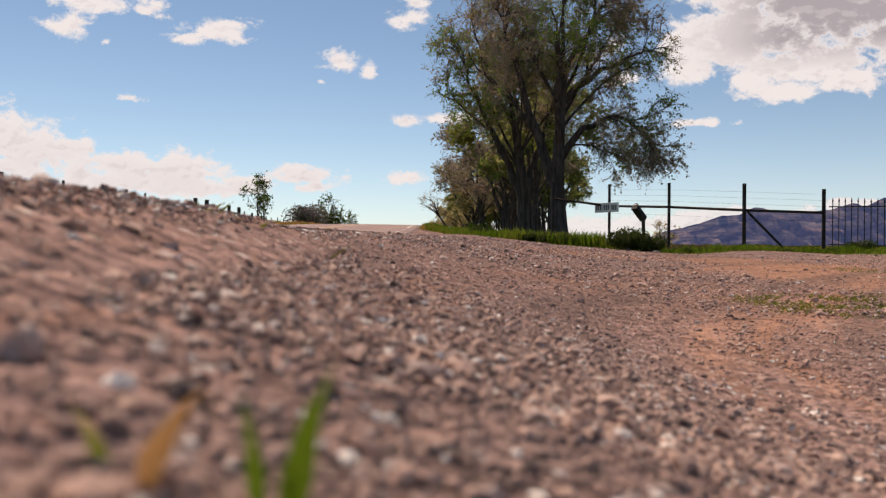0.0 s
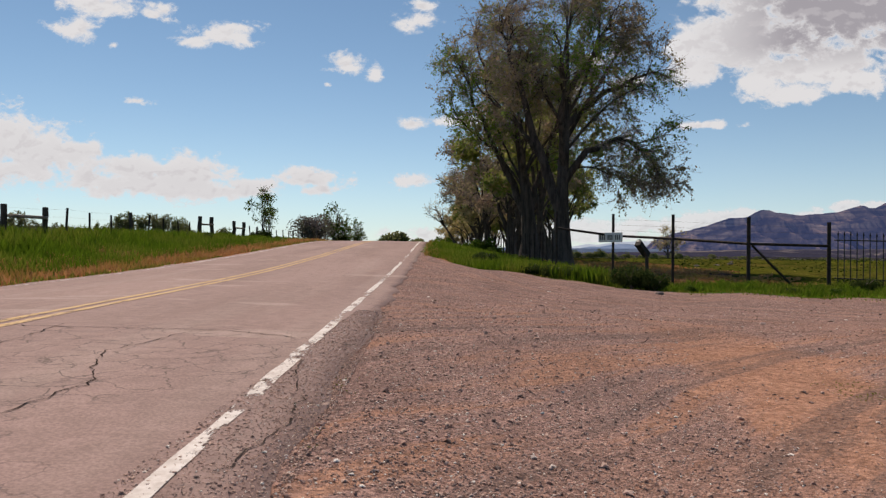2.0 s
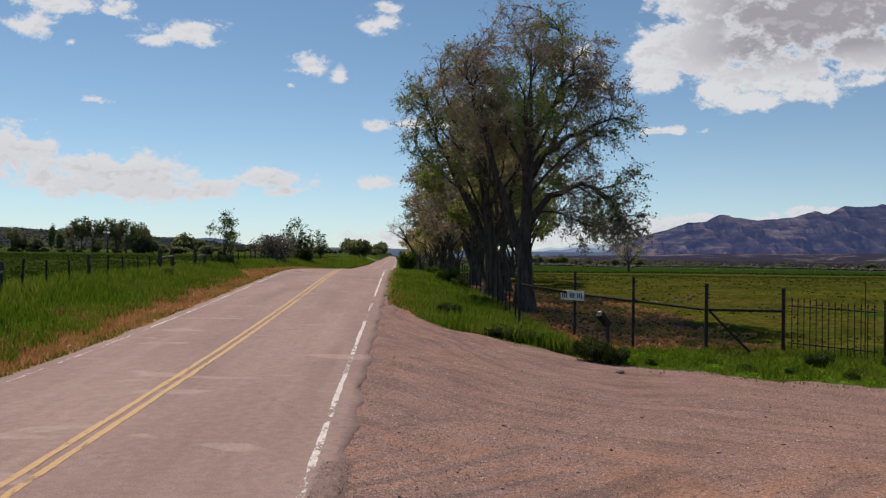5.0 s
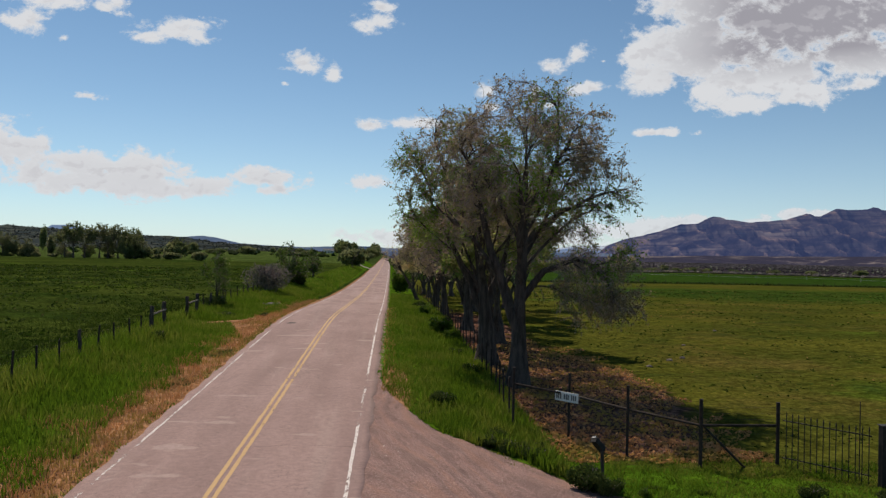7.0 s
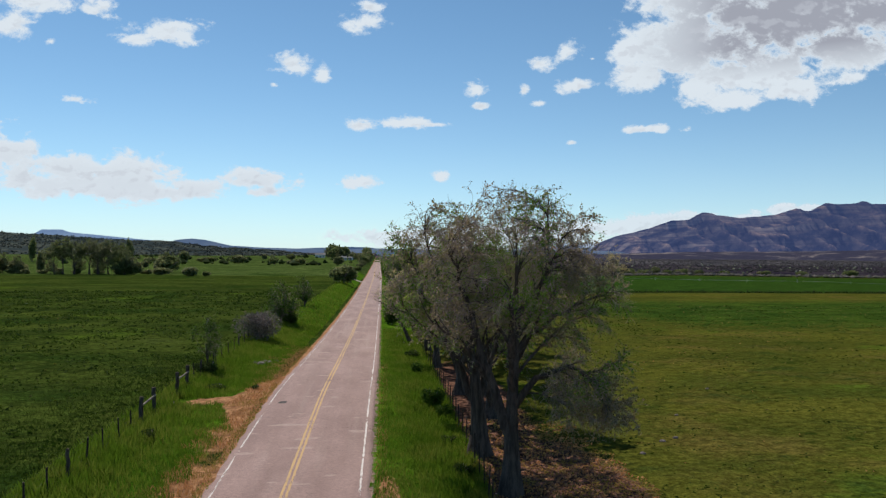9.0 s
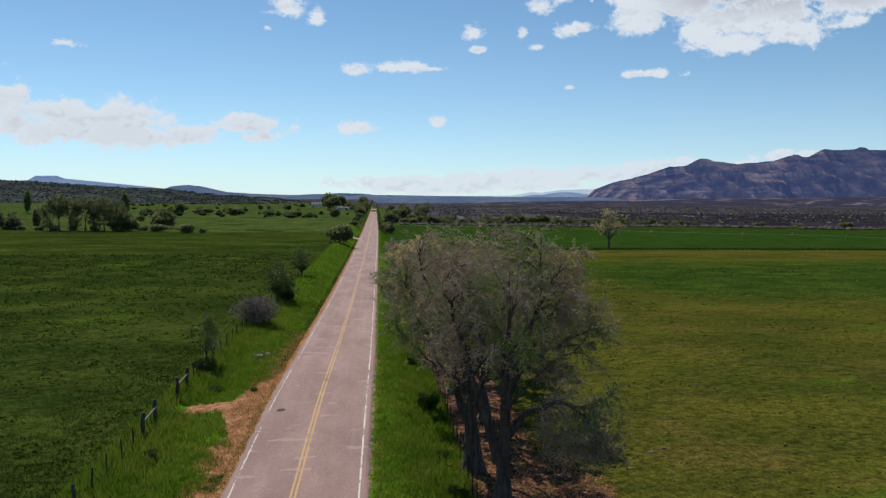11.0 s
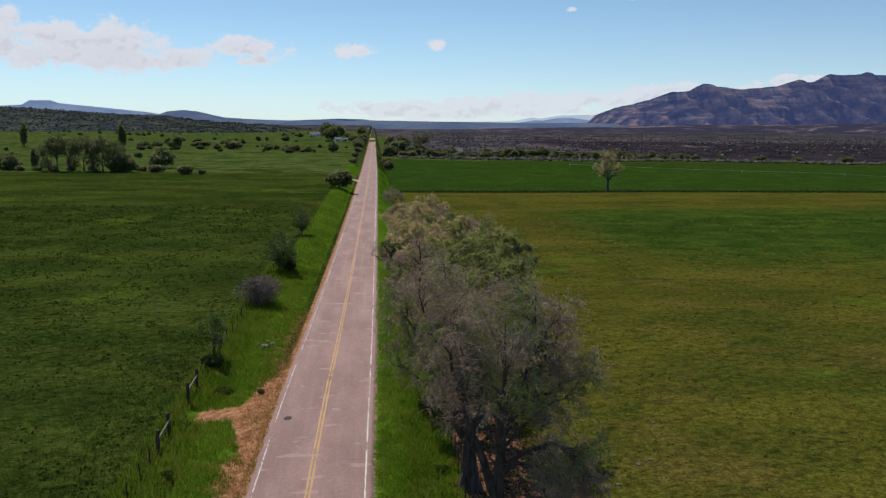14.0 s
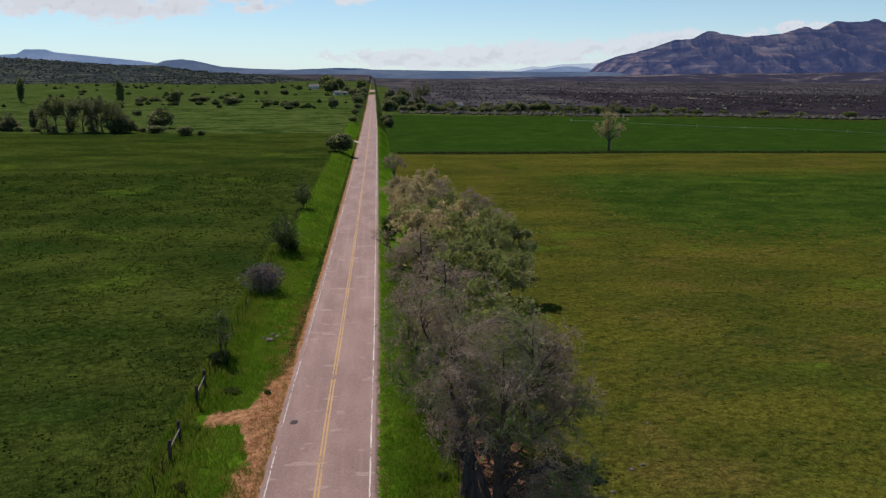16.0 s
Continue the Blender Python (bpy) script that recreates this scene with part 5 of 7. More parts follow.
def grow_bush(seed, radius, height, count, size, mat, stems=14, lumps=9):
    """Meshes of stems and leaves of a lumpy bush."""
    r = np.random.default_rng(seed)
    wood, spots = Tubes(), []
    for k in range(lumps):
        a, d = r.uniform(0, 6.28), radius * 0.62 * math.sqrt(r.uniform(0, 1))
        c = np.array([math.cos(a) * d, math.sin(a) * d, height * r.uniform(0.3, 0.68)])
        q = r.normal(size=(count // lumps, 3))
        q /= np.linalg.norm(q, axis=1)[:, None]
        s = np.array([radius * 0.48, radius * 0.48, height * 0.34]) * r.uniform(0.7, 1.15)
        spots.append(c + q * s * (r.uniform(0.25, 1.1, (len(q), 1)) ** 0.5))
    for k in range(stems):
        a, d = r.uniform(0, 6.28), radius * r.uniform(0.2, 0.75)
        tip = np.array([math.cos(a) * d, math.sin(a) * d, height * r.uniform(0.55, 0.95)])
        mid = tip * np.array([0.35, 0.35, 0.5]) + r.normal(0, 0.05 * radius, 3)
        wood.add([np.zeros(3), mid, tip], [0.03 * radius, 0.02 * radius, 0.006 * radius], 4)
    p = np.concatenate(spots)
    p[:, 2] = np.abs(p[:, 2])
    return wood.mesh("woody_frame", M_TWIG), leaf_mesh("foliage", p, size, mat, seed + 1)


def shrub(meshes, x, y, label, group="", size=1.0, turn=0.0, tall=1.0, name="bush", category="bush"):
    ob = thing(name, x, y, at(x, y) - 0.05, label, category, group, turn)
    ob.scale = (size, size, size * tall)
    for n, me in zip(("woody_frame", "foliage"), meshes):
        mesh_part(n, me, ob)
    return ob


green_bush = grow_bush(201, 1.0, 1.6, 2600, 0.10, M_BRIGHT)
dark_bush = grow_bush(202, 1.0, 1.0, 3000, 0.07, M_SHRUB)
grey_bush = grow_bush(203, 1.0, 1.25, 4200, 0.045, M_GREY, 40)
far_bush = grow_bush(204, 1.0, 1.4, 1300, 0.16, M_FAR, 6, 12)
poplar = grow_bush(205, 1.0, 4.4, 1500, 0.2, M_FAR, 8, 16)

# shrubs on the tree side of the road
SIDE = "shrubs along the tree row"
shrub(green_bush, 3.9, 54.5, "leafy bright green shrub in the verge grass", SIDE, 0.9)
shrub(green_bush, 4.5, 51.8, "small bright green shrub in the verge grass", SIDE, 0.62, 40)
shrub(green_bush, 3.6, 68.0, "small bright green shrub beside the fence", SIDE, 0.75, 80)
shrub(dark_bush, 3.7, 79.0, "dark low shrub beside the fence", SIDE, 0.9)
shrub(dark_bush, 2.4, 31.0, "low dark weed clump in the verge", SIDE, 0.55, 30)
shrub(dark_bush, 5.55, 21.75, "dark leafy clump at the foot of the mailbox", SIDE, 0.62, 0, 1.15)
shrub(dark_bush, 6.05, 21.35, "dark leafy clump at the foot of the mailbox", SIDE, 0.45, 70, 1.2)
for k, (x, y, s) in enumerate([(3.4, 25.4, 0.42), (4.1, 24.9, 0.5), (4.7, 24.3, 0.45), (3.9, 26.6, 0.5), (5.0, 25.6, 0.4), (11.3, 21.0, 0.42), (13.0, 20.3, 0.5), (14.1, 19.6, 0.42), (4.4, 39.5, 0.6), (4.2, 45.0, 0.5)]):
    shrub(dark_bush, x, y, "low dark green weed clump on the gravel's edge", "weed clumps", s, 50 * k)
ragged = np.random.default_rng(88)
for k in range(20):
    x = 1.6 + 14.5 * (k + ragged.uniform(0, 1)) / 20
    y = float(rim_at(x)) + ragged.uniform(0.7, 2.6)
    shrub((dark_bush, green_bush)[k % 2], x, y, ("low dark green weed clump on the gravel's edge", "leafy bright green weed clump on the gravel's edge")[k % 2], "weed clumps", ragged.uniform(0.16, 0.32), ragged.uniform(0, 360), ragged.uniform(0.45, 0.8))
shrub(green_bush, 2.5, 120.0, "narrow dark roadside shrub", SIDE, 1.6, 10, 1.4)
shrub(grey_bush, 3.2, 128.0, "grey bare roadside shrub", SIDE, 2.2)

# far side of the road
sapling = grow_tree(301, [(0.9, 0.2, 0.1, 1.0, 3.1, 0.035), (0.8, -0.3, 0.2, 1.0, 2.7, 0.035), (1.0, 0.1, -0.4, 1.0, 2.4, 0.03), (1.3, -0.4, -0.2, 0.9, 2.0, 0.025), (1.5, 0.45, 0.1, 0.9, 2.0, 0.025)],
                    [(0, 0, 0), (0.03, 0, 0.8), (0.0, 0, 2.0)], 0.07, 4, 0.085, M_BRIGHT, (8, 4, 3), 0.02, 0.36)
open_tree = grow_crown(302, [(0, 0, 0), (0.05, 0, 0.8), (0, 0.05, 1.8), (0.1, 0, 3.2)], 0.09, [(0, 0, 2.5, 1.25, 1.25, 1.5, 4), (0.5, 0, 1.5, 1.0, 1.0, 0.9, 2), (-0.6, 0.2, 1.7, 0.8, 0.9, 0.9, 1.5)],
                       (0.3, 1.6), (9, 40, 260, 4), 1.5, 0.11, M_BRIGHT, 1.3, 0.0, 0.35, 0.3)
FAR_SIDE = "bushes along the wire fence"
plant(sapling, -13.1, 64.5, "slim young tree with open green leaves by the fence", FAR_SIDE, 0, 1.0, "tree", "young_tree", 0.0)
plant(sapling, -12.9, 66.0, "slim young tree with open green leaves by the fence", FAR_SIDE, 100, 0.75, "tree", "young_tree", 0.0)
shrub(dark_bush, -13.0, 63.6, "low dark bush around the young tree", FAR_SIDE, 1.2)
shrub(grey_bush, -12.2, 85.5, "rounded purple-grey twiggy bush beside the fence", FAR_SIDE, 3.3, 0, 0.85)
plant(open_tree, -12.3, 104.5, "open leafy green tree beside the fence", FAR_SIDE, 0, 1.45, "tree", "young_tree", 0.0)
plant(open_tree, -11.0, 106.0, "low open leafy green tree beside the fence", FAR_SIDE, 140, 0.9, "tree", "young_tree", 0.0)
shrub(dark_bush, -11.4, 106.0, "low dark bush beside the fence", FAR_SIDE, 1.6)
plant(open_tree, -12.4, 140.0, "open leafy green tree beside the fence", FAR_SIDE, 60, 1.35, "tree", "young_tree", 0.0)
shrub(far_bush, -9.6, 240.0, "dense dark green bush by the road junction", FAR_SIDE, 4.2, 0, 0.95)
shrub(dark_bush, -11.6, 43.2, "small dark weed clump in the grass", FAR_SIDE, 0.55)
shrub(dark_bush, -13.4, 46.2, "small dark weed clump at a fence post", FAR_SIDE, 0.45)
shrub(dark_bush, -8.2, 57.0, "small green weed on the bare patch", FAR_SIDE, 0.35)
shrub(dark_bush, -11.0, 57.6, "dark low weeds at the patch's edge", FAR_SIDE, 0.8, 20, 0.5)
shrub(dark_bush, -12.6, 51.5, "dark low weeds at the gateway", FAR_SIDE, 0.7, 20, 0.5)


# ---- fences ----
def rod(a, b, radius, sides=8):
    t = Tubes()
    t.add([a, b], [radius, radius], sides)
    return t


def capped(name, a, b, radius, mat, sides=10):
    """A closed round bar between two points."""
    a, b = Vector(a), Vector(b)
    bm = bmesh.new()
    turn = (b - a).to_track_quat("Z", "Y").to_matrix().to_4x4()
    bmesh.ops.create_cone(bm, cap_ends=True, segments=sides, radius1=radius, radius2=radius, depth=(b - a).length, matrix=Matrix.Translation((a + b) / 2) @ turn)
    me = bpy.data.meshes.new(name)
    bm.to_mesh(me)
    bm.free()
    me.materials.append(mat)
    return me


def wood_post_mesh(seed, h, radius):
    r = np.random.default_rng(seed)
    t = Tubes()
    zs = np.linspace(0, h, 6)
    path = np.stack([0.012 * r.normal(size=6), 0.012 * r.normal(size=6), zs], 1)
    rad = radius * r.uniform(0.88, 1.05, 6)
    path = np.concatenate([path, [path[-1] + [0, 0, 0.015], path[-1] + [0, 0, 0.02]]])
    t.add(path, np.append(rad, [radius * 0.8, 0.002]), 9)
    return t.mesh("post", M_WOOD)


# wire fence in the grass beyond the road: thin steel posts, some wooden ones, braced corners
wire_fence = thing("wire_fence", -13.0, 8, at(-13, 8), "old wire fence with thin posts and wooden braces in tall grass", "fence")
inv = wire_fence.matrix_basis.inverted()
thin_post = capped("post", (0, 0, 0), (0, 0, 1.35), 0.042, M_RUST, 6)
wood_posts = [wood_post_mesh(s, 1.38, 0.075) for s in (1, 2)]
thick_posts = [wood_post_mesh(s, 1.6, 0.12) for s in (3, 4)]
low_posts = [wood_post_mesh(s, 1.35, 0.10) for s in (5, 6)]


def fence_x(y):
    return -13.0 - 0.25 * ease(45, 60, y) + 0.008 * max(y - 62, 0)


def stand(me, x, y, z_off=-0.05, parent=wire_fence, back=inv, lean=(0, 0), name="post"):
    m = back @ pose(x, y, at(x, y) + z_off, lean[0], lean[1], random.uniform(0, 360))
    return mesh_part(name, me, parent, "", m)


y, k = 4.0, 0
while y < 150:
    if not (45.5 < y < 59.2 or 24.8 < y < 29.3):
        lean = (random.uniform(-4, 4), random.uniform(-4, 4))
        if k % 6 == 3:
            stand(wood_posts[k % 2], fence_x(y), y, lean=lean)
        else:
            stand(thin_post, fence_x(y), y, -random.uniform(0.05, 0.22), lean=lean)
    y += random.uniform(1.6, 2.5) if y < 62 else 2.7
    k += 1


def braced(y0, y1, rail_h, posts=None):
    for n, yy in enumerate((y0, y1)):
        stand((posts or thick_posts)[n], fence_x(yy), yy, lean=(random.uniform(-2, 2), random.uniform(-2, 2)))
    a = Vector((fence_x(y0) + 0.09, y0, at(fence_x(y0), y0) + rail_h))
    b = Vector((fence_x(y1) + 0.09, y1, at(fence_x(y1), y1) + rail_h))
    me = capped("rail", a, b, 0.055, M_RAILWOOD, 8)
    mesh_part("rail", me, wire_fence, "weathered pale wooden rail", inv)


braced(26.0, 28.6, 0.95, low_posts)
braced(46.9, 49.65, 1.10)
braced(55.6, 58.6, 1.10)
for h in (0.35, 0.65, 0.95, 1.22):
    for y0, y1 in ((4, 46.9), (58.6, 150)):
        ys = np.arange(y0, y1, 2.2)
        t = Tubes()
        t.add([(fence_x(v), v, at(fence_x(v), v) + h + 0.02 * math.sin(v * 3)) for v in ys], np.full(len(ys), 0.002), 3)
        mesh_part("wire", t.mesh("wire", M_RUST), wire_fence, "", inv)

# pipe fence with a top rail beside the pull-out
POSTS = [(4.6, 27.9), (6.40, 27.36), (7.83, 25.52), (9.56, 23.98), (12.03, 24.19)]
TOPS = [2.1, 2.00, 1.91, 1.78, 1.66]
RAILS = [1.56, 1.30, 1.18, 1.02, 0.98]
pipe_fence = thing("pipe_fence", 9.56, 23.98, at(9.56, 23.98), "rusty dark pipe fence with one top rail and a brace", "fence")
inv_p = pipe_fence.matrix_basis.inverted()
for (x, y), top in zip(POSTS, TOPS):
    mesh_part("post", capped("post", (x, y, at(x, y) - 0.3), (x, y, top), 0.055 if x > 9 else 0.045, M_RUST), pipe_fence, "", inv_p)
    mesh_part("post_cap", capped("post_cap", (x, y, top), (x, y, top + 0.02), 0.06 if x > 9 else 0.05, M_RUST), pipe_fence, "", inv_p)
corner = [(x, y, z) for (x, y), z in zip(POSTS, RAILS)]
for a, b in zip(corner, corner[1:]):
    mesh_part("rail", capped("rail", a, b, 0.040, M_RUST), pipe_fence, "", inv_p)
mesh_part("brace", capped("brace", (9.66, 23.99, 0.98), (11.0, 24.1, at(11.0, 24.1) - 0.05), 0.036, M_RUST), pipe_fence, "diagonal pipe brace", inv_p)
for h in (0.25, 0.5, 0.75, -0.35):
    t = Tubes()
    t.add([(x, y, r + h * 0.72) for (x, y), r in zip(POSTS[1:], RAILS[1:])], np.full(4, 0.0025), 3)
    mesh_part("wire", t.mesh("wire", M_RUST), pipe_fence, "", inv_p)

# black iron picket fence up to the gate post
iron_fence = thing("iron_fence", 12.1, 24.15, at(12.1, 24.15), "black wrought-iron picket fence with spear tips", "fence")
inv_i = iron_fence.matrix_basis.inverted()


def picket_mesh(h):
    bm = bmesh.new()
    slab(bm, -0.011, 0.011, -0.011, 0.011, 0, h)
    bmesh.ops.create_cone(bm, cap_ends=True, segments=6, radius1=0.026, radius2=0.0, depth=0.13, matrix=Matrix.Translation((0, 0, h + 0.06)))
    bmesh.ops.create_cone(bm, cap_ends=True, segments=6, radius1=0.012, radius2=0.028, depth=0.03, matrix=Matrix.Translation((0, 0, h - 0.01)))
    me = bpy.data.meshes.new("picket")
    bm.to_mesh(me)
    bm.free()
    me.materials.append(M_IRON)
    return me


picket = picket_mesh(1.58)
I0, I1 = Vector((12.14, 24.1, 0)), Vector((13.80, 22.35, 0))
N_PICKETS = 14
for k in range(N_PICKETS):
    p = I0.lerp(I1, (k + 0.6) / N_PICKETS)
    mesh_part("picket", picket, iron_fence, "", inv_i @ pose(p.x, p.y, at(p.x, p.y) - 0.06, 0, 0, 46))
for h in (0.25, 1.36):
    a, b = I0.copy(), I1.copy()
    a.z, b.z = at(a.x, a.y) + h, at(b.x, b.y) + h
    mesh_part("rail", capped("rail", a, b, 0.018, M_IRON, 6), iron_fence, "", inv_i)
tall = I0.lerp(I1, 0.85)
mesh_part("stay", capped("stay", (tall.x + 0.25, tall.y + 0.3, -0.3), (tall.x + 0.25, tall.y + 0.3, 1.95), 0.014, M_IRON, 6), iron_fence, "thin taller stay rod", inv_i)

gate_post = thing("gate_post", 14.0, 22.1, at(14.0, 22.1) - 0.1, "thick dark steel gate post beside the picket fence", "post")
bm = bmesh.new()
slab(bm, -0.11, 0.11, -0.11, 0.11, 0, 1.78, 0.012)
part("shaft", bm, M_IRON, gate_post)
bm = bmesh.new()
slab(bm, -0.13, 0.13, -0.13, 0.13, 1.78, 1.82, 0.008)
part("cap", bm, M_IRON, gate_post)

# overhead pipes of a ranch entrance, carried by tall posts
entrance = thing("ranch_entrance", 14.2, 21.3, at(14.2, 21.3), "tall ranch entrance with grey pipe beams overhead", "gateway")
inv_e = entrance.matrix_basis.inverted()
for x, y in ((14.35, 21.15), (19.5, 19.2)):
    mesh_part("post", capped("post", (x, y, -0.5), (x, y, 4.3), 0.09, M_STEEL, 14), entrance, "", inv_e)
for z, x in ((4.10, 13.75), (3.72, 13.68)):
    d = (z - 4.12) * 0.2
    a, b = Vector((x, 21.5, z)), Vector((20.2, 18.95 + d, z))
    mesh_part("beam", capped("beam", a, b, 0.075, M_STEEL, 14), entrance, "", inv_e)

# sign wired to the rail: writing that stands for a number
sign = thing("sign", 6.28, 27.24, 1.24, "white board with a painted number, wired to the rail", "sign", turn=-50)
bm = bmesh.new()
slab(bm, -0.48, 0.48, -0.012, 0.012, -0.16, 0.16, 0.004)
part("board", bm, M_BOARD, sign)
for k in range(11):
    if k in (3, 7):
        continue
    bm = bmesh.new()
    slab(bm, -0.41 + k * 0.077, -0.41 + k * 0.077 + 0.042, -0.017, -0.012, -0.085, 0.085)
    part("bar", bm, M_INK, sign, "black painted bar")

# mailbox on a leaning post
mailbox = thing("mailbox", 6.05, 22.37, at(6.05, 22.37), "black mailbox tipped on a crooked dark post", "mailbox")
me = capped("post", (0.12, 0, -0.2), (0.08, 0, 0.92), 0.05, M_WOOD, 8)
mesh_part("post", me, mailbox)
mesh_part("bracket", capped("bracket", (0.08, 0, 0.88), (0.03, 0, 1.02), 0.035, M_RUST, 6), mailbox)


def mailbox_body():
    bm = bmesh.new()
    prof = [(-0.085, 0.0), (0.085, 0.0), (0.085, 0.12)] + [(0.085 * math.cos(a), 0.12 + 0.085 * math.sin(a)) for a in np.linspace(0.3, 2.84, 8)] + [(-0.085, 0.12)]
    rings = [[bm.verts.new((x, yy, z)) for x, z in prof] for yy in (-0.24, 0.24)]
    n = len(prof)
    for i in range(n):
        bm.faces.new([rings[0][i], rings[0][(i + 1) % n], rings[1][(i + 1) % n], rings[1][i]])
    bm.faces.new(rings[0][::-1])
    bm.faces.new(rings[1])
    bmesh.ops.recalc_face_normals(bm, faces=bm.faces)
    return bm


body = part("body", mailbox_body(), M_BOX, mailbox)
front = Vector((-0.62, -0.42, 0.66)).normalized()
roof_way = (Vector((-0.25, 0, 1)) - front * front.dot(Vector((-0.25, 0, 1)))).normalized()
turn_box = Matrix((front.cross(roof_way), -front, roof_way)).transposed().to_4x4()
body.matrix_basis = Matrix.Translation((-0.05, 0, 1.04)) @ turn_box
bm = mailbox_body()
bmesh.ops.scale(bm, vec=(1.05, 0.03, 1.05), verts=bm.verts)
bmesh.ops.translate(bm, vec=(0, -0.245, -0.004), verts=bm.verts)
part("door", bm, M_BOX, body)
bm = bmesh.new()
slab(bm, 0.088, 0.094, -0.10, -0.07, 0.06, 0.27)
part("flag", bm, M_RUST, body, "small rusty signal flag")
for k in range(4):
    bm = bmesh.new()
    slab(bm, -0.055 + k * 0.03, -0.035 + k * 0.03, -0.262, -0.256, 0.125, 0.16)
    part("bar", bm, M_BOARD, body, "white painted bar")

# wire fence that runs along the trees, with steel posts
tree_fence = thing("tree_fence", 4.9, 30, at(4.9, 30), "rusty steel-post wire fence along the tree row", "fence")
inv_t = tree_fence.matrix_basis.inverted()
tall_post = capped("post", (0, 0, 0), (0, 0, 1.75), 0.035, M_RUST, 6)
yy = 29.9
while yy < 125:
    stand(tall_post, min(5.2, 4.7 + 0.05 * (yy - 28)), yy, -0.15, tree_fence, inv_t, (random.uniform(-2, 2), random.uniform(-2, 2)))
    yy += 1.9 if yy < 70 else 2.6
for h in (0.25, 0.55, 0.85, 1.15, 1.42):
    t = Tubes()
    ys = np.arange(28, 125, 2.4)
    t.add([(min(5.2, 4.7 + 0.05 * (v - 28)), v, at(4.95, v) + h) for v in ys], np.full(len(ys), 0.004), 3)
    mesh_part("wire", t.mesh("wire", M_RUST), tree_fence, "", inv_t)

# ---- far trees and buildings ----
lone = grow_tree(401, [(2.6, 0.1, 0.0, 1.0, 9.5, 0.25), (2.8, -0.55, 0.1, 1.0, 8.6, 0.2), (2.8, 0.6, 0.1, 1.0, 8.4, 0.2), (3.2, 0.0, -0.5, 1.0, 8.4, 0.18), (3.4, 0.1, 0.6, 1.0, 8.0, 0.18), (3.6, 0.9, -0.2, 0.7, 6.2, 0.14), (3.6, -0.9, 0.1, 0.7, 6.2, 0.14)],
                 [(0, 0, 0), (0.05, 0, 1.6), (0, 0, 3.8)], 0.5, 4, 0.15, M_TAN, (9, 6, 3), 0.03, 0.40)
plant(lone, 89.1, 290.6, "lone round-crowned field tree with thin pale leaves", "", 0, 1.12)
far_tree_me = grow_crown(402, [(0, 0, 0), (0.05, 0, 1.2), (0, 0, 4.0)], 0.3, [(0, 0, 6.2, 3.6, 3.6, 3.8, 4), (-2, 0.3, 4.2, 2.2, 2.4, 2.6, 2), (2, -0.4, 4.4, 2.2, 2.4, 2.8, 2)],
                         (0.8, 3.0), (9, 60, 420, 4), 2.6, 0.26, M_FAR, 1.3, 0.1, 0.7)
far_grey_me = grow_crown(403, [(0, 0, 0), (0.1, 0, 1.6), (0, 0, 4.5)], 0.3, [(0, 0, 7.4, 3.2, 3.2, 2.8, 4), (-2.2, 0.3, 6.4, 1.8, 2, 1.8, 2), (2.2, -0.4, 6.2, 1.9, 2, 1.8, 2)],
                         (1.6, 4.0), (9, 60, 420, 4), 1.6, 0.24, M_FAR, 1.3, 0.1, 0.7)
FAR = "far trees and bushes among the fields"
for x, y, s, tall in [(-141.5, 325, 3.6, 0.95), (-150, 330, 4.2, 1.0), (-96.1, 311, 4.4, 1.0), (-92.5, 311, 3.2, 1.0), (-85.8, 334, 6.2, 0.85), (-82.6, 313, 3.8, 0.55), (-70.1, 302, 3.6, 0.7), (-63.5, 302, 1.6, 0.9),
                      (-138.7, 579, 4.5, 1.3), (-91.9, 535, 6.2, 0.7), (-66.1, 519, 4.2, 0.8), (-49.3, 512, 4.2, 0.75), (-55, 514, 3.0, 0.7), (-23.9, 501, 3.6, 1.2),
                      (-164, 587, 5, 0.5), (-153, 588, 5, 0.5), (-143, 589, 5, 0.5), (-128, 590, 5, 0.5), (-121.5, 591, 5, 0.6), (-118, 412, 2.5, 1.0), (-101, 720, 2.8, 1.3), (-95, 735, 2.4, 1.3), (-78, 730, 4.0, 1.0)]:
    shrub(far_bush, x, y, "dark rounded bush at the field's far edge", FAR, s, (x * 37) % 360, tall)
for x, y, s, tall in [(-132.9, 325, 2.2, 1.0), (-235.7, 561, 3.2, 1.25), (-171.7, 566, 3.6, 1.1), (-146.1, 446, 1.6, 1.5), (-150.5, 446, 1.3, 1.6)]:
    shrub(poplar, x, y, "tall narrow dark tree beyond the field", FAR, s, (x * 53) % 360, tall, "far_tree", "tree")
for k, (x, y, s) in enumerate([(-168, 324, 1.45), (-160, 322, 1.1), (-152, 326, 1.0), (-124, 316, 1.15), (-120, 314, 1.4), (-115.5, 313, 1.25), (-111, 316, 1.35), (-107, 314, 1.3), (-103.5, 315, 1.3), (-99, 316, 1.2)]):
    plant(far_grey_me, x, y, "grey half-bare tree in a field clump", FAR, 71 * k, s, "tree", "far_tree")
for k, (x, y, s) in enumerate([(-142, 325, 0.75), (-150, 329, 0.9), (-126, 318, 0.6), (-115.5, 318, 0.75), (-108, 318, 0.85), (-99.5, 312, 0.95), (-96, 311, 1.0), (-92.5, 311, 0.7), (-86, 334, 0.9), (-88, 336, 0.8), (-139, 580, 0.9), (-24, 501, 0.75)]):
    plant(far_tree_me, x, y, "dark leafy tree at the field's far edge", FAR, 83 * k, s, "tree", "far_tree")
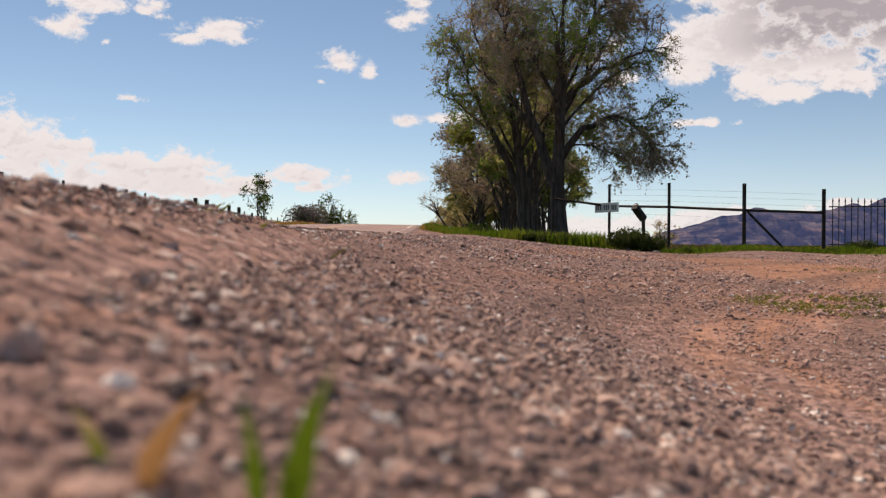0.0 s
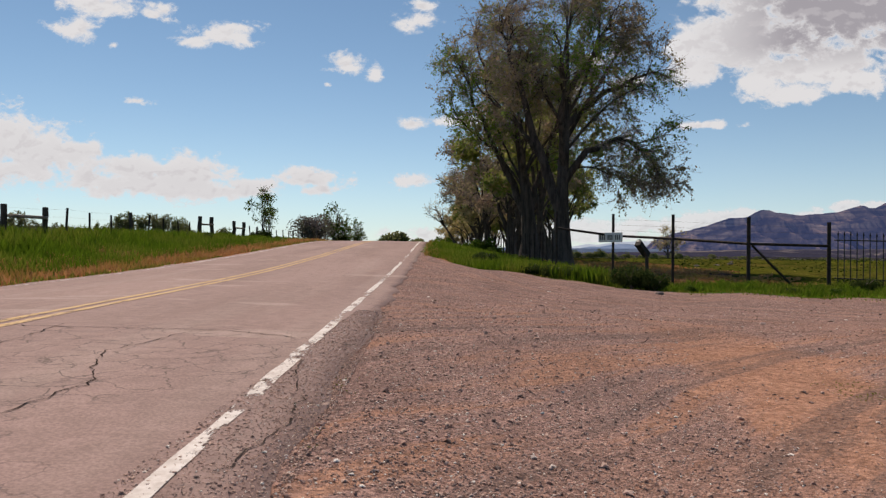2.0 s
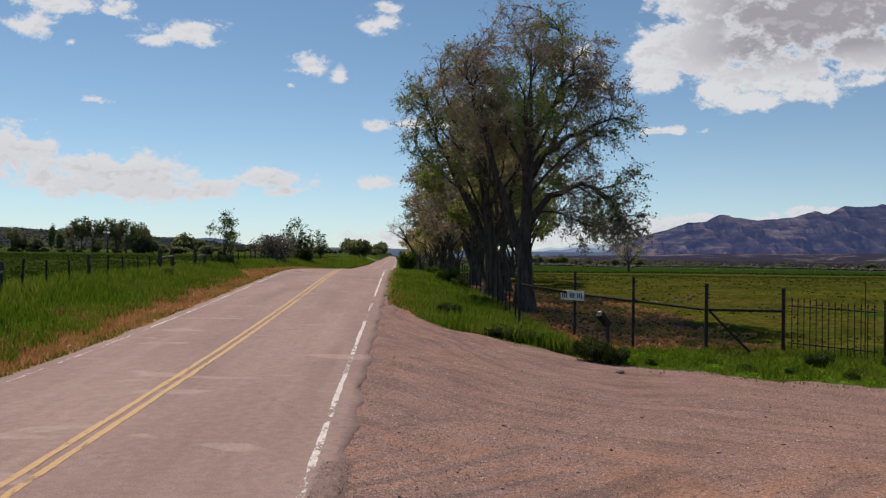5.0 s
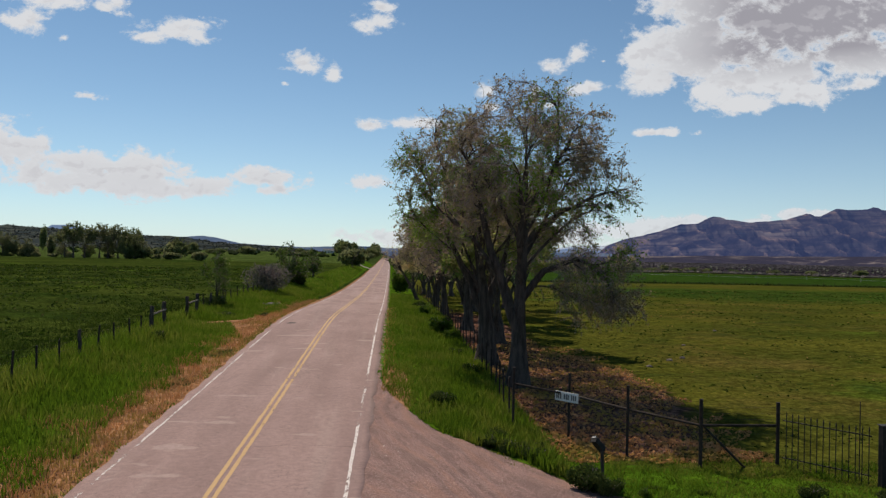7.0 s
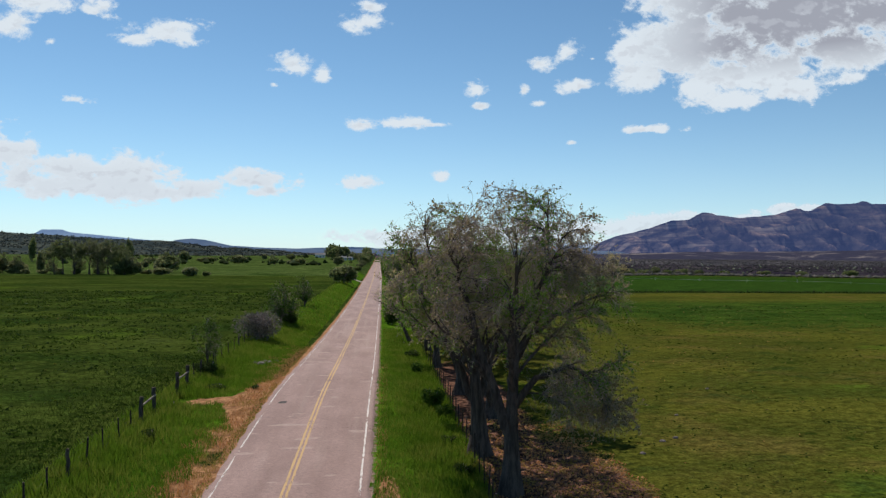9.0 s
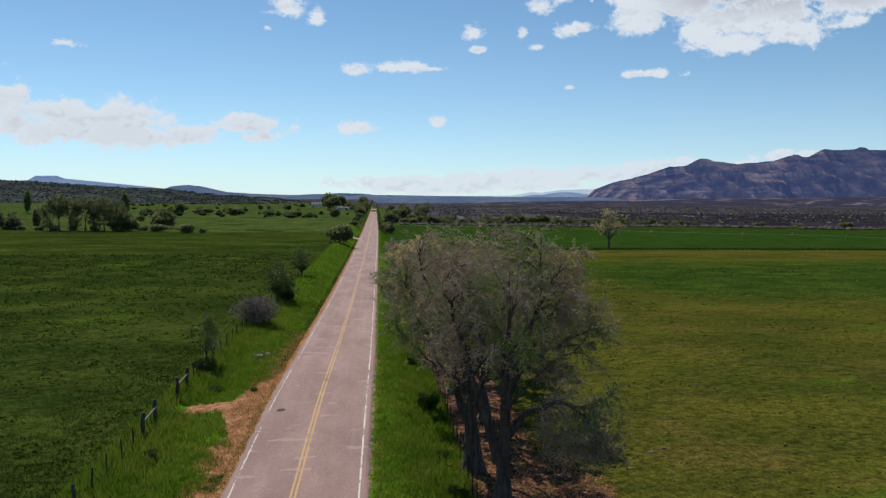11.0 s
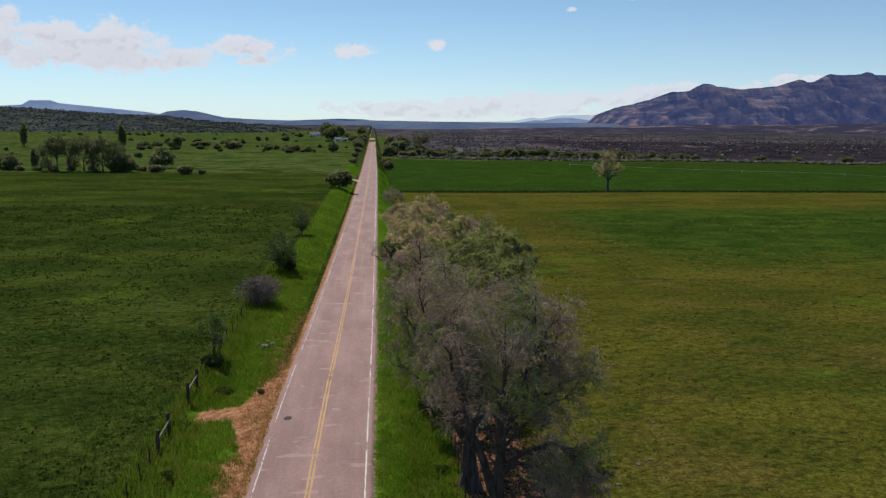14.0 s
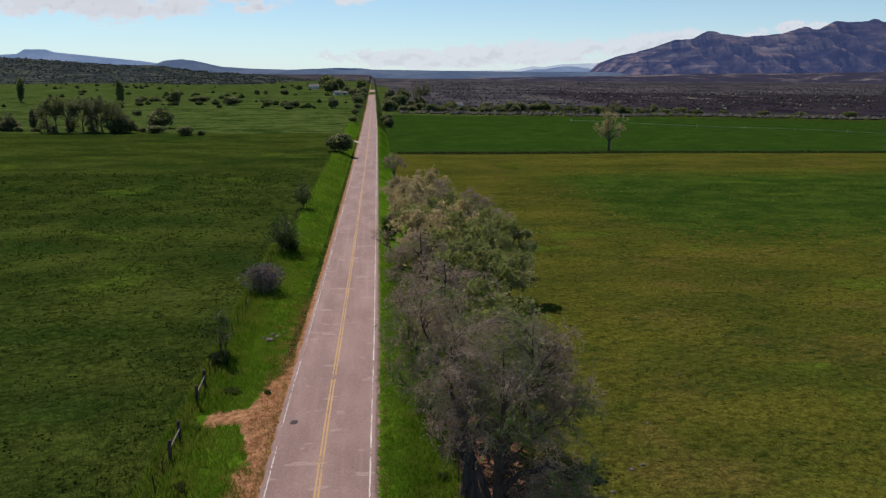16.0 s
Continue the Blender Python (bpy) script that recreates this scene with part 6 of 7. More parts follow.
for x, y, s, tall in [(9, 420, 3.0, 1.2), (8.5, 454, 3.6, 1.1), (13, 600, 5.5, 1.2), (16, 640, 6, 1.3), (24, 674, 6.5, 1.2), (32, 660, 4.5, 1.0), (30, 760, 7, 1.4), (18, 800, 6, 1.5), (44, 700, 4, 1.2), (40, 644, 4, 0.9), (50, 640, 3.5, 0.9), (63, 619, 4.8, 1.0), (57, 625, 3.2, 0.8), (76, 615, 3.2, 0.8),
                      (88, 611, 5, 0.9), (96, 604, 4, 0.9), (103, 595, 5.5, 0.95), (112, 597, 5, 0.9), (121, 598, 5, 0.85), (130, 596, 6, 0.85), (139, 597, 5, 0.8), (152, 597, 5, 0.7), (164, 600, 5, 0.7), (178, 610, 6, 0.6), (196, 625, 6, 0.7), (222, 583, 4, 0.6), (236, 590, 6, 0.5), (258, 565, 4, 0.6), (279, 546, 5, 0.5), (300, 530, 5, 0.5), (322, 512, 6, 0.6), (350, 500, 5, 0.5)]:
    shrub(far_bush, x, y, "dark bush in a belt beyond the green field", FAR, s, (x * 41) % 360, tall)
for x, y, s, tall in [(-8.6, 545, 3.8, 1.2), (-9.5, 575, 4.6, 1.1), (-7.6, 620, 4.2, 1.2), (-8, 680, 5, 1.3), (-16, 720, 5, 1.0), (-40, 800, 8, 1.2), (-48, 930, 10, 1.2), (-38, 935, 8, 1.2), (-56, 985, 8, 1.2), (-10, 900, 7, 1.3), (-24, 790, 5, 1.0), (-8.2, 500, 2.6, 1.0), (-9.0, 380, 2.2, 0.8), (-9, 440, 2.2, 0.9)]:
    shrub(far_bush, x, y, "dark tree clump beside the far road", FAR, s, (x * 47 + y) % 360, tall)

belt = np.random.default_rng(44)
for k in range(110):
    x = 10 + 235 * (k + belt.uniform(0, 1)) / 110
    y = 600 - 0.15 * x + belt.uniform(-14, 45)
    shrub((far_bush, grey_bush, far_bush)[k % 3], x, y, ("olive bush in a belt beyond the green field", "purple-grey brush in a belt beyond the green field")[k % 3 == 1], FAR, belt.uniform(2.2, 5.0) * (1 - 0.001 * x), belt.uniform(0, 360), belt.uniform(0.6, 1.15))
for k in range(16):
    x, y = -152 + k * 4.6 + belt.uniform(-2, 2), 322 - k * 0.6 + belt.uniform(-4, 6)
    shrub(far_bush, x, y, "olive bush below the field's far trees", FAR, belt.uniform(1.3, 2.4), belt.uniform(0, 360), belt.uniform(0.6, 0.9))


for k, (x, y, s) in enumerate([(16, 640, 1.0), (24, 674, 1.2), (30, 760, 1.5), (18, 800, 1.3), (63, 619, 0.8), (103, 595, 0.8), (112, 597, 0.8), (130, 596, 0.9), (152, 597, 0.7), (196, 625, 0.8), (-9, 560, 0.7), (-8, 680, 0.9), (-40, 800, 1.2), (-48, 930, 1.5), (-38, 935, 1.3), (-56, 985, 1.4), (-60, 970, 1.3), (-12, 900, 1.2), (-24, 790, 0.9), (40, 690, 1.2), (52, 900, 1.5), (62, 910, 1.6)]):
    plant(far_tree_me, x, y, "dark leafy tree beside the far road", FAR, 97 * k, s, "tree", "far_tree")


x, y = scrub_spots(14000, 25, 1500, 660, 2600, 131)
x, y = keep(x, y, (x > 0.05 * y) & (0.6 * ripple(x * 0.4, y, 130, 132) + 0.5 * ripple(x, y, 45, 133) > -0.25))
scrub("sagebrush", "grey-green sagebrush over the far flats", x, y, land(x, y), 1.15, M_SAGE, 134)
x, y = scrub_spots(1500, 150, 900, 640, 1300, 135)
x, y = keep(x, y, 0.6 * ripple(x * 0.4, y, 90, 136) + 0.5 * ripple(x, y, 30, 137) > 0.5)
scrub("pale_brush", "pale dry brush in streaks over the far flats", x, y, land(x, y), 1.3, M_SEED, 138)
x, y = scrub_spots(900, 20, 560, 0, 30, 139)
y = y + 566 - 0.21 * x
scrub("field_edge_brush", "purple-grey brush along the green field's far edge", x, y, land(x, y), 1.5, M_GREY, 140)
x, y = scrub_spots(420, -420, -12, 480, 1150, 141)
x, y = keep(x, y, ripple(x * 0.3, y, 60, 142) > 0.25)
scrub("hedge_brush", "dark hedges and scrub between the far fields", x, y, land(x, y), 2.6, M_SHRUB, 143)
hill_spots = np.empty(len(forest_hill.data.vertices) * 3, np.float32)
forest_hill.data.vertices.foreach_get("co", hill_spots)
hill_spots = hill_spots.reshape(-1, 3)
hill_spots = hill_spots[(hill_spots[:, 0] > -1300) & (hill_spots[:, 1] < 1810)]
pick = np.random.default_rng(144).integers(0, len(hill_spots), 9000)
p = hill_spots[pick] + np.random.default_rng(145).uniform(-9, 9, (9000, 3)) * np.array([1, 1, 0])
open_land = ripple(p[:, 0] * 0.4, p[:, 1], 170, 146) > 0.75
p = p[~open_land]
scrub("junipers", "dark junipers over the hillside beyond the fields", p[:, 0], p[:, 1], p[:, 2].astype(float), 1.7, M_JUNIPER, 147)


def far_house(x, y, w, d, h, turn, label):
    ob = thing("house", x, y, at(x, y) - 0.2, label, "house", "far farm buildings", turn)
    bm = bmesh.new()
    slab(bm, -w / 2, w / 2, -d / 2, d / 2, 0, h)
    part("wall", bm, M_HOUSE, ob)
    bm = bmesh.new()
    v = [bm.verts.new(p) for p in [(-w / 2 - 0.4, -d / 2 - 0.4, h), (w / 2 + 0.4, -d / 2 - 0.4, h), (w / 2 + 0.4, d / 2 + 0.4, h), (-w / 2 - 0.4, d / 2 + 0.4, h), (-w / 2 - 0.4, 0, h + d * 0.32), (w / 2 + 0.4, 0, h + d * 0.32)]]
    for f in ((0, 1, 5, 4), (2, 3, 4, 5), (0, 4, 3), (1, 2, 5), (0, 3, 2, 1)):
        bm.faces.new([v[i] for i in f])
    part("roof", bm, M_ROOF, ob)
    for k in (-0.3, 0.3):
        bm = bmesh.new()
        slab(bm, k * w - 0.5, k * w + 0.5, -d / 2 - 0.03, -d / 2 + 0.02, h * 0.35, h * 0.75)
        part("window", bm, M_GLASS, ob)
    bm = bmesh.new()
    slab(bm, -0.5, 0.5, -d / 2 - 0.04, -d / 2 + 0.02, 0, 2.1)
    part("door", bm, M_WOOD, ob)


far_house(-31.5, 748, 6.5, 5, 2.6, 20, "small white farmhouse with a grey roof")
far_house(-24.5, 752, 4, 3.5, 2.4, -10, "white farm shed with a grey roof")
far_house(-66.6, 942, 12, 7, 3.5, 5, "long white barn among far trees")
far_house(71.5, 668, 10, 6, 2.6, 12, "low grey-roofed shed behind the bushes")
far_house(-520, 1330, 10, 7, 4, 12, "white house high on the wooded hillside")

# posts of the far fence along the ditch
ditch_fence = thing("ditch_fence", 14, 281, at(14, 281), "thin far field fence along a dark ditch", "fence")
inv_d = ditch_fence.matrix_basis.inverted()
far_post = capped("post", (0, 0, 0), (0, 0, 1.4), 0.06, M_WOOD, 6)
for k in range(58):
    x = 14 + k * 4.2
    stand(far_post, x, 281.2 - 0.02 * x, -0.1, ditch_fence, inv_d)
for h in (0.6, 1.1):
    t = Tubes()
    xs = np.arange(14, 254, 8.4)
    t.add([(x, 281.2 - 0.02 * x, at(x, 281.2 - 0.02 * x) + h) for x in xs], np.full(len(xs), 0.012), 3)
    mesh_part("wire", t.mesh("wire", M_RUST), ditch_fence, "", inv_d)

# wheel line sprinkler in the irrigated field
sprinkler = thing("sprinkler_line", 150, 447, at(150, 447), "long pale irrigation pipe on wheels in the field", "sprinkler")
inv_s = sprinkler.matrix_basis.inverted()
t = Tubes()
pts = [(x, 470 - (x - 120) * 0.75, at(x, 470 - (x - 120) * 0.75) + 0.9) for x in np.arange(120, 262, 10)]
t.add(pts, np.full(len(pts), 0.05), 6)
mesh_part("pipe", t.mesh("pipe", M_STEEL), sprinkler, "", inv_s)
ring_bm = bmesh.new()
bmesh.ops.create_cone(ring_bm, cap_ends=False, segments=16, radius1=0.85, radius2=0.85, depth=0.12)
wheel_me = bpy.data.meshes.new("wheel")
ring_bm.to_mesh(wheel_me)
ring_bm.free()
wheel_me.materials.append(M_STEEL)
for x, y, z in pts[::2]:
    mesh_part("wheel", wheel_me, sprinkler, "", inv_s @ pose(x, y, z, 90, 0, 53))

# pale stones lying in the verge and field
def stone_mesh(seed, r0):
    r = np.random.default_rng(seed)
    bm = bmesh.new()
    bmesh.ops.create_icosphere(bm, subdivisions=2, radius=r0)
    k = r.normal(size=3) * 2
    for v in bm.verts:
        v.co *= 1 + 0.22 * math.sin(v.co.x / r0 * 2.1 + k[0]) * math.cos(v.co.y / r0 * 1.7 + k[1]) + r.normal(0, 0.04)
        v.co.z *= 0.6
    me = bpy.data.meshes.new("stone")
    bm.to_mesh(me)
    bm.free()
    me.materials.append(M_STONE)
    return me


stones_me = [stone_mesh(s, 0.3) for s in (1, 2, 3)]
for k, (x, y, s) in enumerate([(-9.6, 69.6, 1.3), (-9.0, 70.4, 1.0), (-9.5, 71.2, 0.9), (-10.2, 70.2, 0.7), (-8.6, 71.6, 0.7), (16.7, 45.7, 0.6), (17.6, 46.1, 0.5), (14.6, 43.0, 0.5), (5.75, 19.9, 0.35), (20, 52, 0.4), (26, 61, 0.45)]):
    ob = new("stone", stones_me[k % 3])
    ob.matrix_basis = pose(x, y, at(x, y) + 0.03 * s, 0, 0, 67 * k) @ Matrix.Diagonal((s, s, s, 1))
    tagged(ob, "pale grey stone lying half sunk in the grass", "stone", "field stones")


# ---- grass, weeds and gravel ----
def blades(name, label, x, y, height, width, mat, seed, lean=0.35):
    """One upright bent blade or wisp at each place."""
    r = np.random.default_rng(seed)
    n = len(x)
    a, b = r.uniform(0, 6.283, n), r.uniform(0, 6.283, n)
    h = height * r.uniform(0.55, 1.25, n)
    w = width * r.uniform(0.6, 1.3, n)
    base = np.stack([x, y, land(x, y) - 0.02], 1)
    side = np.stack([np.cos(a), np.sin(a), np.zeros(n)], 1) * w[:, None] * 0.5
    bend = np.stack([np.cos(b), np.sin(b), np.zeros(n)], 1) * (h * lean * r.uniform(0.2, 1.3, n))[:, None]
    up = np.stack([np.zeros(n), np.zeros(n), h], 1)
    v = np.stack([base - side, base + side, base + up * 0.55 + bend * 0.35 + side * 0.8, base + up + bend], 1).reshape(-1, 3)
    i = np.arange(n) * 4
    f = np.concatenate([np.stack([i, i + 1, i + 2], 1), np.stack([i, i + 2, i + 3], 1)])
    ob = new(name, quick_mesh(name, v, f, mat))
    return tagged(ob, label, "grass", kind="stuff")


def spread(n, x0, x1, y0, y1, seed, near=0.0):
    """Random places in a plan rectangle, thicker towards low y by the power near."""
    r = np.random.default_rng(seed)
    return r.uniform(x0, x1, n), y0 + (y1 - y0) * r.uniform(0, 1, n) ** (1 + near)


# far verge: tall green grass up to the wire fence, rusty dry grass beside the asphalt
x, y = spread(95000, -14.2, -6.9, 6, 110, 1, 0.7)
off = white_x(y) + EDGE_L - x
patch = np.where(off < 6, np.abs(y - 53) / (0.9 + 7.5 * ease(3.2, 0, off)), 9) + 0.15 * ripple(x, y, 1.2, 60)
x, y = keep(x, y, (off > 1.3 + 0.7 * ripple(x, y, 3, 61)) & (patch > 1.15))
near_fence = ease(-10.0, -12.5, x)
blades("verge_grass", "tall green grass on the far verge", x, y, 0.30 + 0.28 * near_fence, 0.035, M_GRASS, 2)
x, y = spread(32000, -10.2, -6.8, 4, 85, 3, 0.6)
off = white_x(y) + EDGE_L - x
x, y = keep(x, y, (off > 0.12) & (off < 2.1 + 0.9 * ripple(x, y, 4, 62)))
blades("dry_grass", "rust-coloured dry grass beside the asphalt", x, y, 0.20, 0.03, M_STRAW, 4, 0.5)
x, y = spread(13000, -8.0, -6.8, 4, 120, 31, 0.5)
off = white_x(y) + EDGE_L - x
x, y = keep(x, y, (off > 0.0) & (off < 0.5) & (ripple(x, y, 5, 66) > -0.2))
blades("edge_weeds", "yellow-green weeds along the asphalt's edge", x, y, 0.12, 0.05, M_WEED, 32, 0.6)
# near verge, from the gravel's rim along the tree row
x, y = spread(70000, 0.1, 5.4, 20, 110, 5, 0.8)
off = x - white_x(y) - EDGE_R
x, y = keep(x, y, (off > 0.35 + 0.25 * ripple(x, y, 2, 63)) & (y > rim_at(x) + 0.2 + 0.4 * ripple(x, y, 1.5, 64)))
blades("verge_grass", "tall green grass between the road and the tree row", x, y, 0.20 + 0.25 * ease(1.0, 3.5, x), 0.035, M_GRASS, 6)
x, y = spread(52000, 3.0, 17, 15.5, 27, 7)
x, y = keep(x, y, (y > rim_at(x) + 0.35 + 0.45 * ripple(x, y, 1.5, 64) + 0.3 * ripple(x, y, 0.5, 68)) & (y < rim_at(x) + 8.0 + 0.9 * ripple(x, y, 3, 65)) & (y < 24.6))
blades("verge_grass", "lush grass in front of the pipe fence", x, y, 0.13 + 0.08 * ripple(x, y, 1.3, 69), 0.018, M_GRASS, 8, 0.6)
x, y = spread(9000, 3.0, 17, 15.5, 25, 35)
x, y = keep(x, y, np.abs(y - rim_at(x) - 0.2 - 0.4 * ripple(x, y, 1.5, 64)) < 0.7)
blades("edge_weeds", "yellow-green weeds on the gravel's rim", x, y, 0.08, 0.03, M_WEED, 36, 0.9)
x, y = spread(3000, 0.1, 1.9, 32, 70, 9, 0.5)
off = x - white_x(y) - EDGE_R
x, y = keep(x, y, (off > 0.15) & (off < 0.75))
blades("dry_grass", "rust-coloured dry grass beside the asphalt", x, y, 0.18, 0.03, M_STRAW, 10, 0.5)
# fields
x, y = spread(45000, -24, -13.2, 10, 75, 11, 0.5)
x, y = keep(x, y, np.random.default_rng(17).uniform(0, 1, len(x)) < ease(-24, -14, x))
blades("field_grass", "dark green meadow grass", x, y, 0.20, 0.03, M_FIELD, 12, 0.7)
x, y = spread(9000, -14.2, -6.9, 105, 260, 33, 0.4)
off = white_x(y) + EDGE_L - x
x, y = keep(x, y, (off > 1.0) & (x > -13.5 + 0.008 * (y - 60)))
blades("verge_grass", "tall green grass on the far verge", x, y, 0.35, 0.12, M_GRASS, 34)
# coarse tufts and pale seed heads that stand out over the open fields
def tuft_field(x0, x1, n, seed, mat, label, height, width, gate):
    x, y = spread(n, x0, x1, 22, 190, seed, 0.5)
    x, y = keep(x, y, 0.6 * ripple(x, y, 14, seed) + 0.6 * ripple(x, y, 5, seed + 1) > gate)
    blades("field_tufts", label, x, y, height * (1 + y / 160), width * (1 + y / 120), mat, seed, 1.4)


tuft_field(-150, -14.5, 70000, 51, M_FIELD, "coarse dark green tufts in the meadow", 0.12, 0.16, -0.1)
tuft_field(-150, -14.5, 12000, 53, M_PASTURE, "pale green seed heads in the meadow", 0.10, 0.10, 0.25)
tuft_field(9, 150, 46000, 55, M_FIELD, "coarse dark green tufts in the pasture", 0.07, 0.15, 0.15)
tuft_field(9, 150, 20000, 57, M_PASTURE, "yellowish tufts in the pasture", 0.06, 0.12, 0.0)
tuft_field(9, 120, 2600, 59, M_STRAW, "dry stalks lying in the pasture", 0.06, 0.08, 0.1)
x, y = spread(60000, -150, -15, 40, 230, 63, 0.3)
x, y = keep(x, y, ripple(x * 0.3, y, 8, 64) + 0.5 * ripple(x, y, 4, 65) > 1.45)
blades("seed_heads", "streaks of whitish seed heads in the meadow", x, y, 0.06, 0.05 * (1 + y / 120), M_SEED, 66, 0.8)
# weeds on the dark bank of the ditch between the fields
x, y = spread(5200, 9, 330, -1.3, 1.3, 61)
y = y + 281.4 - 0.02 * x
blades("ditch_weeds", "dark weeds on the ditch between the fields", x, y, 0.8, 0.35, M_SHRUB, 62, 0.6)
# fallen leaves and sticks below the trees
x, y = spread(14000, 4.8, 13.2, 24.5, 62, 15, 0.4)
x, y = keep(x, y, np.hypot((x - 8.5) / 4.4, (y - 38) / 17) < 1 + 0.25 * ripple(x, y, 4, 67))
spots = np.stack([x, y, land(x, y) + 0.015], 1)
leaf_litter = new("leaf_litter", leaf_mesh("leaf_litter", spots, 0.11, M_STRAW, 16))
tagged(leaf_litter, "reddish fallen leaves below the trees", "leaves", kind="stuff")


def weed_patch(cx, cy, rx, ry, n, h, seed, mat=M_WEED, w=0.012):
    r = np.random.default_rng(seed)
    a, d = r.uniform(0, 6.283, n), np.sqrt(r.uniform(0, 1, n))
    clump = r.normal(0, 0.05, (n, 2))
    x, y = cx + np.cos(a) * d * rx + clump[:, 0], cy + np.sin(a) * d * ry + clump[:, 1]
    keep_it = ripple(x, y, 0.35, seed) > -0.15
    return blades("weed_patch", "low yellow-green weeds in the gravel", x[keep_it], y[keep_it], h, w, mat, seed, 1.2)


weed_patch(1.75, 4.35, 0.32, 0.42, 3600, 0.030, 71, M_WEED, 0.010)
weed_patch(2.20, 4.05, 0.30, 0.75, 2600, 0.028, 72, M_WEED, 0.010)
weed_patch(1.70, 3.15, 0.20, 0.22, 900, 0.028, 73, M_WEED, 0.009)
weed_patch(2.9, 5.3, 0.22, 0.3, 700, 0.028, 74, M_WEED, 0.010)
weed_patch(3.6, 7.4, 0.25, 0.4, 500, 0.03, 70, M_WEED, 0.011)
weed_patch(-0.42, 3.2, 0.16, 0.25, 70, 0.035, 75)
weed_patch(-0.12, 2.45, 0.07, 0.07, 40, 0.03, 76, M_WEED, 0.008)
weed_patch(-0.30, 2.5, 0.07, 0.07, 40, 0.03, 77, M_WEED, 0.008)
weed_patch(-0.35, 4.9, 0.06, 0.5, 120, 0.03, 78)
weed_patch(-0.33, 6.2, 0.05, 0.4, 70, 0.03, 79)
# single broad blades in front of the take-off place
def broad_blade(x, y, h, tip, wide, mat):
    """A folded tapering blade that bends over at the tip."""
    z, rows = at(x, y) - 0.004, np.linspace(0, 1, 6)
    w = wide * np.interp(rows, [0, 0.4, 1], [0.5, 1.0, 0.06])
    mid = np.stack([x + tip * rows ** 2, np.full(6, y) - 0.004 * rows ** 2, z + h * rows], 1)
    v = np.stack([mid - np.stack([w / 2, w * 0.2, w * 0], 1), mid, mid + np.stack([w / 2, w * -0.2, w * 0], 1)], 1).reshape(-1, 3)
    ob = new("grass_blade", quick_mesh("grass_blade", v, sheet_faces(3, 6), mat, True))
    return tagged(ob, "single broad green blade in the gravel" if mat is M_GRASS else "single yellowing blade in the gravel", "grass", "blades in the gravel")


broad_blade(0.122, 1.478, 0.040, 0.009, 0.0066, M_GRASS)
broad_blade(0.114, 1.480, 0.030, -0.003, 0.0045, M_GRASS)
broad_blade(0.120, 1.475, 0.034, 0.007, 0.0030, M_GRASS)
broad_blade(0.090, 1.478, 0.026, 0.014, 0.0070, M_STRAW)
broad_blade(0.080, 1.480, 0.018, -0.006, 0.0040, M_WEED)

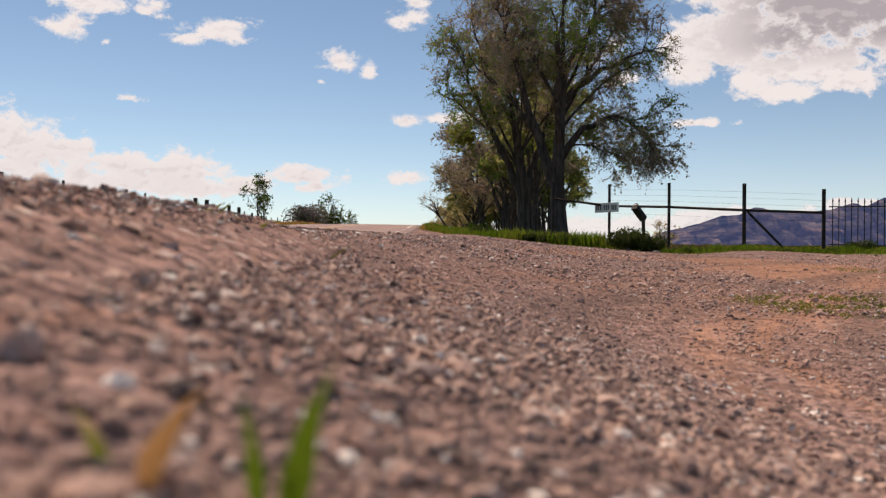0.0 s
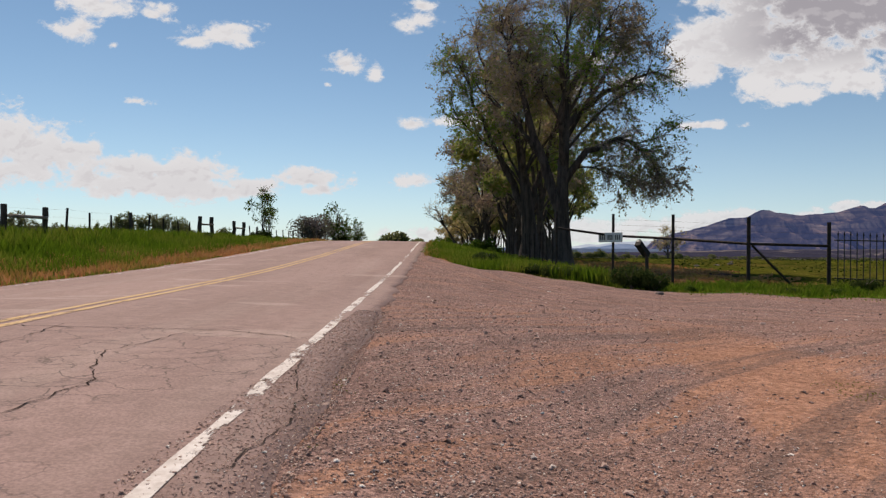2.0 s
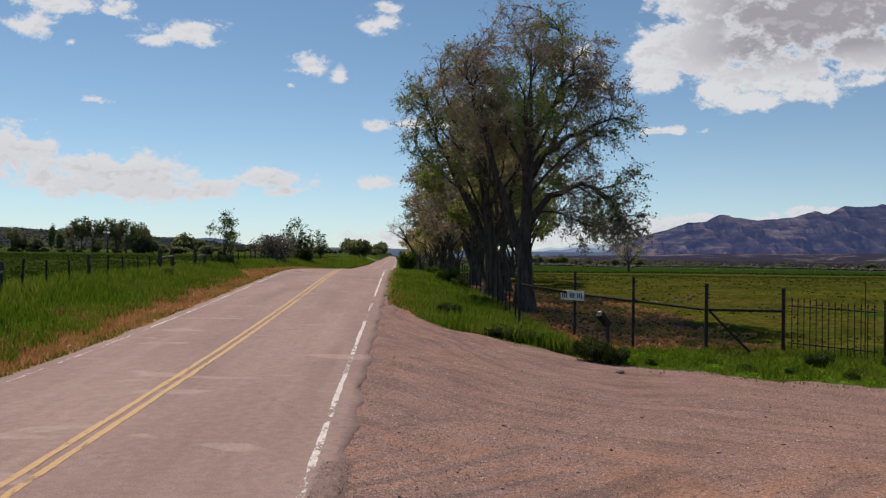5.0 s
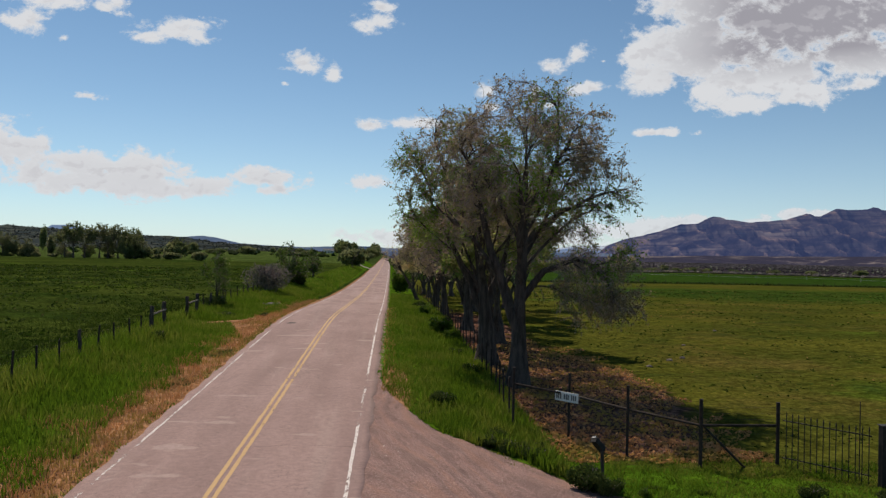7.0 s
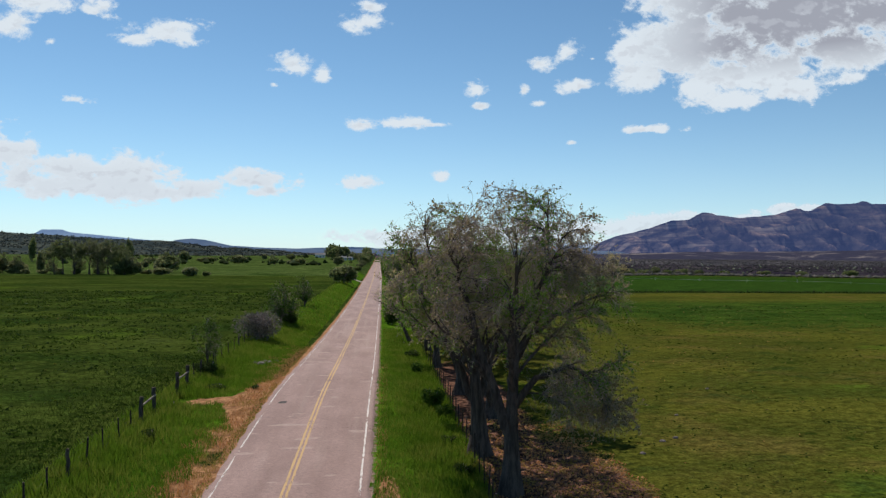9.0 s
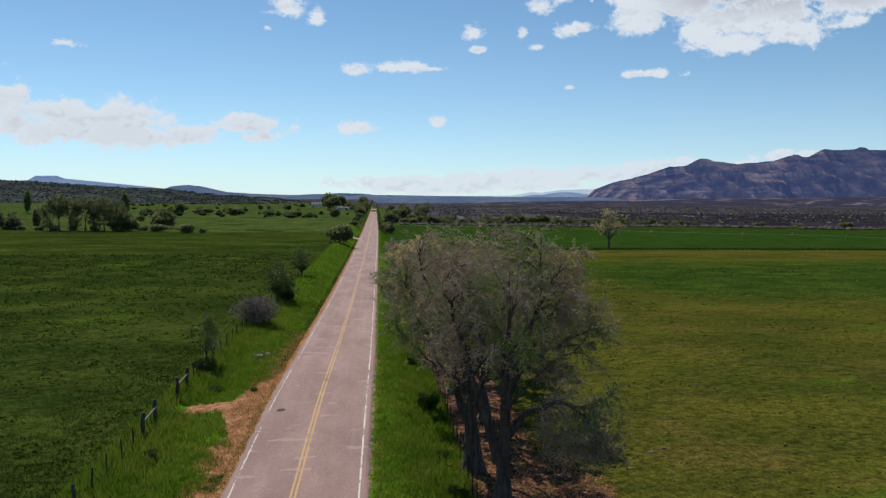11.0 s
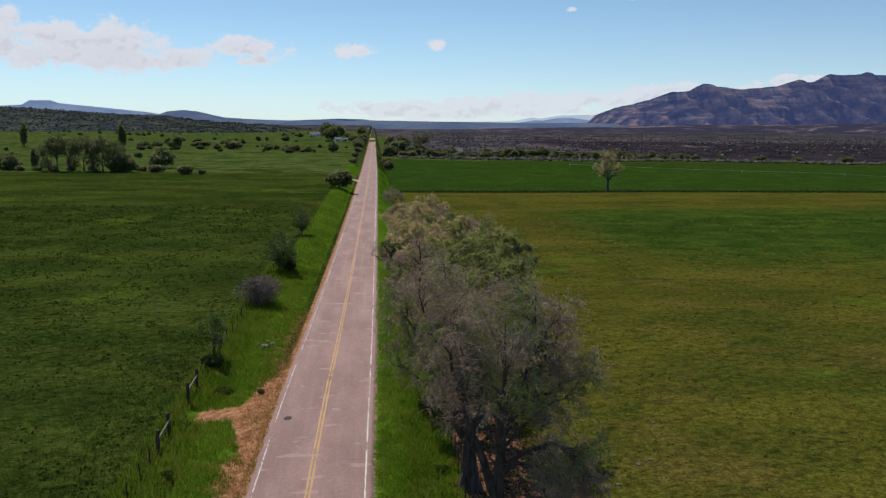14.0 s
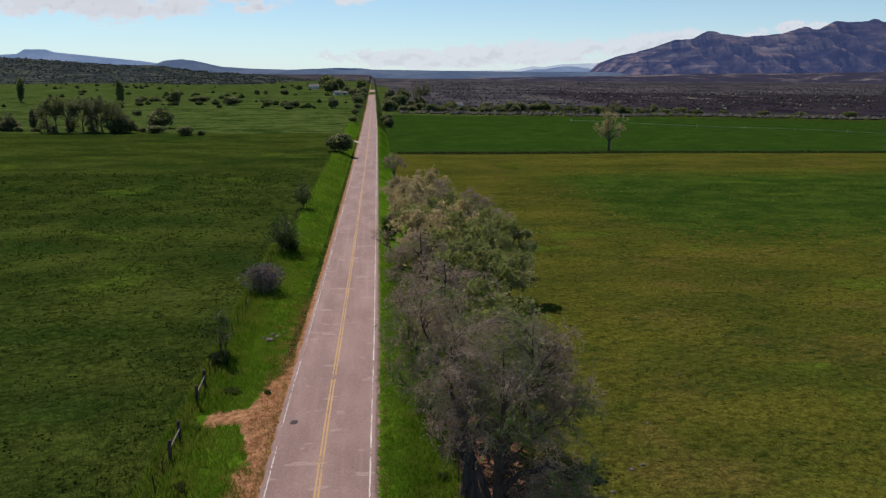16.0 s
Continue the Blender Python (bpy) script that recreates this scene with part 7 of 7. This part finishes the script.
# loose stones on the gravel, thick near the take-off place
def pebbles(name, n, lo, hi, size, fine, seed, strip=False):
    r = np.random.default_rng(seed)
    bm = bmesh.new()
    if fine:
        bmesh.ops.create_icosphere(bm, subdivisions=2, radius=1)
    else:
        ring = [bm.verts.new((math.cos(k * 2.0944), math.sin(k * 2.0944), 0.1)) for k in range(3)]
        top = [bm.verts.new((0.6 * math.cos(k * 2.0944 + 1), 0.6 * math.sin(k * 2.0944 + 1), 0.8)) for k in range(3)]
        bmesh.ops.convex_hull(bm, input=ring + top)
        bm.verts.index_update()
    shape = np.array([v.co[:] for v in bm.verts])
    faces = np.array([[v.index for v in f.verts] for f in bm.faces])
    bm.free()
    d = np.exp(r.uniform(math.log(lo), math.log(hi), n))
    a = r.uniform(-0.95, 0.85, n) * np.interp(d, [0, 2, 9], [1.0, 0.9, 0.75])
    x, y = 0.2 + np.sin(a) * d, 1.3 + np.cos(a) * d
    if strip:
        y = r.uniform(lo, hi, n)
        x = white_x(y) + EDGE_R + 0.05 - 0.72 * r.uniform(0, 1, n) ** 1.7 * np.interp(y, [lo, hi], [1.0, 0.5])
    ok = strip | (x > white_x(y) + EDGE_R - 0.05 - 0.3 * r.uniform(0, 1, n) ** 3) & (y < rim_at(x))
    lane = ease(1.05, 0.35, np.abs(x - 3.1 - 0.12 * (y - 7)) + 0.15 * ripple(x, y, 1.5, 85)) * ease(3.6, 5.0, y) * ease(13, 9, y)
    ok = ok & (r.uniform(0, 1, n) > 0.85 * lane)
    x, y, d = x[ok], y[ok], d[ok]
    n = len(x)
    s = size * np.exp(r.normal(0, 0.45, n)) * np.interp(d, [0.2, 1, 3, 9], [0.8, 1.0, 1.25, 1.7])
    stretch = r.uniform(0.65, 1.25, (n, 1, 3)) * np.array([1, 1, 0.7])
    knobs = 1 + 0.20 * r.normal(size=(n, len(shape), 1)).clip(-1.3, 1.3)
    turn = r.uniform(0, 6.283, n)
    c, q = np.cos(turn)[:, None], np.sin(turn)[:, None]
    p = shape[None] * stretch * knobs * s[:, None, None]
    px, py = p[..., 0] * c - p[..., 1] * q, p[..., 0] * q + p[..., 1] * c
    z = land(x, y) + s * 0.08
    if strip:
        z = np.where(x < white_x(y) + EDGE_R, road_z(y) + 0.035 * (1 - ((x - white_x(y) - LINE_Y) / 3.7) ** 2) - 0.008, z)
    v = np.stack([px + x[:, None], py + y[:, None], p[..., 2] + z[:, None]], -1).reshape(-1, 3)
    f = (faces[None] + (np.arange(n) * len(shape))[:, None, None]).reshape(-1, 3)
    ob = new(name, quick_mesh(name, v, f, M_PEBBLE, False))
    return tagged(ob, "loose pinkish and grey gravel stones with white chips", "gravel", kind="stuff")


pebbles("gravel_stones", 5000, 0.14, 1.1, 0.0023, True, 81)
pebbles("gravel_stones", 60000, 0.4, 12.0, 0.0031, False, 82)
pebbles("gravel_stones", 60000, 3.0, 24.0, 0.0046, False, 83)
pebbles("gravel_stones", 30000, 1.4, 11.0, 0.0026, False, 84, True)
